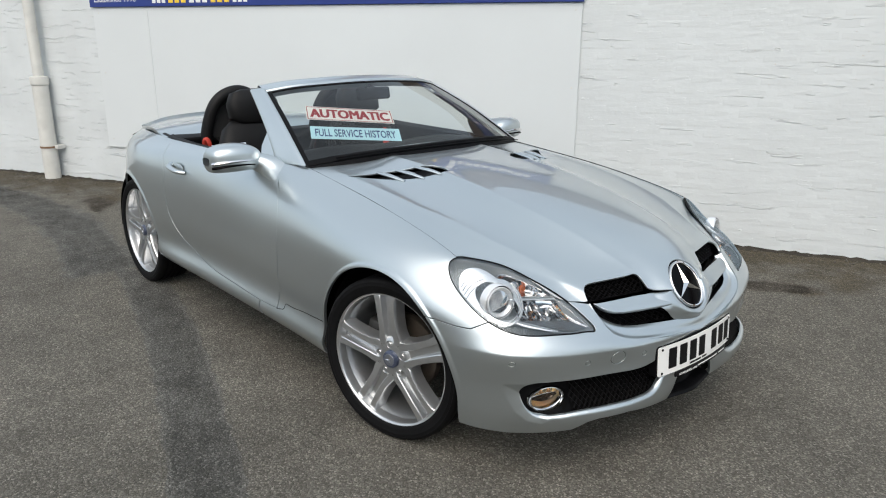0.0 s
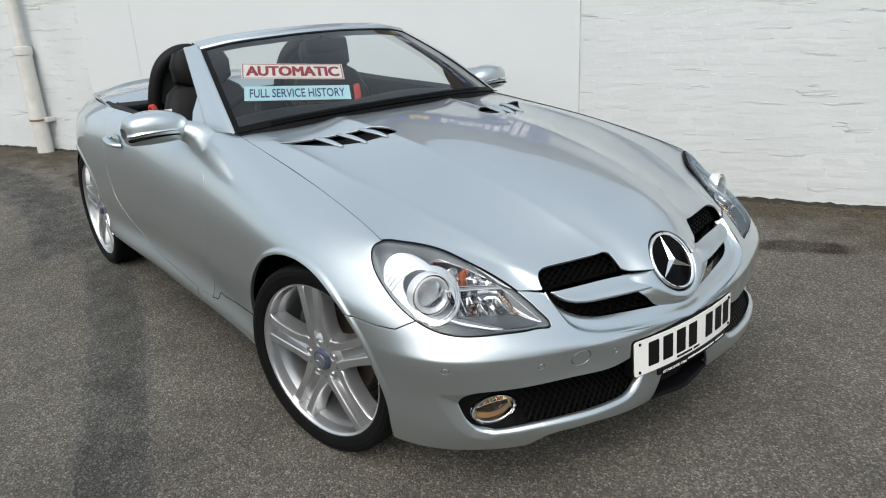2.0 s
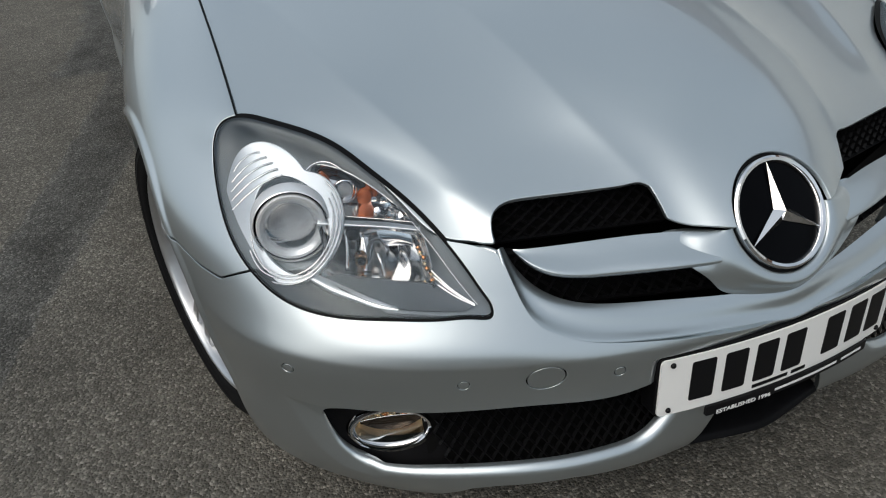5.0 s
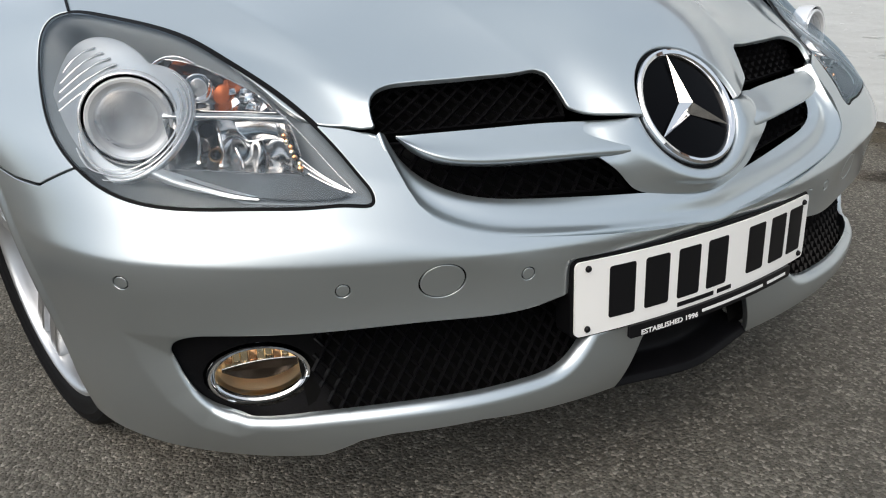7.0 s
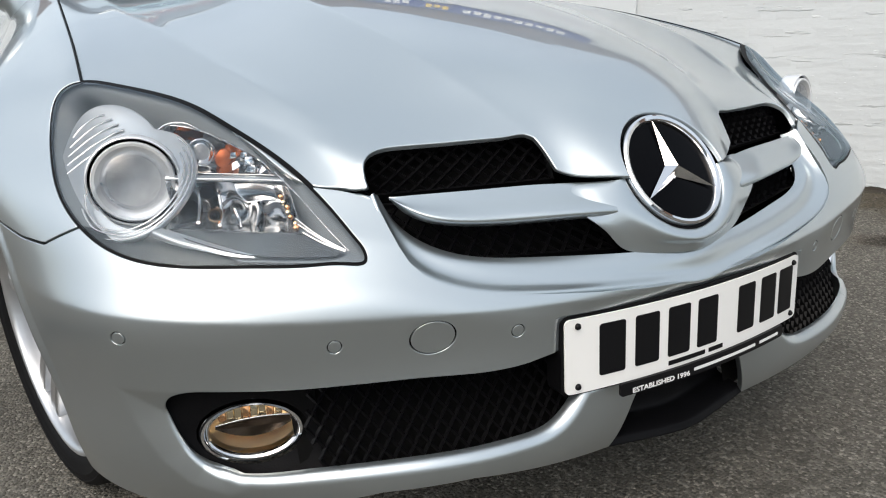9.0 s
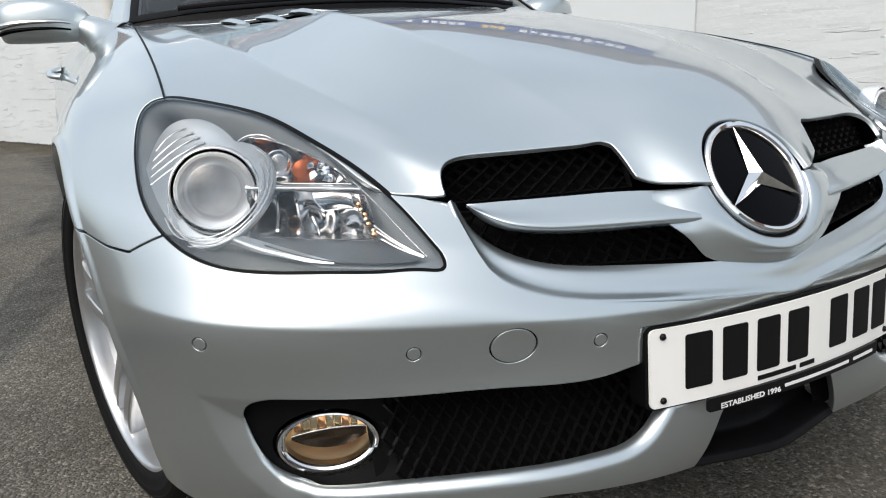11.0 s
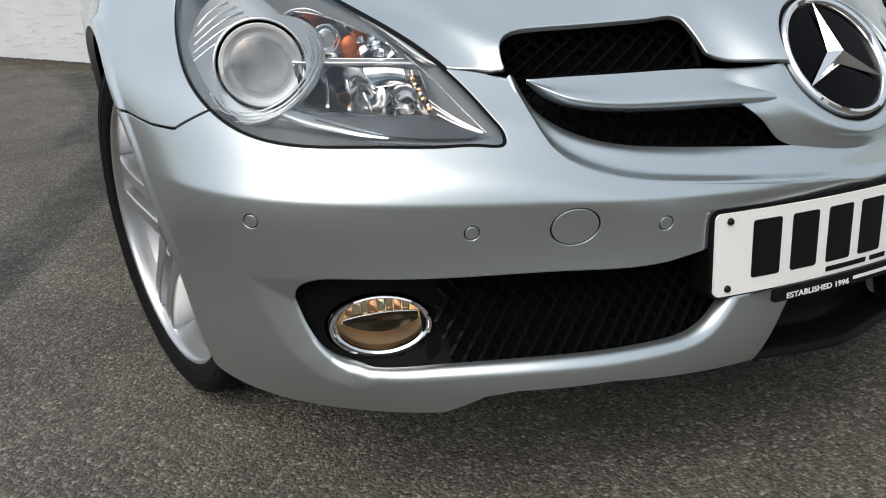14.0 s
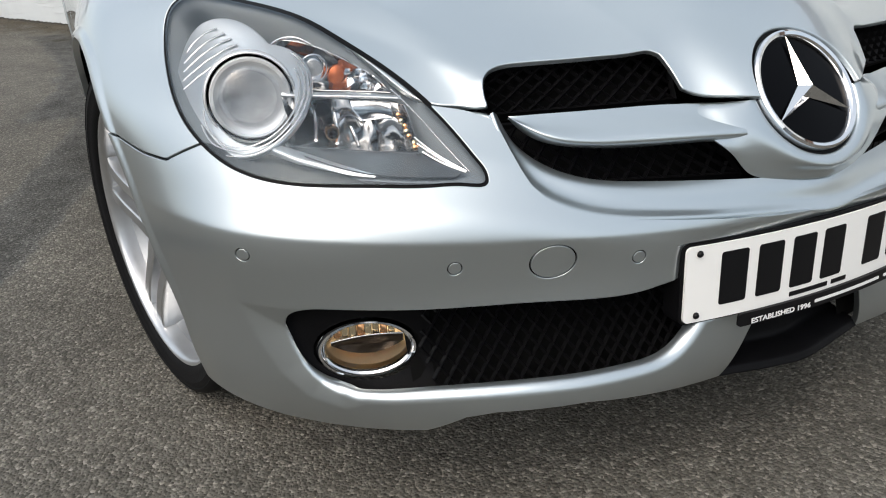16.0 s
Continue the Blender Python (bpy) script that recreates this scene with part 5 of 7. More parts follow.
    line("inner_trim", [(-0.150, 0.392, 0.008), (-0.115, 0.362, 0.006), (-0.075, 0.322, 0.005), (-0.042, 0.290, 0.0045)], 0.0009, BRIGHTSATIN, 24)


headlamp(-1)
headlamp(1)

# ---------------------------------------------------------------- fog lamps
WARM = material("warm_reflector", (0.92, 0.76, 0.52), 0.30, 0.80)
def foglamp(sy):
    S = Matrix.Diagonal((1, -sy, 1, 1))
    fog = tagged(new("fog_lamp"), "oval fog lamp in a chrome ring")
    fog.parent = car
    M = S @ axes((0.592, -0.624, 0.3165), (0.93, -0.34, 0.10), (0, 1, 0)) @ Matrix.Rotation(radians(-2), 4, "Z")
    E = M @ Matrix.Diagonal((0.068, 0.0425, 1, 1))
    lathe("chrome_ring", [(0.800, -0.018), (0.806, -0.004), (0.840, 0.0045), (0.895, 0.0085), (0.945, 0.0080), (0.980, 0.004), (1.0, -0.003), (1.0, -0.02)], 72, CHROME, fog, E)
    lathe("bowl", [(0.85, -0.008), (0.82, -0.018), (0.70, -0.034), (0.45, -0.046), (0.0, -0.050)], 56, WARM, fog, E)
    # fluted upper half of the reflector
    for k in range(8):
        x = -0.040 + 0.0105 * k
        h = 0.029 * math.sqrt(max(0.08, 1 - (x / 0.056) ** 2))
        rounded_box("flute", (0.0100, h * 0.95, 0.007), 0.0026, GOLD if k % 3 else COPPER, fog, M @ Matrix.Translation((x, 0.008 + h * 0.44, -0.022 - 0.003 * (k % 2))) @ Matrix.Rotation(radians(-14 + 6 * (k % 3)), 4, "X"), segments=2)
    # dark visor over the bulb: a bowed blade with a bright lower lip
    bm = bmesh.new()
    rows_ = []
    for i in range(21):
        a = -1 + i / 10
        x, sag = 0.049 * a, 0.0120 * (a * a)
        rows_.append([bm.verts.new((x, 0.0095 + 0.003 * a - 0.004 * a * a, -0.020)), bm.verts.new((x, 0.002 - 0.002 * a * a, -0.0075 - sag * 0.5)), bm.verts.new((x, -0.0135 + sag, -0.011 - sag * 0.5)), bm.verts.new((x, -0.0125 + sag, -0.030))])
    for p_, q_ in zip(rows_, rows_[1:]):
        for k in range(3):
            bm.faces.new((p_[k], q_[k], q_[k + 1], p_[k + 1]))
    bmesh.ops.transform(bm, matrix=M, verts=bm.verts)
    part("bulb_shield", bm, material("smoked_shield", (0.05, 0.034, 0.022), 0.25, 0.8), fog)
    sweep("shield_edge", [M @ Vector((0.049 * a, 0.0100 + 0.003 * a - 0.004 * a * a, -0.0165)) for a in np.linspace(-1, 1, 20)], 0.0014, CHROME, fog, 8)
    cover = lathe("cover", [(0.0, 0.004), (0.5, 0.0035), (0.82, 0.001)], 56, FOGGLASS, fog, E)
    cover.visible_shadow = False
    g = loft([[(0.562, 0.730, z), (0.588 + 0.5 * dx, 0.690, z), (0.615 + dx, 0.625, z), (0.652 + dx, 0.548, z)] for z, dx in ((0.250, 0.026), (0.280, 0.008), (0.36, 0.0), (0.415, 0.002))], 24, 14)
    g = g * np.array([1, sy, 1]) - np.array([0.024, 0, 0])
    s = Sheet.grid(g, sy > 0)
    Mi = np.array(E.inverted())
    s = s.outside(lambda p: (np.hypot(*((p @ Mi[:3, :3].T + Mi[:3, 3]).T[:2])) - 1.06) * 0.05)
    s.panel("fog_panel", BLACK, fog, "", 0.0)
    lathe("ring_socket", [(1.0, -0.012), (1.12, -0.014), (1.2, -0.03)], 56, BLACK, fog, E)
foglamp(-1)
foglamp(1)

# ---------------------------------------------------------------- bonnet vents
def vents(sy):
    vent = tagged(new("bonnet_vent"), "black louvred vent with silver fins")
    vent.parent = car
    P = HOOD_GRID.reshape(-1, 3)
    def hz(x, y):
        i = int(np.argmin((P[:, 0] - x) ** 2 + (np.abs(P[:, 1]) - y) ** 2))
        return P[i][2]
    out = VENT
    floor = [(x, sy * y, hz(x, y) - 0.020) for x, y in out]
    c = np.mean(np.array(floor), 0)
    f = [(i, (i + 1) % len(floor), len(floor)) for i in range(len(floor))]
    link_mesh("vent_floor", floor + [tuple(c)], f, BLACK, vent, smooth=False)
    for (x0, y0), (x1, y1) in (((-0.515, 0.478), (-0.355, 0.452)), ((-0.480, 0.398), (-0.322, 0.372)), ((-0.448, 0.322), (-0.296, 0.296))):
        pts = []
        for k in range(14):
            u = k / 13
            x, y = x0 + (x1 - x0) * u, y0 + (y1 - y0) * u
            pts.append((x, sy * y, hz(x, y) + 0.0045 - 0.003 * abs(2 * u - 1)))
        r = [0.0035 + 0.0105 * math.sin(math.pi * (0.08 + 0.84 * k / 13)) for k in range(14)]
        sweep("vent_fin", pts, r, PAINT, vent, 10, flat=0.6)
vents(-1)
vents(1)

# ---------------------------------------------------------------- wheels
def spoke_mesh():
    rs = np.array([0.048, 0.066, 0.086, 0.108, 0.140, 0.175, 0.208, 0.236, 0.250])
    w = np.array([0.082, 0.104, 0.100, 0.090, 0.087, 0.089, 0.093, 0.104, 0.124])
    top = np.array([0.060, 0.0615, 0.064, 0.0665, 0.069, 0.0705, 0.0705, 0.0690, 0.064])
    groove = np.array([0.003, 0.008, 0.016, 0.020, 0.023, 0.026, 0.029, 0.031, 0.030])
    us = [-1.0, -0.985, -0.95, -0.90, -0.42, -0.35, -0.30, -0.04, 0.04, 0.30, 0.35, 0.42, 0.90, 0.95, 0.985, 1.0]
    v, f = [], []
    t = np.linspace(0, 1, 26)
    s0 = np.linspace(0, 1, len(rs))
    R, W, T, G = (spline_at(s0, a, t) for a in (rs, w, top, groove))
    n = len(us)
    for r, ww, h, g in zip(R, W, T, G):
        for u in us:
            a = abs(u)
            z = h - (0.052 if a == 1.0 else 0.016 if a > 0.97 else 0.004 if a > 0.93 else 0.0005 if a > 0.8 else 0.0 if a > 0.4 else 0.0022 if a > 0.33 else g)
            v.append((r + (0.004 * (1 - u * u) if r > 0.2 else 0.0), u * (ww + (0.012 if a == 1.0 else 0.0)) / 2, z))
    for i in range(len(t) - 1):
        for k in range(n - 1):
            a = i * n + k
            f.append((a, a + n, a + n + 1, a + 1))
    me = bpy.data.meshes.new("spoke")
    me.from_pydata(v, [], f)
    me.materials.append(WHEELPAINT)
    me.shade_smooth()
    me.set_sharp_from_angle(angle=radians(28))
    return me


WHEELPAINT = material("silver_wheel_paint", (0.56, 0.572, 0.584), 0.31, 0.88, 0.5, 0.05, vary=0.06, vscale=30)
# darker copy of the wheel silver: shade behind the spokes put into the colour
BARREL = material("shaded_wheel_silver", (0.34, 0.352, 0.365), 0.36, 0.8, vary=0.10, vscale=14)
CAPBLUE = material("cap_blue", (0.06, 0.075, 0.125), 0.3, 0.3, 0.6)
CAPGREY = material("cap_grey", (0.20, 0.215, 0.25), 0.32, 0.6, 0.5)
SPOKE = spoke_mesh()


def wheel(x, sy, turn, spin):
    """A wheel with its outer face at |y| = 0.83; z of its own frame points outwards."""
    hub = tagged(new("wheel"), "five twin-spoke silver alloy wheel with a low-profile black tyre")
    hub.parent = car
    M = pose(x, sy * 0.757, 0.316, 0, 0, turn) @ Matrix.Rotation(radians(90 if sy < 0 else -90), 4, "X") @ Matrix.Rotation(radians(spin), 4, "Z")
    hub.matrix_world = M
    prof = [(0.2400, -0.090), (0.250, -0.098), (0.268, -0.106), (0.292, -0.108), (0.307, -0.100), (0.314, -0.086), (0.316, -0.070)]
    for g in (-0.045, -0.015, 0.018, 0.048):
        prof += [(0.316, g - 0.005), (0.3095, g - 0.0035), (0.3095, g + 0.0035), (0.316, g + 0.005)]
    prof += [(0.316, 0.068), (0.3145, 0.080), (0.309, 0.089), (0.301, 0.0935), (0.2995, 0.0925), (0.288, 0.0945), (0.2865, 0.0935), (0.272, 0.0925), (0.261, 0.0885), (0.2555, 0.082)]
    lathe("tyre", prof, 96, RUBBER, hub, None, "", 30)
    lathe("rim", [(0.2440, 0.046), (0.2475, 0.062), (0.2490, 0.0745), (0.2510, 0.0800), (0.2545, 0.0835), (0.2580, 0.0845), (0.2595, 0.081), (0.2595, 0.070)], 96, WHEELPAINT, hub)
    lathe("barrel", [(0.2440, 0.047), (0.236, 0.034), (0.229, 0.012), (0.226, -0.04), (0.222, -0.095), (0.240, -0.10)], 64, BARREL, hub)
    for k in range(5):
        sp = new("spoke", SPOKE)
        sp.parent = hub
        sp.matrix_local = Matrix.Rotation(radians(72 * k), 4, "Z") @ Matrix.Translation((0, 0, 0.004))
    lathe("hub_face", [(0.0, 0.062), (0.0340, 0.0625), (0.0355, 0.0655), (0.041, 0.0662), (0.062, 0.0640), (0.074, 0.0615), (0.083, 0.054), (0.088, 0.010)], 48, WHEELPAINT, hub)
    lathe("centre_cap", [(0.0, 0.080), (0.012, 0.0795), (0.024, 0.078), (0.0325, 0.074), (0.0345, 0.069), (0.0345, 0.056)], 48, CAPBLUE, hub)
    lathe("cap_disc", [(0.0, 0.0806), (0.014, 0.0801), (0.0225, 0.0790), (0.0235, 0.0778)], 48, CAPGREY, hub)
    st = [(0, 0, 0.0832)]
    for k in range(6):
        a = radians(90 + 60 * k)
        r = 0.0175 if k % 2 == 0 else 0.0035
        st.append((r * math.cos(a), r * math.sin(a), 0.0804))
    link_mesh("cap_star", st, [(0, 1 + k, 1 + (k + 1) % 6) for k in range(6)], CHROME, hub, smooth=False)
    for k in range(5):
        a = radians(72 * k)
        m = Matrix.Translation((0.0565 * math.cos(a), 0.0565 * math.sin(a), 0.0630))
        lathe("bolt_well", [(0.0150, 0.0045), (0.0135, 0.003), (0.0128, -0.006), (0.0, -0.006)], 20, BARREL, hub, m)
        lathe("wheel_bolt", [(0.0, 0.004), (0.007, 0.004), (0.0090, 0.002), (0.0094, -0.006)], 6, WHEELPAINT, hub, m)
        a = radians(72 * k + 36)
        lathe("locating_hole", [(0.0042, 0.002), (0.0036, 0.0006), (0.0, 0.0004)], 12, DARK, hub, Matrix.Translation((0.064 * math.cos(a), 0.064 * math.sin(a), 0.0632)))
    lathe("brake_disc", [(0.075, -0.012), (0.080, -0.016), (0.148, -0.016), (0.150, -0.02), (0.150, -0.044), (0.075, -0.044)], 64, DISC, hub)
    lathe("disc_bell", [(0.0, 0.002), (0.068, 0.0), (0.075, -0.010), (0.075, -0.03)], 48, DISC, hub)
    bm = bmesh.new()
    bmesh.ops.create_cube(bm, size=1)
    bmesh.ops.scale(bm, vec=(0.065, 0.17, 0.085), verts=bm.verts)
    bmesh.ops.bevel(bm, geom=bm.edges[:], offset=0.014, segments=3, affect="EDGES", profile=0.5)
    bmesh.ops.transform(bm, matrix=Matrix.Rotation(radians(-spin + (170 if sy < 0 else 10)), 4, "Z") @ Matrix.Translation((0.138, 0, -0.030)), verts=bm.verts)
    part("brake_caliper", bm, material("caliper_grey", (0.03, 0.03, 0.03), 0.5, 0.3), hub)
    return hub


STEER = -13.0
wheel(0.0, -1, STEER * -1, 96)
wheel(0.0, 1, STEER * -1, 40)
wheel(-2.43, -1, 0, 98)
wheel(-2.43, 1, 0, 20)

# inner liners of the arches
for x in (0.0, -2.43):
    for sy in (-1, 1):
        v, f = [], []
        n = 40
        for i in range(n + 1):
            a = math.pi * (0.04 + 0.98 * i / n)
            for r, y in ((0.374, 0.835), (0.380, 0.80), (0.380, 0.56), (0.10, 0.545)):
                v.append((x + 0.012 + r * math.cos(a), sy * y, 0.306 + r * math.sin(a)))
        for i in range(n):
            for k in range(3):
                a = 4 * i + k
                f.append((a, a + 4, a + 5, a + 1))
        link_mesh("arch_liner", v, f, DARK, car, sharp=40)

# ---------------------------------------------------------------- windscreen
W_BASE = [(-0.765, 0.672, 0.914), (-0.724, 0.55, 0.930), (-0.675, 0.36, 0.945), (-0.643, 0.18, 0.953), (-0.632, 0.0, 0.956)]
W_MID = [(-1.05, 0.610, 1.075), (-1.005, 0.49, 1.097), (-0.965, 0.32, 1.113), (-0.94, 0.16, 1.121), (-0.93, 0.0, 1.124)]
W_TOP = [(-1.345, 0.535, 1.208), (-1.300, 0.43, 1.228), (-1.262, 0.28, 1.240), (-1.240, 0.14, 1.247), (-1.232, 0.0, 1.249)]
SCREEN_GRID = loft(half([W_BASE, W_MID, W_TOP]), 60, 40, sym_u=True)


def screen_at(u, v):
    """A point on the right half of the glass: u from pillar (0) to middle (1), v from base to top; u > 1 is the left half."""
    m = 1 if u <= 1 else -1
    uu = u if u <= 1 else 2 - u
    p = SCREEN_GRID[int(round(v * 39)), int(round(uu * 59))]
    return np.array([p[0], m * p[1], p[2]])


screen = tagged(new("windscreen"), "raked glass windscreen in a silver frame with black edges")
screen.parent = car
gs = Sheet.grid(SCREEN_GRID)
glass_sheet = gs.join(gs.mirror())
pane = glass_sheet.panel("pane", SCREEN, screen, "clear tinted glass", 0.0)
pane.visible_shadow = False


def frame_strip(name, a, b, lift, mat, parent, thick=0.012):
    """A band between two curves, lifted by lift, with its edges turned in."""
    a, b = np.array(a), np.array(b)
    n = len(a)
    t = np.gradient(a, axis=0)
    nrm = np.cross(t, b - a)
    nrm /= np.linalg.norm(nrm, axis=1, keepdims=True)
    nrm *= np.where(nrm[:, [2]] < 0, -1, 1)
    rows = [a - nrm * thick, a + nrm * lift * 0.6, a * 0.7 + b * 0.3 + nrm * lift, a * 0.3 + b * 0.7 + nrm * lift, b + nrm * lift * 0.6, b - nrm * thick]
    s = Sheet.grid(spline_at(np.arange(6), np.array(rows), np.linspace(0, 5, 22)))
    v = s.p
    ob = link_mesh(name, v, s.f, mat, parent, sharp=60)
    return ob


pil = SCREEN_GRID[:, 0]
for sy in (1, -1):
    m = np.array([1, sy, 1])
    ins = SCREEN_GRID[:, 2] * m
    out = (pil + np.array([-0.235, -0.026, -0.012]) + np.linspace(0, 1, 40)[:, None] ** 0.45 * np.array([0.160, -0.014, -0.002])) * m
    frame_strip("pillar", pil * m, out, 0.012, PAINT, screen, 0.03)
    sweep("pillar_seam", spline([tuple(q) for q in (out[0] + np.array([0.0, 0, 0.000]), (out[0] + pil[0] * m) / 2 + np.array([0.012, 0, 0.006]), pil[0] * m + np.array([0.02, 0, 0.004]))], 16), 0.0022, SEAL, screen, 6)
    frame_strip("edge_band", pil * m, ins, 0.0035, SEAL, screen, 0.002)
top = np.concatenate([SCREEN_GRID[-1], (SCREEN_GRID[-1] * np.array([1, -1, 1]))[::-1][1:]])
lip = np.concatenate([SCREEN_GRID[-3], (SCREEN_GRID[-3] * np.array([1, -1, 1]))[::-1][1:]])
back = top + np.array([-0.075, 0, 0.004])
frame_strip("header", lip, back, 0.012, PAINT, screen, 0.03)
low = np.concatenate([SCREEN_GRID[-4], (SCREEN_GRID[-4] * np.array([1, -1, 1]))[::-1][1:]])
frame_strip("top_band", lip, low, 0.003, SEAL, screen, 0.002)
base = np.concatenate([SCREEN_GRID[0], (SCREEN_GRID[0] * np.array([1, -1, 1]))[::-1][1:]])
lowb = np.concatenate([SCREEN_GRID[2], (SCREEN_GRID[2] * np.array([1, -1, 1]))[::-1][1:]])
frame_strip("base_band", lowb, base, 0.003, SEAL, screen, 0.002)
# scuttle between bonnet and glass
scut = base + np.array([-0.012, 0, -0.001])
fro = np.stack([np.full(len(base), -0.78), base[:, 1] * 1.02, np.interp(np.abs(base[:, 1]), [0, 0.4, 0.68], [0.940, 0.925, 0.905])], 1)
fro[:, 0] = np.maximum(fro[:, 0], base[:, 0] - 0.01)
s = Sheet.grid(np.array([scut + np.array([0.0, 0, -0.05]), scut, base + np.array([0.010, 0, -0.004]), base + np.array([0.03, 0, -0.04])]))
link_mesh("scuttle", s.p, s.f, BLACK, screen, sharp=50)
for y0, y1 in ((-0.10, 0.50), (-0.55, -0.02)):
    pts = [(screen_at(1 + y / 0.70, 0.03)[0] + 0.022, y, screen_at(1 + y / 0.70, 0.03)[2] + 0.008) for y in np.linspace(y0, y1, 16)]
    sweep("wiper", pts, 0.007, BLACK, screen, 8)

# paper signs inside the glass
PAPERWHITE = material("white_paper", (0.80, 0.78, 0.76), 0.55, vary=0.03)
PAPERBLUE = material("pale_blue_paper", (0.50, 0.72, 0.80), 0.55, vary=0.03)
REDINK = material("red_ink", (0.30, 0.006, 0.016), 0.5)
NAVYINK = material("navy_ink", (0.012, 0.03, 0.14), 0.5)


def sign(name, label, corners, paper, ink, text, border):
    """A strip of paper stuck inside the windscreen; corners: lower left, lower right, upper right, upper left."""
    a, b, c, d = (Vector(q) for q in corners)
    x, y = (b - a + c - d) / 2, (d - a + c - b) / 2
    n = x.cross(y).normalized()
    o = (a + b + c + d) / 4 - x / 2 - y / 2 - n * 0.004
    w, height = x.length, y.length
    x, y = x.normalized(), y.normalized()
    M = Matrix(((x.x, y.x, n.x, o.x), (x.y, y.y, n.y, o.y), (x.z, y.z, n.z, o.z), (0, 0, 0, 1)))
    ob = tagged(new(name), label, "sign")
    prism("paper", [(0, 0), (w, 0), (w, height), (0, height)], 0.0006, paper, ob, M)
    if border:
        t = 0.004
        for k, (x0, y0, x1, y1) in enumerate(((0.004, 0.004, w - 0.004, 0.004 + t), (0.004, height - 0.004 - t, w - 0.004, height - 0.004), (0.004, 0.004, 0.004 + t, height - 0.004), (w - 0.004 - t, 0.004, w - 0.004, height - 0.004))):
            prism("border", [(x0, y0), (x1, y0), (x1, y1), (x0, y1)], 0.0009 + 0.0001 * (k > 1), ink, ob, M)
    size = height * (0.78 if border else 0.74)
    t = lettering("lettering", text, size, Matrix.Identity(4), ink, ob, 1.0, 0.0 if border else 0.0009)
    xs = [v.co.x for v in t.data.vertices]
    ys = [v.co.y for v in t.data.vertices]
    k = (w * 0.90) / (max(xs) - min(xs))
    ky = height * 0.60 / (max(ys) - min(ys))
    if border:
        # heavier strokes: the same letters again, shifted by a stroke's half width
        flat = t.data.copy()
        for i, (dx, dy) in enumerate(((-1, 0.6), (1, 0.6), (1, -0.6), (-1, -0.6))):
            m = flat.copy()
            m.transform(Matrix.Translation((0.0044 * dx, 0.0034 * dy, 0.00012 * (i + 1))))
            bm = bmesh.new()
            bm.from_mesh(t.data)
            bm.from_mesh(m)
            bm.to_mesh(t.data)
            bm.free()
            bpy.data.meshes.remove(m)
        bpy.data.meshes.remove(flat)
    t.data.transform(M @ Matrix.Translation((w * 0.05, height * 0.20, 0.0013)) @ Matrix.Diagonal((k, ky, 1, 1)) @ Matrix.Translation((-min(xs), -min(ys), 0)))
    return ob


sign("windscreen_sign", "white paper sign with red border and lettering inside the windscreen", ((-1.000, -0.511, 1.0885), (-0.821, -0.138, 1.0625), (-0.906, -0.0885, 1.110), (-1.102, -0.4635, 1.1455)), PAPERWHITE, REDINK, "AUTOMATIC", True)
sign("windscreen_sign", "pale blue paper strip with navy capital letters inside the windscreen", ((-0.8875, -0.561, 1.0165), (-0.7035, -0.1875, 0.9935), (-0.776, -0.141, 1.0385), (-0.961, -0.528, 1.0645)), PAPERBLUE, NAVYINK, "FULL SERVICE HISTORY", False)

# ---------------------------------------------------------------- cockpit
def pad(name, sections, mat, parent, label="", seg=20, power=3.2):
    """A soft form lofted through (x, y, z, half width across y, half depth, tilt) sections."""
    v, f = [], []
    for x, y, z, a, b, tilt in sections:
        ct, st = math.cos(radians(tilt)), math.sin(radians(tilt))
        for k in range(seg):
            t = 2 * math.pi * k / seg
            c, s_ = math.cos(t), math.sin(t)
            cy = a * math.copysign(abs(c) ** (2 / power), c)
            cx = b * math.copysign(abs(s_) ** (2 / power), s_)
            v.append((x + cx * ct, y + cy, z + cx * st))
    n = len(sections)
    for i in range(n - 1):
        for k in range(seg):
            l = (k + 1) % seg
            f.append((i * seg + k, i * seg + l, (i + 1) * seg + l, (i + 1) * seg + k))
    f.append(tuple(range(seg - 1, -1, -1)))
    f.append(tuple((n - 1) * seg + k for k in range(seg)))
    ob = link_mesh(name, v, f, mat, parent, sharp=50)
    if label:
        tagged(ob, label)
    return ob


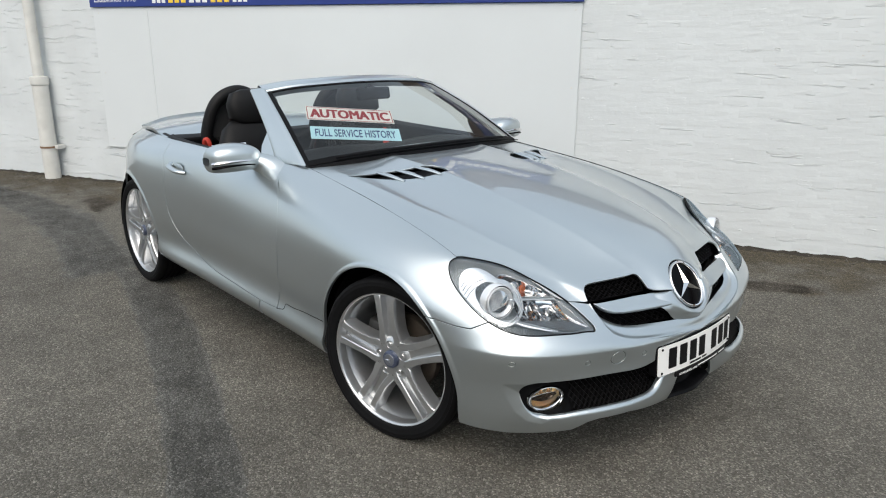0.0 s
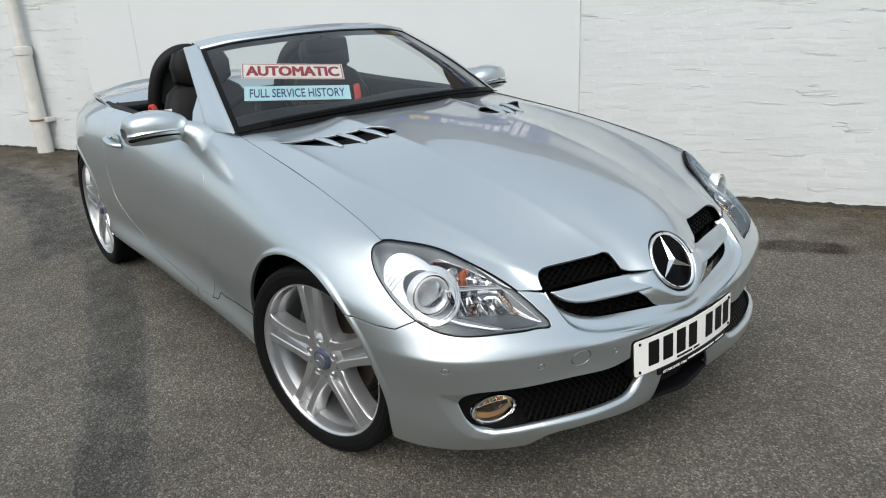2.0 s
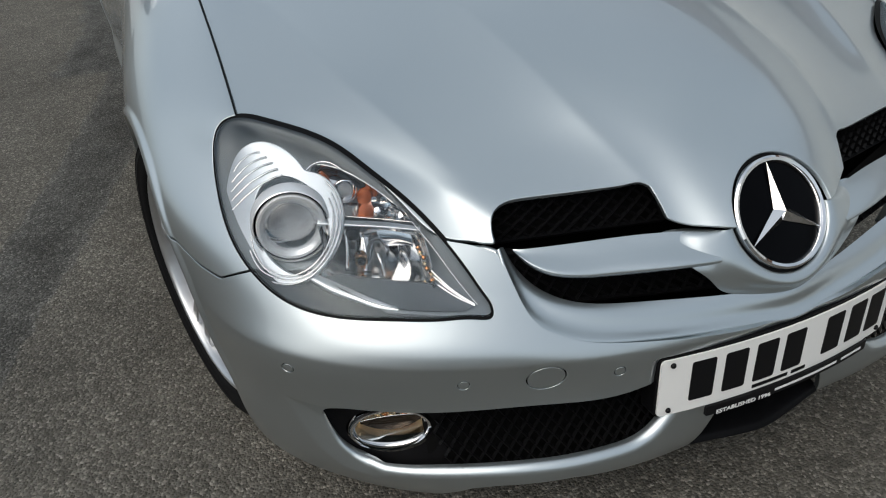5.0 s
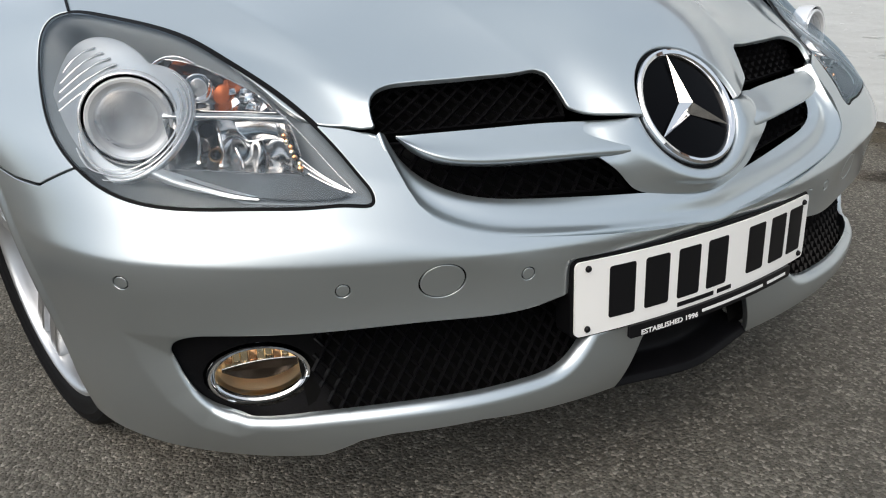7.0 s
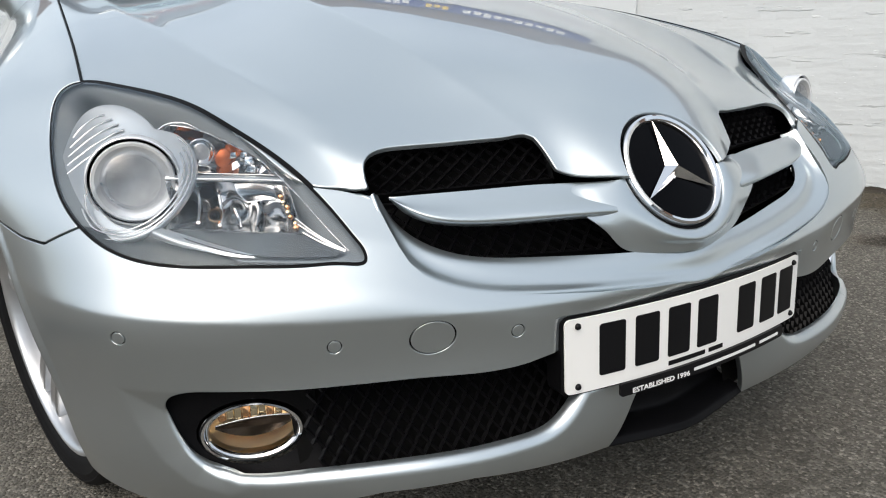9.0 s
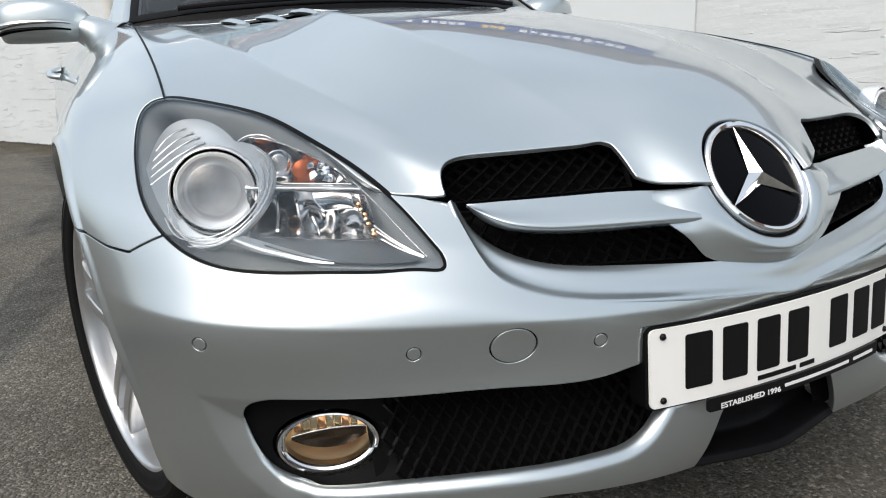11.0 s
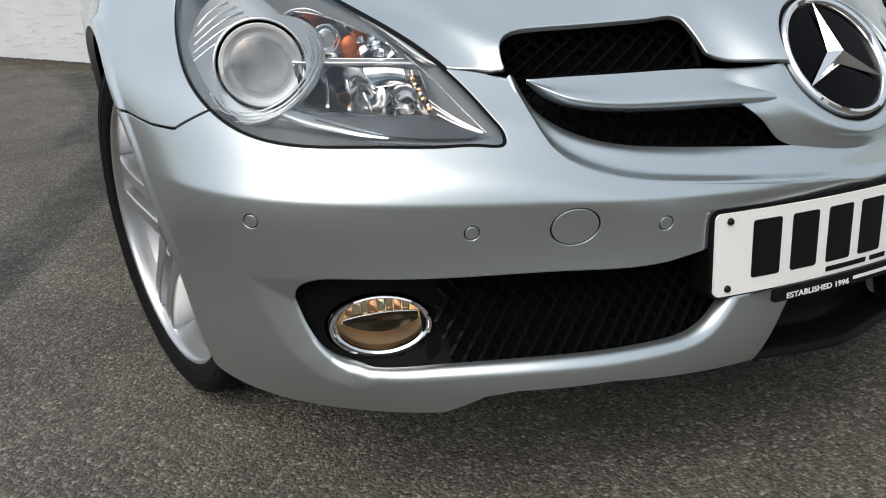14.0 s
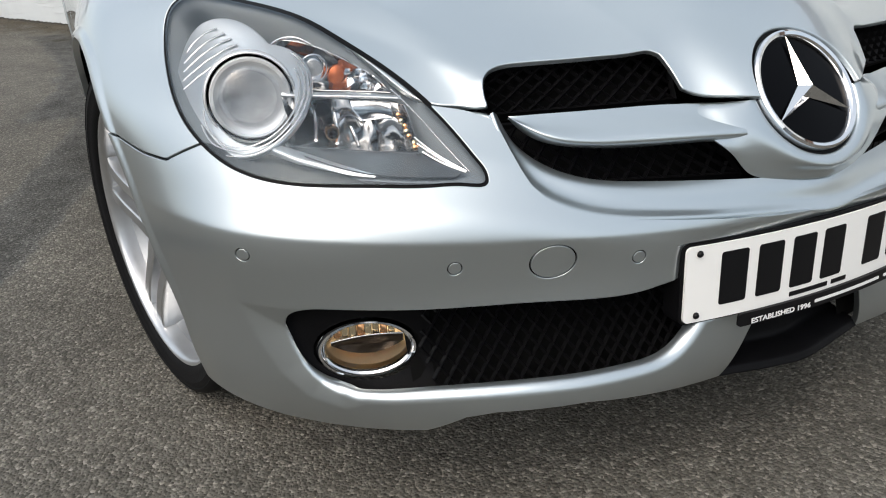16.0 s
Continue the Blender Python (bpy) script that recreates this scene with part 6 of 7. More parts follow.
def seat(y):
    ob = tagged(new("seat"), "black leather bucket seat with a red belt")
    ob.parent = car
    pad("cushion", [(-1.45, y, 0.42, 0.20, 0.24, 0), (-1.45, y, 0.50, 0.25, 0.27, 0), (-1.45, y, 0.56, 0.23, 0.25, 0)], LEATHER, ob)
    pad("backrest", [(-1.68, y, 0.50, 0.22, 0.07, 20), (-1.74, y, 0.70, 0.25, 0.075, 20), (-1.79, y, 0.86, 0.24, 0.07, 20), (-1.825, y, 0.965, 0.19, 0.06, 20), (-1.84, y, 1.00, 0.14, 0.04, 20)], LEATHER, ob)
    pad("headrest", [(-1.805, y, 0.990, 0.10, 0.04, 15), (-1.815, y, 1.02, 0.145, 0.058, 15), (-1.83, y, 1.10, 0.150, 0.060, 15), (-1.84, y, 1.155, 0.125, 0.050, 15), (-1.845, y, 1.172, 0.07, 0.028, 15)], LEATHER, ob)
    sgn = -1 if y < 0 else 1
    short = [(-1.98, y + sgn * 0.235, 0.84), (-1.97, y + sgn * 0.235, 0.88), (-1.955, y + sgn * 0.230, 0.905), (-1.945, y + sgn * 0.225, 0.895), (-1.94, y + sgn * 0.220, 0.84)]
    belt = short if y < 0 else [(-1.99, y + sgn * 0.24, 0.85), (-1.93, y + sgn * 0.23, 0.915), (-1.80, y + sgn * 0.17, 0.93), (-1.62, y + sgn * 0.06, 0.77), (-1.52, y - sgn * 0.16, 0.60)]
    sweep("belt", spline(belt, 30), 0.014 if y < 0 else 0.020, REDBELT, ob, 8, flat=0.2, up=(0.6, 0, 0.8))
    return ob


seat(-0.36)
seat(0.36)
for y in (-0.36, 0.36):
    hoop = [(-2.06, y - 0.19, 0.86), (-2.04, y - 0.165, 1.00), (-2.02, y - 0.115, 1.105), (-2.01, y - 0.045, 1.148), (-2.01, y + 0.045, 1.148), (-2.02, y + 0.115, 1.105), (-2.04, y + 0.165, 1.00), (-2.06, y + 0.19, 0.86)]
    h = sweep("roll_hoop", spline(hoop, 50), 0.034, LEATHER, car, 14, up=(1, 0, 0), label="padded black roll hoop")
    v = [(-2.05, y + 0.17 * math.cos(a), 0.98 + 0.15 * math.sin(a)) for a in np.linspace(0, 2 * math.pi, 30, endpoint=False)]
    link_mesh("hoop_net", v + [(-2.05, y, 0.98)], [(i, (i + 1) % 30, 30) for i in range(30)], material("dark_net", (0.02, 0.02, 0.02), 0.8), h, smooth=False)
dash = [[(-0.765, 0.665, 0.905), (-0.695, 0.40, 0.945), (-0.655, 0.0, 0.965)], [(-0.95, 0.67, 0.905), (-0.95, 0.40, 0.925), (-0.95, 0.0, 0.925)], [(-1.12, 0.67, 0.885), (-1.14, 0.40, 0.915), (-1.13, 0.0, 0.905)], [(-1.18, 0.66, 0.80), (-1.20, 0.40, 0.80), (-1.20, 0.0, 0.80)], [(-1.14, 0.65, 0.45), (-1.14, 0.40, 0.45), (-1.14, 0.0, 0.45)]]
s = Sheet.grid(loft(half(dash), 40, 40, sym_u=True))
d = s.join(s.mirror())
link_mesh("dashboard", d.p, d.f, LEATHER, car)
sw = axes((-1.26, -0.36, 0.845), (-0.88, 0, 0.47), (0, 1, 0))
wheel_ob = tagged(new("steering_wheel"), "black leather steering wheel")
wheel_ob.parent = car
sweep("wheel_rim", [sw @ Vector((0.185 * math.cos(a), 0.185 * math.sin(a), 0)) for a in np.linspace(0, 2 * math.pi, 48, endpoint=False)], 0.016, LEATHER, wheel_ob, 10, closed=True, up=(0.3, 0.2, 0.9))
lathe("airbag_boss", [(0.0, 0.03), (0.05, 0.028), (0.075, 0.012), (0.08, -0.02)], 28, LEATHER, wheel_ob, sw)
for a in (0, 180, 270):
    sweep("wheel_spoke", [sw @ Vector((r * math.cos(radians(a)), r * math.sin(radians(a)), 0)) for r in (0.06, 0.12, 0.18)], 0.014, SATIN, wheel_ob, 8)
rounded_box("inner_mirror", (0.03, 0.22, 0.065), 0.014, BLACK, car, pose(-1.17, 0.0, 1.175, 0, -10, 4))
rounded_box("mirror_stalk", (0.10, 0.03, 0.03), 0.008, BLACK, car, pose(-1.215, 0.0, 1.21, 0, 20, 0))
# tub: floor, inner door skins, bulkhead
rounded_box("cabin_floor", (1.30, 1.40, 0.05), 0.01, LEATHER, car, pose(-1.55, 0, 0.32))
rounded_box("bulkhead", (0.05, 1.42, 0.55), 0.01, LEATHER, car, pose(-2.14, 0, 0.62))
for sy in (-1, 1):
    a = [(-0.86, sy * 0.685, 0.895), (-1.2, sy * 0.722, 0.900), (-1.6, sy * 0.738, 0.902), (-2.05, sy * 0.742, 0.912), (-2.16, sy * 0.735, 0.918)]
    a = spline(a, 40)
    rows = [a + np.array([0, 0.022 * sy, 0.006]), a + np.array([0, 0, 0.010]), a + np.array([0, -0.03 * sy, -0.004]), a + np.array([0, -0.05 * sy, -0.06]), a + np.array([0, -0.06 * sy, -0.5])]
    s = Sheet.grid(spline_at(np.arange(5), np.array(rows), np.linspace(0, 4, 24)))
    link_mesh("door_trim", s.p, s.f, LEATHER, car, sharp=60)
# rear shelf and boot lid
rounded_box("rear_shelf", (0.24, 1.40, 0.04), 0.012, BLACK, car, pose(-2.17, 0, 0.885))
BF = [(-2.20, 0.735, 0.880), (-2.165, 0.50, 0.885), (-2.15, 0.25, 0.888), (-2.15, 0.0, 0.889)]
B0 = [(-2.27, 0.742, 0.908), (-2.24, 0.50, 0.928), (-2.23, 0.25, 0.936), (-2.23, 0.0, 0.938)]
B1 = [(-2.60, 0.712, 0.905), (-2.60, 0.50, 0.932), (-2.60, 0.25, 0.942), (-2.60, 0.0, 0.945)]
B2 = [(-2.80, 0.655, 0.896), (-2.88, 0.48, 0.922), (-2.91, 0.25, 0.934), (-2.92, 0.0, 0.938)]
B3 = [(-2.97, 0.540, 0.893), (-3.02, 0.42, 0.912), (-3.07, 0.22, 0.922), (-3.08, 0.0, 0.926)]
s = Sheet.grid(loft(half(tail([BF, B0, B1, B2, B3])), 60, 40, sym_u=True), True)
d = s.join(s.mirror())
d.panel("boot_lid", PAINT, car, "", 0.02)
sp = tail([[(-2.985, -0.46, 0.896), (-3.035, -0.36, 0.905), (-3.065, -0.20, 0.914), (-3.075, 0.0, 0.918), (-3.065, 0.20, 0.914), (-3.035, 0.36, 0.905), (-2.985, 0.46, 0.896)]])[0]
sweep("boot_spoiler", spline(sp, 50), 0.016, PAINT, car, 14, flat=0.40)
belt = np.array(tail([S_BELT, S_SHOULDER]))
for sy in (-1, 1):
    m = np.array([1, sy, 1])
    sweep("boot_seam", spline([(belt[0][5] + np.array([0.02, -0.012, 0.006])) * m, (0.6 * belt[0][6] + 0.4 * belt[1][6] + np.array([0, 0, 0.001])) * m, (0.25 * belt[0][6] + 0.75 * belt[1][6] + np.array([-0.03, 0, -0.002])) * m], 12), 0.0022, SEAL, car, 6)

# ---------------------------------------------------------------- door mirrors, handles, tail lamps
def door_mirror(sy):
    ob = tagged(new("door_mirror"), "silver door mirror with a slim indicator strip")
    ob.parent = car
    ys = np.array([0.750, 0.768, 0.802, 0.848, 0.905, 0.955, 0.982, 0.990])
    hz = np.array([0.026, 0.044, 0.056, 0.062, 0.063, 0.058, 0.046, 0.018])
    cz = np.array([0.922, 0.928, 0.936, 0.941, 0.941, 0.937, 0.931, 0.928])
    fx = np.array([0.020, 0.045, 0.068, 0.080, 0.080, 0.068, 0.048, 0.018])
    t = np.linspace(0, 1, 30)
    s0 = np.linspace(0, 1, 8)
    Y, H, C, F = (spline_at(s0, a, t) for a in (ys, hz, cz, fx))
    rows = []
    seg = 40
    for y, h, c, fr in zip(Y, H, C, F):
        row = []
        for k in range(seg + 1):
            a = 2 * math.pi * k / seg
            x = -1.045 - 0.10 * (y - 0.85) + (fr * max(0, math.cos(a)) ** 0.8 if math.cos(a) > 0 else -0.050 * abs(math.cos(a)) ** 0.5)
            z = c + h * math.copysign(abs(math.sin(a)) ** 0.62, math.sin(a))
            row.append((x, sy * y, z))
        rows.append(row)
    g = np.array(rows)
    s = Sheet.grid(g, sy < 0)
    link_mesh("shell", s.p, s.f, PAINT, ob, sharp=60)
    strip = [(-1.045 - 0.10 * (y - 0.85) + fr * 0.97, sy * y, c - 0.016) for y, fr, c in zip(Y, F, C) if 0.800 < y < 0.986]
    sweep("indicator_strip", [(x + 0.001, y, z + 0.009) for x, y, z in strip], np.interp([q[1] * sy for q in strip], [0.80, 0.98], [0.004, 0.0105]), CHROME, ob, 8, flat=0.8)
    sweep("dark_line", [(x + 0.001, y, z - 0.009) for x, y, z in strip], np.interp([q[1] * sy for q in strip], [0.80, 0.98], [0.003, 0.0085]), GLOSSBLACK, ob, 8, flat=0.8)
    arm = [[(-1.085, 0.795, 0.950), (-1.05, 0.748, 0.944), (-1.02, 0.715, 0.936), (-0.99, 0.690, 0.925)],
           [(-1.040, 0.795, 0.958), (-1.005, 0.748, 0.950), (-0.970, 0.715, 0.938), (-0.93, 0.692, 0.922)],
           [(-0.995, 0.795, 0.940), (-0.965, 0.756, 0.930), (-0.930, 0.729, 0.914), (-0.885, 0.708, 0.900)],
           [(-0.990, 0.797, 0.905), (-0.955, 0.769, 0.894), (-0.905, 0.752, 0.880), (-0.850, 0.746, 0.866)],
           [(-1.030, 0.800, 0.884), (-0.985, 0.782, 0.868), (-0.930, 0.777, 0.853), (-0.860, 0.775, 0.838)],
           [(-1.070, 0.790, 0.890), (-1.030, 0.765, 0.868), (-0.980, 0.752, 0.848), (-0.920, 0.750, 0.830)]]
    s = Sheet.grid(loft(arm, 24, 30) * np.array([1, sy, 1]), sy > 0)
    link_mesh("arm", s.p, s.f, PAINT, ob, sharp=60)
    sail = [(-0.80, 0.688, 0.902), (-0.95, 0.706, 0.905), (-1.10, 0.712, 0.908), (-1.125, 0.690, 0.965), (-1.115, 0.655, 1.045), (-1.00, 0.664, 0.985), (-0.88, 0.680, 0.925)]
    bm = bmesh.new()
    n = len(sail)
    vs = [bm.verts.new((x, sy * y, z)) for x, y, z in sail] + [bm.verts.new((x, sy * (y - 0.03), z)) for x, y, z in sail]
    bm.faces.new(vs[:n])
    bm.faces.new(vs[n:][::-1])
    for i in range(n):
        bm.faces.new((vs[i], vs[(i + 1) % n], vs[n + (i + 1) % n], vs[n + i]))
    part("mirror_base", bm, PAINT, ob)
    rounded_box("mirror_glass", (0.006, 0.165, 0.105), 0.002, CHROME, ob, pose(-1.098, sy * 0.865, 0.942))
door_mirror(-1)
door_mirror(1)


def side_point(x, z):
    p = SIDE_GRID.reshape(-1, 3)
    i = int(np.argmin((p[:, 0] - x) ** 2 + (p[:, 2] - z) ** 2))
    return p[i]


for sy in (-1, 1):
    p = side_point(-1.74, 0.795)
    base_y = sy * abs(p[1])
    h = spline([(-1.66, base_y, 0.780), (-1.69, base_y + sy * 0.030, 0.786), (-1.74, base_y + sy * 0.038, 0.794), (-1.79, base_y + sy * 0.032, 0.802), (-1.825, base_y, 0.808)], 24)
    hd = sweep("door_handle", h, 0.015, PAINT, car, 12, flat=0.75)
    lathe("handle_cup", [(0.0, -0.006), (0.6, -0.004), (0.95, 0.001), (1.0, 0.0015)], 30, PAINT, hd, axes((-1.74, base_y, 0.792), (0, sy, 0.15), (1, 0, 0)) @ Matrix.Diagonal((0.062, 0.034, 1, 1)))

# ---------------------------------------------------------------- yard
WALL_AT, WALL_TURN = Vector((-0.35, 2.68, 0)), 25.6
WALL_M = Matrix.Translation(WALL_AT) @ Matrix.Rotation(radians(WALL_TURN), 4, "Z")
rng = random.Random(7)


def asphalt():
    m = bpy.data.materials.new("worn_asphalt")
    m.use_nodes = True
    nt = m.node_tree
    b = nt.nodes["Principled BSDF"]
    L = nt.links.new
    co = nt.nodes.new("ShaderNodeTexCoord")

    def noise_(scale, detail, lo, hi, a, c, rough=0.6):
        n = nt.nodes.new("ShaderNodeTexNoise")
        n.inputs["Scale"].default_value, n.inputs["Detail"].default_value, n.inputs["Roughness"].default_value = scale, detail, rough
        L(co.outputs["Object"], n.inputs["Vector"])
        r = nt.nodes.new("ShaderNodeMapRange")
        for i, q in enumerate((lo, hi, a, c)):
            r.inputs[1 + i].default_value = q
        L(n.outputs["Fac"], r.inputs[0])
        return r.outputs[0]

    vor = nt.nodes.new("ShaderNodeTexVoronoi")
    vor.inputs["Scale"].default_value = 170.0
    vor.inputs["Randomness"].default_value = 1.0
    L(co.outputs["Object"], vor.inputs["Vector"])
    sep = nt.nodes.new("ShaderNodeSeparateColor")
    L(vor.outputs["Color"], sep.inputs[0])
    ramp = nt.nodes.new("ShaderNodeValToRGB")
    e = ramp.color_ramp.elements
    e[0].position, e[0].color = 0.0, (0.062, 0.058, 0.049, 1)
    e[1].position, e[1].color = 0.55, (0.106, 0.100, 0.085, 1)
    for pos, col in ((0.80, (0.144, 0.136, 0.117, 1)), (0.93, (0.190, 0.178, 0.153, 1)), (0.985, (0.255, 0.240, 0.210, 1))):
        q = e.new(pos)
        q.color = col
    L(sep.outputs[0], ramp.inputs[0])
    big = noise_(0.9, 6, 0.3, 0.7, 0.80, 1.20)
    mid = noise_(6.0, 5, 0.3, 0.7, 0.86, 1.14)
    mul = nt.nodes.new("ShaderNodeMath")
    mul.operation = "MULTIPLY"
    L(big, mul.inputs[0])
    L(mid, mul.inputs[1])
    sc = nt.nodes.new("ShaderNodeVectorMath")
    sc.operation = "SCALE"
    L(ramp.outputs[0], sc.inputs[0])
    L(mul.outputs[0], sc.inputs["Scale"])
    # soil and moss that thin out away from the wall's foot
    geo = nt.nodes.new("ShaderNodeVectorMath")
    geo.operation = "DOT_PRODUCT"
    geo.inputs[1].default_value = (math.sin(radians(WALL_TURN)), -math.cos(radians(WALL_TURN)), 0)
    L(co.outputs["Object"], geo.inputs[0])
    soil_n = noise_(3.2, 7, 0.25, 0.75, -0.75, 0.75, 0.65)
    off = nt.nodes.new("ShaderNodeMath")
    off.operation = "ADD"
    L(geo.outputs["Value"], off.inputs[0])
    L(soil_n, off.inputs[1])
    near = nt.nodes.new("ShaderNodeMapRange")
    near.interpolation_type = "SMOOTHSTEP"
    foot = WALL_AT.x * math.sin(radians(WALL_TURN)) - WALL_AT.y * math.cos(radians(WALL_TURN))
    for i, q in enumerate((foot + 0.05, foot + 0.95, 1.0, 0.0)):
        near.inputs[1 + i].default_value = q
    L(off.outputs[0], near.inputs[0])
    soil = nt.nodes.new("ShaderNodeMix")
    soil.data_type, soil.blend_type = "RGBA", "MULTIPLY"
    soil.inputs[7].default_value = (0.60, 0.54, 0.43, 1)
    L(near.outputs[0], soil.inputs[0])
    L(sc.outputs[0], soil.inputs[6])
    L(soil.outputs[2], b.inputs["Base Color"])
    b.inputs["Roughness"].default_value = 0.82
    b.inputs["Specular IOR Level"].default_value = 0.2
    n2 = nt.nodes.new("ShaderNodeTexNoise")
    n2.inputs["Scale"].default_value, n2.inputs["Detail"].default_value = 140.0, 6
    L(co.outputs["Object"], n2.inputs["Vector"])
    add = nt.nodes.new("ShaderNodeMath")
    add.operation = "SUBTRACT"
    L(n2.outputs["Fac"], add.inputs[0])
    L(vor.outputs["Distance"], add.inputs[1])
    bp = nt.nodes.new("ShaderNodeBump")
    bp.inputs["Strength"].default_value, bp.inputs["Distance"].default_value = 1.0, 0.0038
    L(add.outputs[0], bp.inputs["Height"])
    L(bp.outputs["Normal"], b.inputs["Normal"])
    return m


ASPHALT = asphalt()
tagged(link_mesh("ground", [(-400, -400, 0), (400, -400, 0), (400, 400, 0), (-400, 400, 0)], [(0, 1, 2, 3)], ASPHALT, smooth=False), "worn grey-brown asphalt yard with fine aggregate", "ground", kind="structure")


def edge_to_middle(ob, u):
    """Writes each vertex's distance from the film's edge into a UV layer."""
    layer = ob.data.uv_layers.new(name="edge")
    for loop in ob.data.loops:
        layer.data[loop.index].uv = (u[loop.vertex_index], 0.5)


def patch(name, label, outline, h, mat, jitter=0.03, n=90):
    """A thin sheet on the ground with an uneven edge that thins out."""
    c = closed_curve(outline, n)
    c = c + np.array([[rng.uniform(-jitter, jitter), rng.uniform(-jitter, jitter)] for _ in range(len(c))])
    mid = c.mean(0)
    v = [(x, y, h) for x, y in c] + [(mid[0], mid[1], h)]
    ob = link_mesh(name, v, [(i, (i + 1) % len(c), len(c)) for i in range(len(c))], mat, smooth=False)
    edge_to_middle(ob, [0.0] * len(c) + [1.0])
    return tagged(ob, label, "stain", kind="structure")


def film_material(name, tint, strength):
    """A thin film: lets the ground through, darkened, with a ragged fade."""
    m = bpy.data.materials.new(name)
    m.use_nodes = True
    nt = m.node_tree
    nt.nodes.remove(nt.nodes["Principled BSDF"])
    out = nt.nodes["Material Output"]
    tr = nt.nodes.new("ShaderNodeBsdfTransparent")
    co = nt.nodes.new("ShaderNodeTexCoord")
    n = nt.nodes.new("ShaderNodeTexNoise")
    n.inputs["Scale"].default_value, n.inputs["Detail"].default_value = 7.0, 8
    nt.links.new(co.outputs["Object"], n.inputs["Vector"])
    r = nt.nodes.new("ShaderNodeMapRange")
    r.inputs[1].default_value, r.inputs[2].default_value, r.inputs[3].default_value, r.inputs[4].default_value = 0.30, 0.62, min(1.0, strength + 0.22), strength
    mx = nt.nodes.new("ShaderNodeVectorMath")
    mx.operation = "SCALE"
    mx.inputs[0].default_value = tint
    nt.links.new(n.outputs["Fac"], r.inputs[0])
    # ragged fade towards the film's edges: u runs from an edge (0) to the middle (1)
    uv = nt.nodes.new("ShaderNodeSeparateXYZ")
    nt.links.new(co.outputs["UV"], uv.inputs[0])
    rag = nt.nodes.new("ShaderNodeMath")
    rag.operation = "ADD"
    rn = nt.nodes.new("ShaderNodeMapRange")
    rn.inputs[1].default_value, rn.inputs[2].default_value, rn.inputs[3].default_value, rn.inputs[4].default_value = 0.25, 0.75, -0.22, 0.22
    nt.links.new(n.outputs["Fac"], rn.inputs[0])
    nt.links.new(uv.outputs["X"], rag.inputs[0])
    nt.links.new(rn.outputs[0], rag.inputs[1])
    fade = nt.nodes.new("ShaderNodeMapRange")
    fade.interpolation_type = "SMOOTHSTEP"
    fade.inputs[1].default_value, fade.inputs[2].default_value = 0.05, 0.36
    nt.links.new(rag.outputs[0], fade.inputs[0])
    lerp = nt.nodes.new("ShaderNodeMix")
    lerp.inputs[2].default_value = 1.0
    nt.links.new(fade.outputs[0], lerp.inputs[0])
    nt.links.new(r.outputs[0], lerp.inputs[3])
    nt.links.new(lerp.outputs[0], mx.inputs["Scale"])
    nt.links.new(mx.outputs[0], tr.inputs["Color"])
    nt.links.new(tr.outputs[0], out.inputs["Surface"])
    return m


DARKFILM = film_material("darkening_film", (0.95, 0.97, 1.0), 0.80)
OIL = film_material("oil_film", (0.95, 0.93, 0.92), 0.66)
def band(name, label, a, b, h, mat, jitter=0.012):
    """A thin film between two edge lines on the ground."""
    a, b = spline(a, 60), spline(b, 60)
    v = []
    for p, q in zip(a, b):
        for k in range(5):
            u = k / 4
            e = jitter if k in (0, 4) else 0
            v.append((p[0] + (q[0] - p[0]) * u + rng.uniform(-e, e), p[1] + (q[1] - p[1]) * u + rng.uniform(-e, e), h))
    f = [(5 * i + k, 5 * i + k + 5, 5 * i + k + 6, 5 * i + k + 1) for i in range(59) for k in range(4)]
    ob = link_mesh(name, v, f, mat, smooth=False)
    ends = [min(1.0, i / 6, (59 - i) / 6) for i in range(60)]
    edge_to_middle(ob, [min(e, (0.0, 0.7, 1.0, 0.7, 0.0)[k]) for e in ends for k in range(5)])
    return tagged(ob, label, "stain", kind="structure")


# two films that darken the asphalt: a diagonal band and a long patch
band("ground_band", "darker diagonal band across the asphalt", [(-2.75, -0.92), (-2.48, -0.98), (-1.21, -1.285), (-0.37, -1.55), (0.35, -1.80)], [(-2.60, -0.70), (-2.26, -0.764), (-1.01, -1.08), (-0.18, -1.35), (0.50, -1.58)], 0.004, DARKFILM)
band("ground_patch", "darker long patch on the asphalt", [(-6.8, -1.25), (-5.6, -1.10), (-4.6, -1.02), (-3.4, -1.10), (-2.75, -1.22)], [(-6.9, -0.95), (-5.8, -0.75), (-4.7, -0.60), (-3.5, -0.66), (-2.70, -0.80)], 0.006, DARKFILM, 0.04)
patch("oil_stain", "small dark oil stain on the asphalt", [(0.02, 1.80), (0.30, 1.92), (0.48, 2.10), (0.34, 2.16), (0.10, 2.02), (-0.02, 1.90)], 0.005, OIL, 0.02, 40)
patch("oil_stain", "small dark oil stain on the asphalt", [(-5.0, -0.22), (-4.6, -0.35), (-4.45, -0.5), (-4.8, -0.5), (-5.15, -0.38)], 0.009, OIL, 0.008, 40)


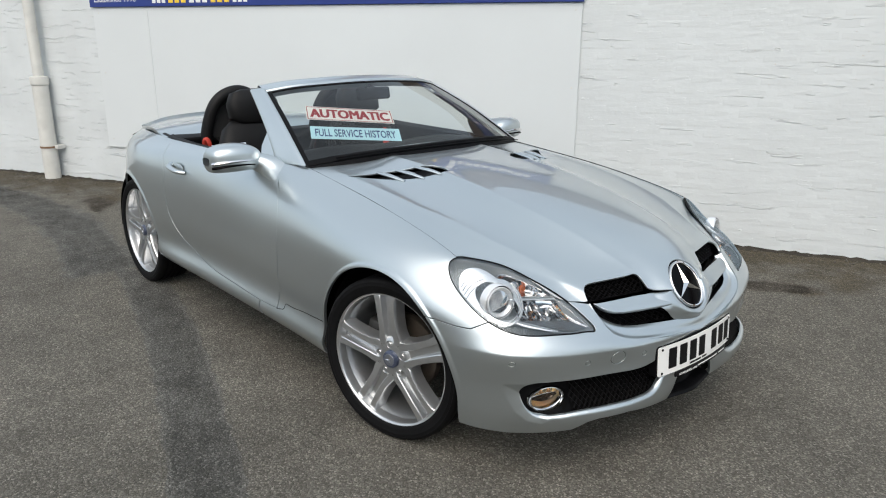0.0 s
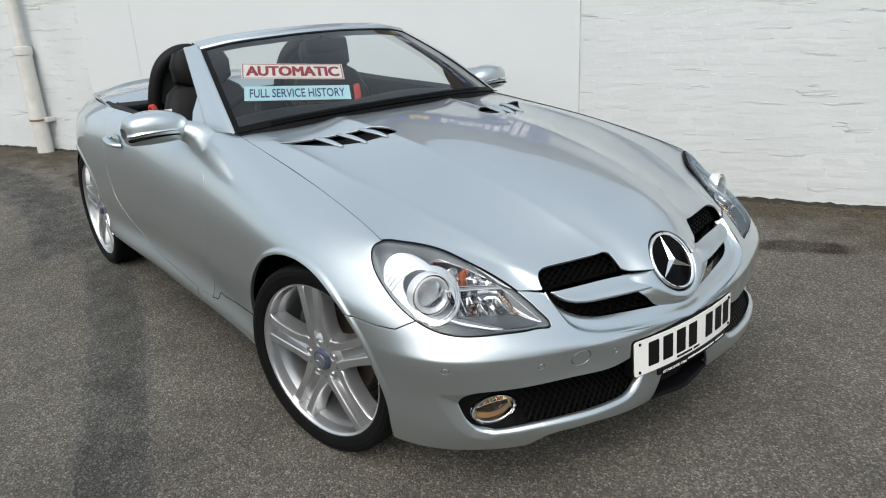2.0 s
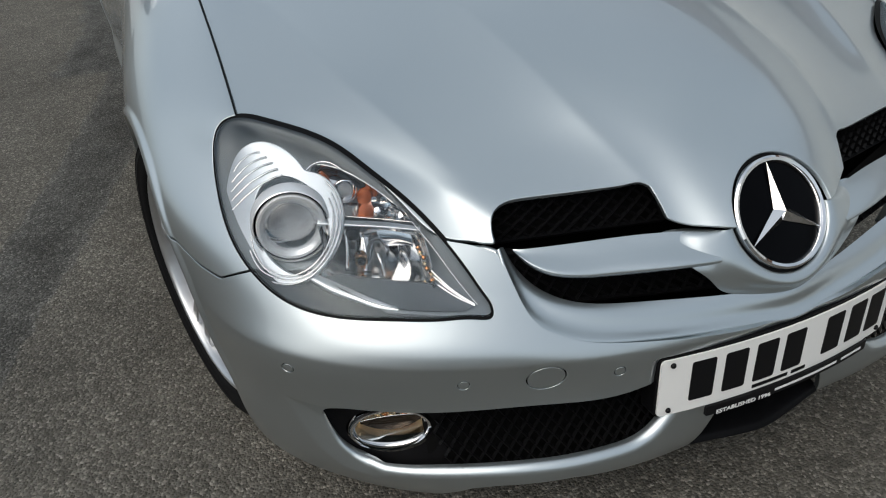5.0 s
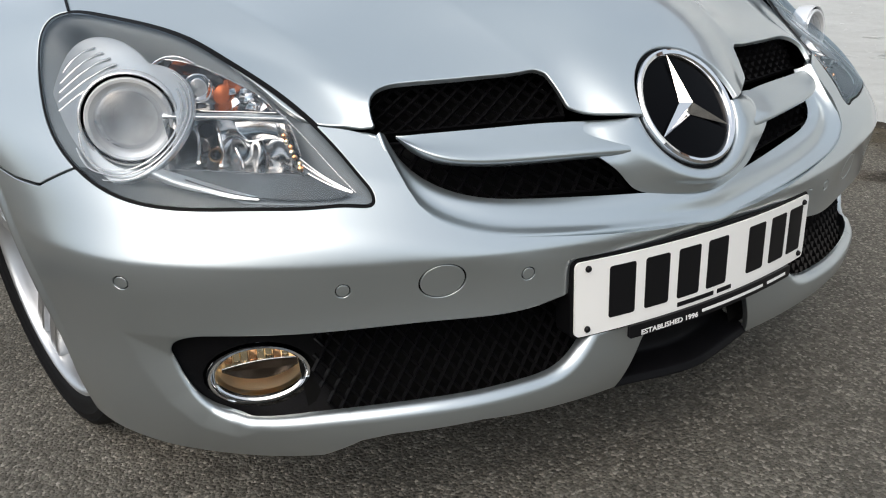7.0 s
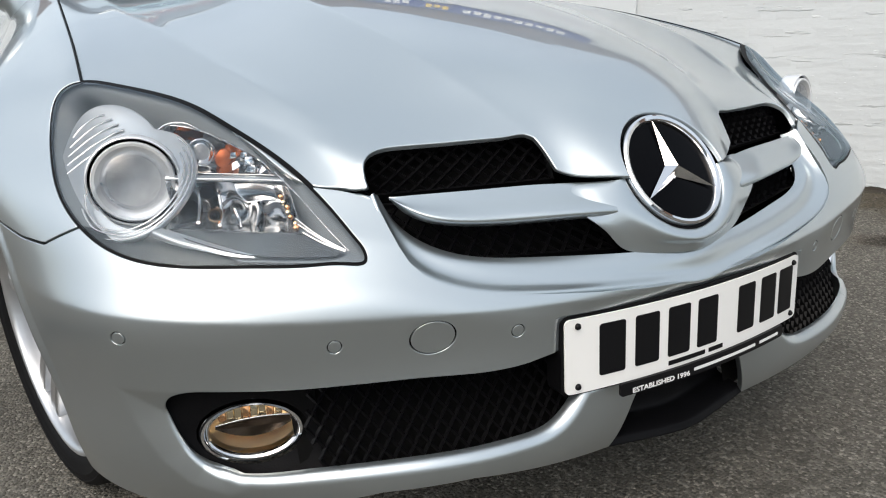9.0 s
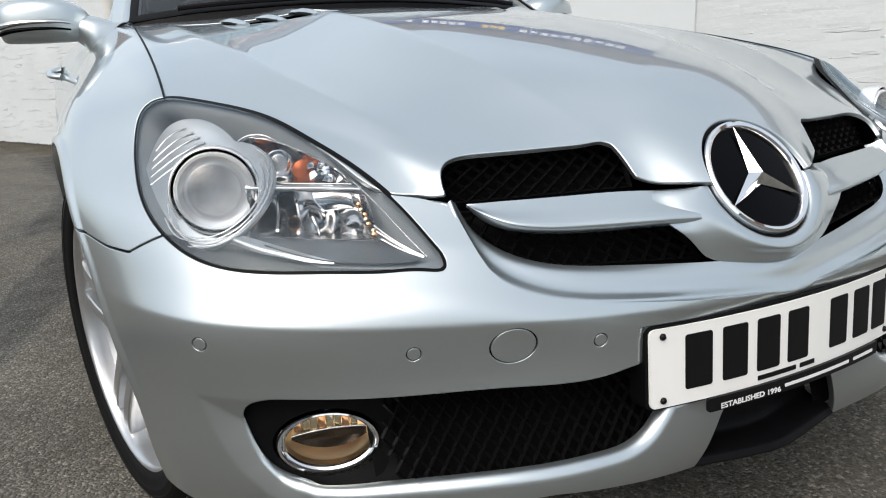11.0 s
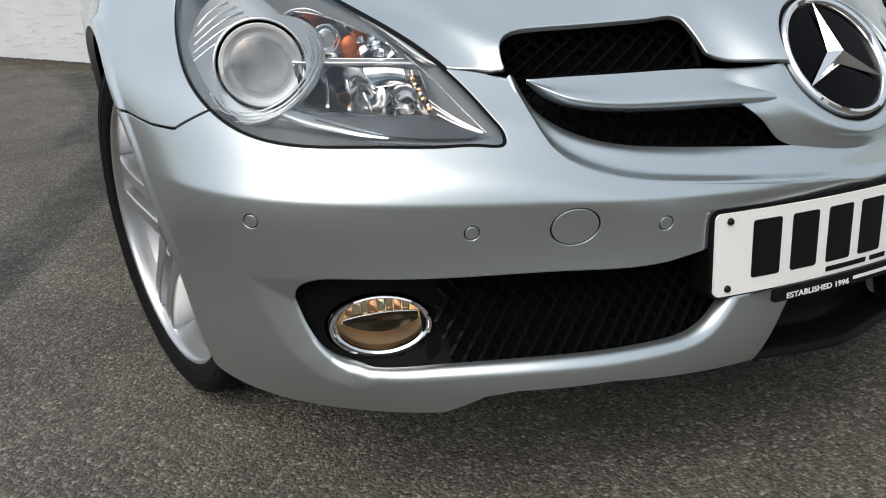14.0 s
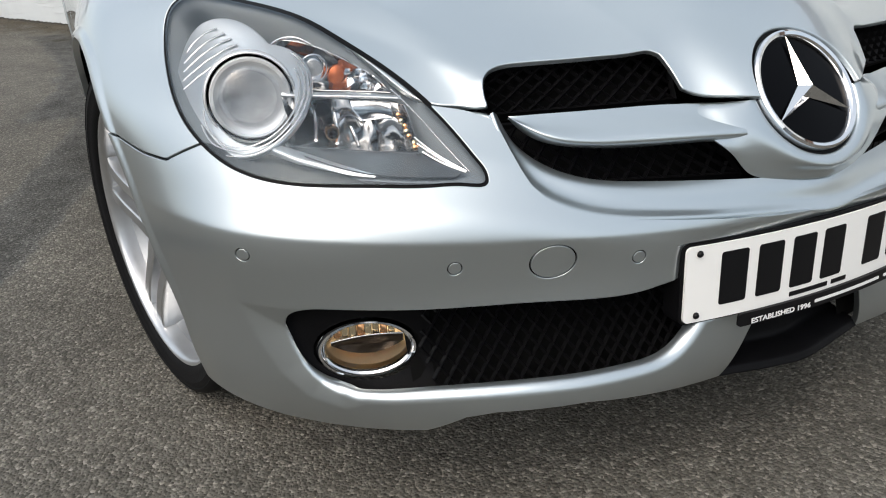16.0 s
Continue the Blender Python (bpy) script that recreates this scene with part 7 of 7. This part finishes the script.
# ---------------------------------------------------------------- whitewashed brick wall
def whitewash(name, base, seed):
    m = bpy.data.materials.new(name)
    m.use_nodes = True
    nt = m.node_tree
    b = nt.nodes["Principled BSDF"]
    L = nt.links.new
    co = nt.nodes.new("ShaderNodeTexCoord")
    n1 = nt.nodes.new("ShaderNodeTexNoise")
    n1.inputs["Scale"].default_value, n1.inputs["Detail"].default_value = 2.2, 8
    n2 = nt.nodes.new("ShaderNodeTexNoise")
    n2.inputs["Scale"].default_value, n2.inputs["Detail"].default_value = 26.0, 7
    L(co.outputs["Object"], n1.inputs["Vector"])
    L(co.outputs["Object"], n2.inputs["Vector"])
    r1 = nt.nodes.new("ShaderNodeMapRange")
    r1.inputs[1].default_value, r1.inputs[2].default_value, r1.inputs[3].default_value, r1.inputs[4].default_value = 0.3, 0.7, 0.93, 1.05
    L(n1.outputs["Fac"], r1.inputs[0])
    # flaked spots that show grey plaster
    fl = nt.nodes.new("ShaderNodeMapRange")
    fl.inputs[1].default_value, fl.inputs[2].default_value = 0.70, 0.76
    L(n2.outputs["Fac"], fl.inputs[0])
    sc = nt.nodes.new("ShaderNodeVectorMath")
    sc.operation = "SCALE"
    sc.inputs[0].default_value = base
    L(r1.outputs[0], sc.inputs["Scale"])
    mx = nt.nodes.new("ShaderNodeMix")
    mx.data_type = "RGBA"
    L(fl.outputs[0], mx.inputs[0])
    L(sc.outputs[0], mx.inputs[6])
    mx.inputs[7].default_value = (0.55, 0.53, 0.50, 1)
    L(mx.outputs[2], b.inputs["Base Color"])
    b.inputs["Roughness"].default_value = 0.75
    n3 = nt.nodes.new("ShaderNodeTexNoise")
    n3.inputs["Scale"].default_value, n3.inputs["Detail"].default_value = 34.0, 8
    L(co.outputs["Object"], n3.inputs["Vector"])
    bp = nt.nodes.new("ShaderNodeBump")
    bp.inputs["Strength"].default_value, bp.inputs["Distance"].default_value = 0.6, 0.0040
    L(n3.outputs["Fac"], bp.inputs["Height"])
    # broad lumps of old paint, longer than high
    mp = nt.nodes.new("ShaderNodeMapping")
    mp.inputs["Scale"].default_value = (0.55, 0.55, 2.4)
    L(co.outputs["Object"], mp.inputs["Vector"])
    n4 = nt.nodes.new("ShaderNodeTexNoise")
    n4.inputs["Scale"].default_value, n4.inputs["Detail"].default_value, n4.inputs["Roughness"].default_value = 6.0, 4, 0.55
    L(mp.outputs[0], n4.inputs["Vector"])
    bp2 = nt.nodes.new("ShaderNodeBump")
    bp2.inputs["Strength"].default_value, bp2.inputs["Distance"].default_value = 0.6, 0.008
    L(n4.outputs["Fac"], bp2.inputs["Height"])
    L(bp.outputs["Normal"], bp2.inputs["Normal"])
    # scattered long lips of flaking paint over the bed joints
    mp5 = nt.nodes.new("ShaderNodeMapping")
    mp5.inputs["Scale"].default_value = (1.7, 1.7, 15.0)
    L(co.outputs["Object"], mp5.inputs["Vector"])
    n5 = nt.nodes.new("ShaderNodeTexNoise")
    n5.inputs["Scale"].default_value, n5.inputs["Detail"].default_value, n5.inputs["Roughness"].default_value = 1.6, 5, 0.6
    L(mp5.outputs[0], n5.inputs["Vector"])
    r5 = nt.nodes.new("ShaderNodeMapRange")
    r5.inputs[1].default_value, r5.inputs[2].default_value = 0.60, 0.635
    L(n5.outputs["Fac"], r5.inputs[0])
    bp5 = nt.nodes.new("ShaderNodeBump")
    bp5.inputs["Strength"].default_value, bp5.inputs["Distance"].default_value = 0.8, 0.006
    L(r5.outputs[0], bp5.inputs["Height"])
    L(bp2.outputs["Normal"], bp5.inputs["Normal"])
    L(bp5.outputs["Normal"], b.inputs["Normal"])
    return m


WASH = whitewash("whitewashed_brick", (0.592, 0.626, 0.638), 1)
TOP = 1.91
wall = tagged(new("wall_back"), "thickly whitewashed rough brick wall of a building", "wall", kind="structure")
bm = bmesh.new()
bmesh.ops.create_cube(bm, size=1)
bmesh.ops.scale(bm, vec=(26, 0.30, TOP), verts=bm.verts)
bmesh.ops.transform(bm, matrix=WALL_M @ Matrix.Translation((-3.0, 0.150, TOP / 2)), verts=bm.verts)
part("wall_core", bm, WASH, wall)
# courses of bricks, each a little proud of the joints
COURSE, BRICK = 0.0755, 0.226


def brick_mesh(k, w):
    r = random.Random(40 + k)
    h, d = COURSE - 0.007, 0.0003 + 0.0010 * r.random()
    q = 0.017
    j = lambda a: r.uniform(-a, a) * 2.0
    lo = [(0.003, 0, 0.002), (w - 0.003, 0, 0.002), (w - 0.003, 0, h), (0.003, 0, h)]
    hi = [(0.003 + q + j(0.003), -d + j(0.0005), 0.002 + q + j(0.003)), (w - 0.003 - q + j(0.003), -d + j(0.0005), 0.002 + q + j(0.003)), (w - 0.003 - q + j(0.003), -d + j(0.0005), h - q + j(0.003)), (0.003 + q + j(0.003), -d + j(0.0005), h - q + j(0.003))]
    return lo + hi, [(4, 5, 6, 7), (0, 1, 5, 4), (1, 2, 6, 5), (2, 3, 7, 6), (3, 0, 4, 7)]


VARIANTS = [brick_mesh(k, BRICK if k < 6 else BRICK / 2) for k in range(9)]

# ---------------------------------------------------------------- panel, banner and pipe on the wall
PANEL = material("pale_panel", (0.61, 0.645, 0.66), 0.38, vary=0.02, vscale=2)
BANNERBLUE = material("banner_blue", (0.018, 0.038, 0.20), 0.35, vary=0.05)
YELLOW = material("banner_yellow", (0.80, 0.55, 0.05), 0.45)
PIPEPAINT = material("pipe_white_paint", (0.60, 0.60, 0.57), 0.5, vary=0.10, vscale=9, bump=0.001, bscale=40)
EAVES = material("brown_fascia_board", (0.10, 0.055, 0.035), 0.6, vary=0.25, vscale=6)


def on_wall(x0, x1, z0, z1, y0, y1):
    return Matrix.Translation(((x0 + x1) / 2, (y0 + y1) / 2, (z0 + z1) / 2)), (x1 - x0, abs(y1 - y0), z1 - z0)


def board(name, x0, x1, z0, z1, y0, y1, mat, parent=None, bevel=0.002):
    m, size = on_wall(x0, x1, z0, z1, y0, y1)
    return rounded_box(name, size, min(bevel, min(size) * 0.3), mat, parent, WALL_M @ m, segments=1)


hoarding = tagged(new("sign_board"), "large pale grey sign panel with a blue banner on the wall", "sign board")
for x0, x1 in ((-6.02, -5.341), (-5.339, -1.25)):
    board("panel", x0, x1, 0.37, 1.712, -0.016, -0.004, PANEL, hoarding)
board("banner", -6.03, -1.24, 1.715, 1.90, -0.036, -0.012, BANNERBLUE, hoarding)
for x in (-5.95, -1.30):
    for z in (0.45, 1.10, 1.66):
        lathe("fixing", [(0.0, 0.004), (0.005, 0.003), (0.007, 0.0)], 10, PIPEPAINT, hoarding, WALL_M @ axes((x, -0.016, z), (0, -1, 0), (1, 0, 0)))
# banner writing
FRONT = WALL_M @ axes((0, -0.0365, 0), (0, -1, 0), (1, 0, 0))
def write(text, x, z, size, mat, squash=1.0):
    lettering("banner_lettering", text, size, FRONT @ Matrix.Translation((x, z, 0.0004)), mat, hoarding, squash)
write("Established 1996", -5.97, 1.785, 0.085, WHITEINK, 0.92)
for x0, x1, z0, z1, mat in ((-5.25, -5.08, 1.745, 1.83, WHITEINK), (-5.06, -4.84, 1.745, 1.83, YELLOW), (-4.82, -4.60, 1.745, 1.83, WHITEINK), (-4.58, -4.36, 1.745, 1.83, YELLOW), (-4.34, -4.17, 1.745, 1.81, WHITEINK),
                            (-3.56, -3.06, 1.755, 1.86, WHITEINK), (-3.0, -2.62, 1.755, 1.86, WHITEINK), (-2.50, -2.30, 1.76, 1.86, YELLOW), (-2.20, -1.40, 1.775, 1.86, WHITEINK)):
    n = max(3, int((x1 - x0) / 0.075))
    for k in range(n):
        a = x0 + (x1 - x0) * k / n
        board("banner_bar", a, a + (x1 - x0) / n * 0.72, z0, z1 - (0.025 if k % 3 == 1 else 0), -0.0375, -0.036, mat, hoarding, 0.0003)

# fascia and gutter along the top of the wall
fascia = tagged(new("roof_edge"), "brown timber capping along the wall top", "roof edge", kind="structure")
board("fascia", -16.0, 10.0, TOP + 0.002, TOP + 0.26, -0.05, 0.30, EAVES, fascia, 0.01)

pipe = tagged(new("drain_pipe"), "white painted drainpipe with a thicker lower sleeve against the wall", "drainpipe")
PX, PY = -6.78, -0.10
def up(z0, z1, n=8):
    return [WALL_M @ Vector((PX, PY, z)) for z in np.linspace(z0, z1, n)]
sweep("upper_pipe", up(0.98, TOP), 0.052, PIPEPAINT, pipe, 20, up=(0, 1, 0))
sweep("lower_sleeve", up(0.0, 1.0), 0.078, PIPEPAINT, pipe, 20, up=(0, 1, 0))
lathe("collar", [(0.053, 0.05), (0.085, 0.045), (0.090, 0.02), (0.088, -0.03), (0.078, -0.04)], 24, PIPEPAINT, pipe, WALL_M @ Matrix.Translation((PX, PY, 1.0)))
lathe("bracket", [(0.079, 0.010), (0.085, 0.009), (0.085, -0.009), (0.079, -0.010)], 24, material("rusty_bracket", (0.20, 0.12, 0.07), 0.7, vary=0.4, vscale=30), pipe, WALL_M @ Matrix.Translation((PX, PY, 0.33)))
board("bracket_foot", PX + 0.07, PX + 0.13, 0.31, 0.35, -0.10, -0.005, PIPEPAINT, pipe)

# dirt and moss along the foot of the wall
DIRT = material("dirt_and_moss", (0.030, 0.025, 0.017), 0.95, vary=0.5, vscale=14, bump=0.012, bscale=60)
v, f = [], []
for i in range(520):
    x = -13 + 20 * i / 519
    for y, z in ((0.0, 0.006 + 0.014 * rng.random()), (-0.012 - 0.014 * rng.random(), 0.004 + 0.006 * rng.random()), (-0.03 - 0.05 * rng.random(), 0.001)):
        v.append(WALL_M @ Vector((x, y, z)))
for i in range(519):
    for k in range(2):
        a = 3 * i + k
        f.append((a, a + 1, a + 4, a + 3))
tagged(link_mesh("wall_foot_dirt", v, f, DIRT), "strip of dirt and moss along the wall foot", "dirt", kind="stuff")
v, f = [], []
for i in range(900):
    x, y = rng.uniform(-12, 6), -abs(rng.gauss(0, 0.22)) - 0.03
    r = rng.uniform(0.004, 0.014)
    c = WALL_M @ Vector((x, y, r * 0.4))
    b = len(v)
    for k in range(6):
        d = Vector(((1, 0, 0), (-1, 0, 0), (0, 1, 0), (0, -1, 0), (0, 0, 1), (0, 0, -1))[k]) * r * rng.uniform(0.6, 1.1)
        v.append(c + d)
    for t in ((0, 2, 4), (2, 1, 4), (1, 3, 4), (3, 0, 4), (2, 0, 5), (1, 2, 5), (3, 1, 5), (0, 3, 5)):
        f.append(tuple(b + q for q in t))
tagged(link_mesh("gravel", v, f, material("loose_gravel", (0.10, 0.09, 0.075), 0.9, vary=0.4, vscale=9), smooth=False), "loose gravel and grit near the wall", "gravel", kind="stuff")

# opposite side of the yard, behind the camera: a long low building
far = tagged(new("opposite_building"), "long pale rendered building across the yard", "building", kind="structure")
FAR = Matrix.Translation((11.0, -15.0, 0)) @ Matrix.Rotation(radians(30), 4, "Z")
def slab(name, size, at, mat, parent, base):
    bm = bmesh.new()
    bmesh.ops.create_cube(bm, size=1)
    bmesh.ops.scale(bm, vec=size, verts=bm.verts)
    bmesh.ops.transform(bm, matrix=base @ Matrix.Translation(at), verts=bm.verts)
    return part(name, bm, mat, parent)
slab("wall", (60, 1.0, 3.4), (0, 0, 1.7), material("pale_render", (0.40, 0.41, 0.41), 0.85, vary=0.25, vscale=3), far, FAR)
slab("roof", (61, 1.6, 0.3), (0, 0, 3.55), material("slate", (0.07, 0.07, 0.075), 0.7, vary=0.2), far, FAR)

# ---------------------------------------------------------------- bricks of the wall, nearest ones singly
brick_data = []
for k, (bv, bf) in enumerate(VARIANTS):
    me = bpy.data.meshes.new("brick")
    me.from_pydata(bv, [], bf)
    me.materials.append(WASH)
    brick_data.append(me)
single, jv, jf = 0, [], []
for row in range(int((TOP - 0.02) / COURSE)):
    x = -13.0 + (BRICK / 2 if row % 2 else 0)
    z = 0.02 + row * COURSE
    while x < 6.0:
        k = rng.randrange(6)
        if -6.0 < x < -1.45 and 0.40 < z < 2.1:
            x += BRICK
            continue
        if -1.3 < x < 1.05 and z < 1.75 and single < 290:
            ob = new("brick", brick_data[k])
            ob.parent = wall
            ob.matrix_world = WALL_M @ Matrix.Translation((x, 0.0005, z))
            single += 1
        else:
            bv, bf = VARIANTS[k]
            b = len(jv)
            jv += [WALL_M @ (Vector(q) + Vector((x, 0.0005, z))) for q in bv]
            jf += [tuple(b + i for i in t) for t in bf]
        x += BRICK
rest_ob = link_mesh("brick_courses", jv, jf, WASH, wall, smooth=False)
tagged(rest_ob, kind="stuff")
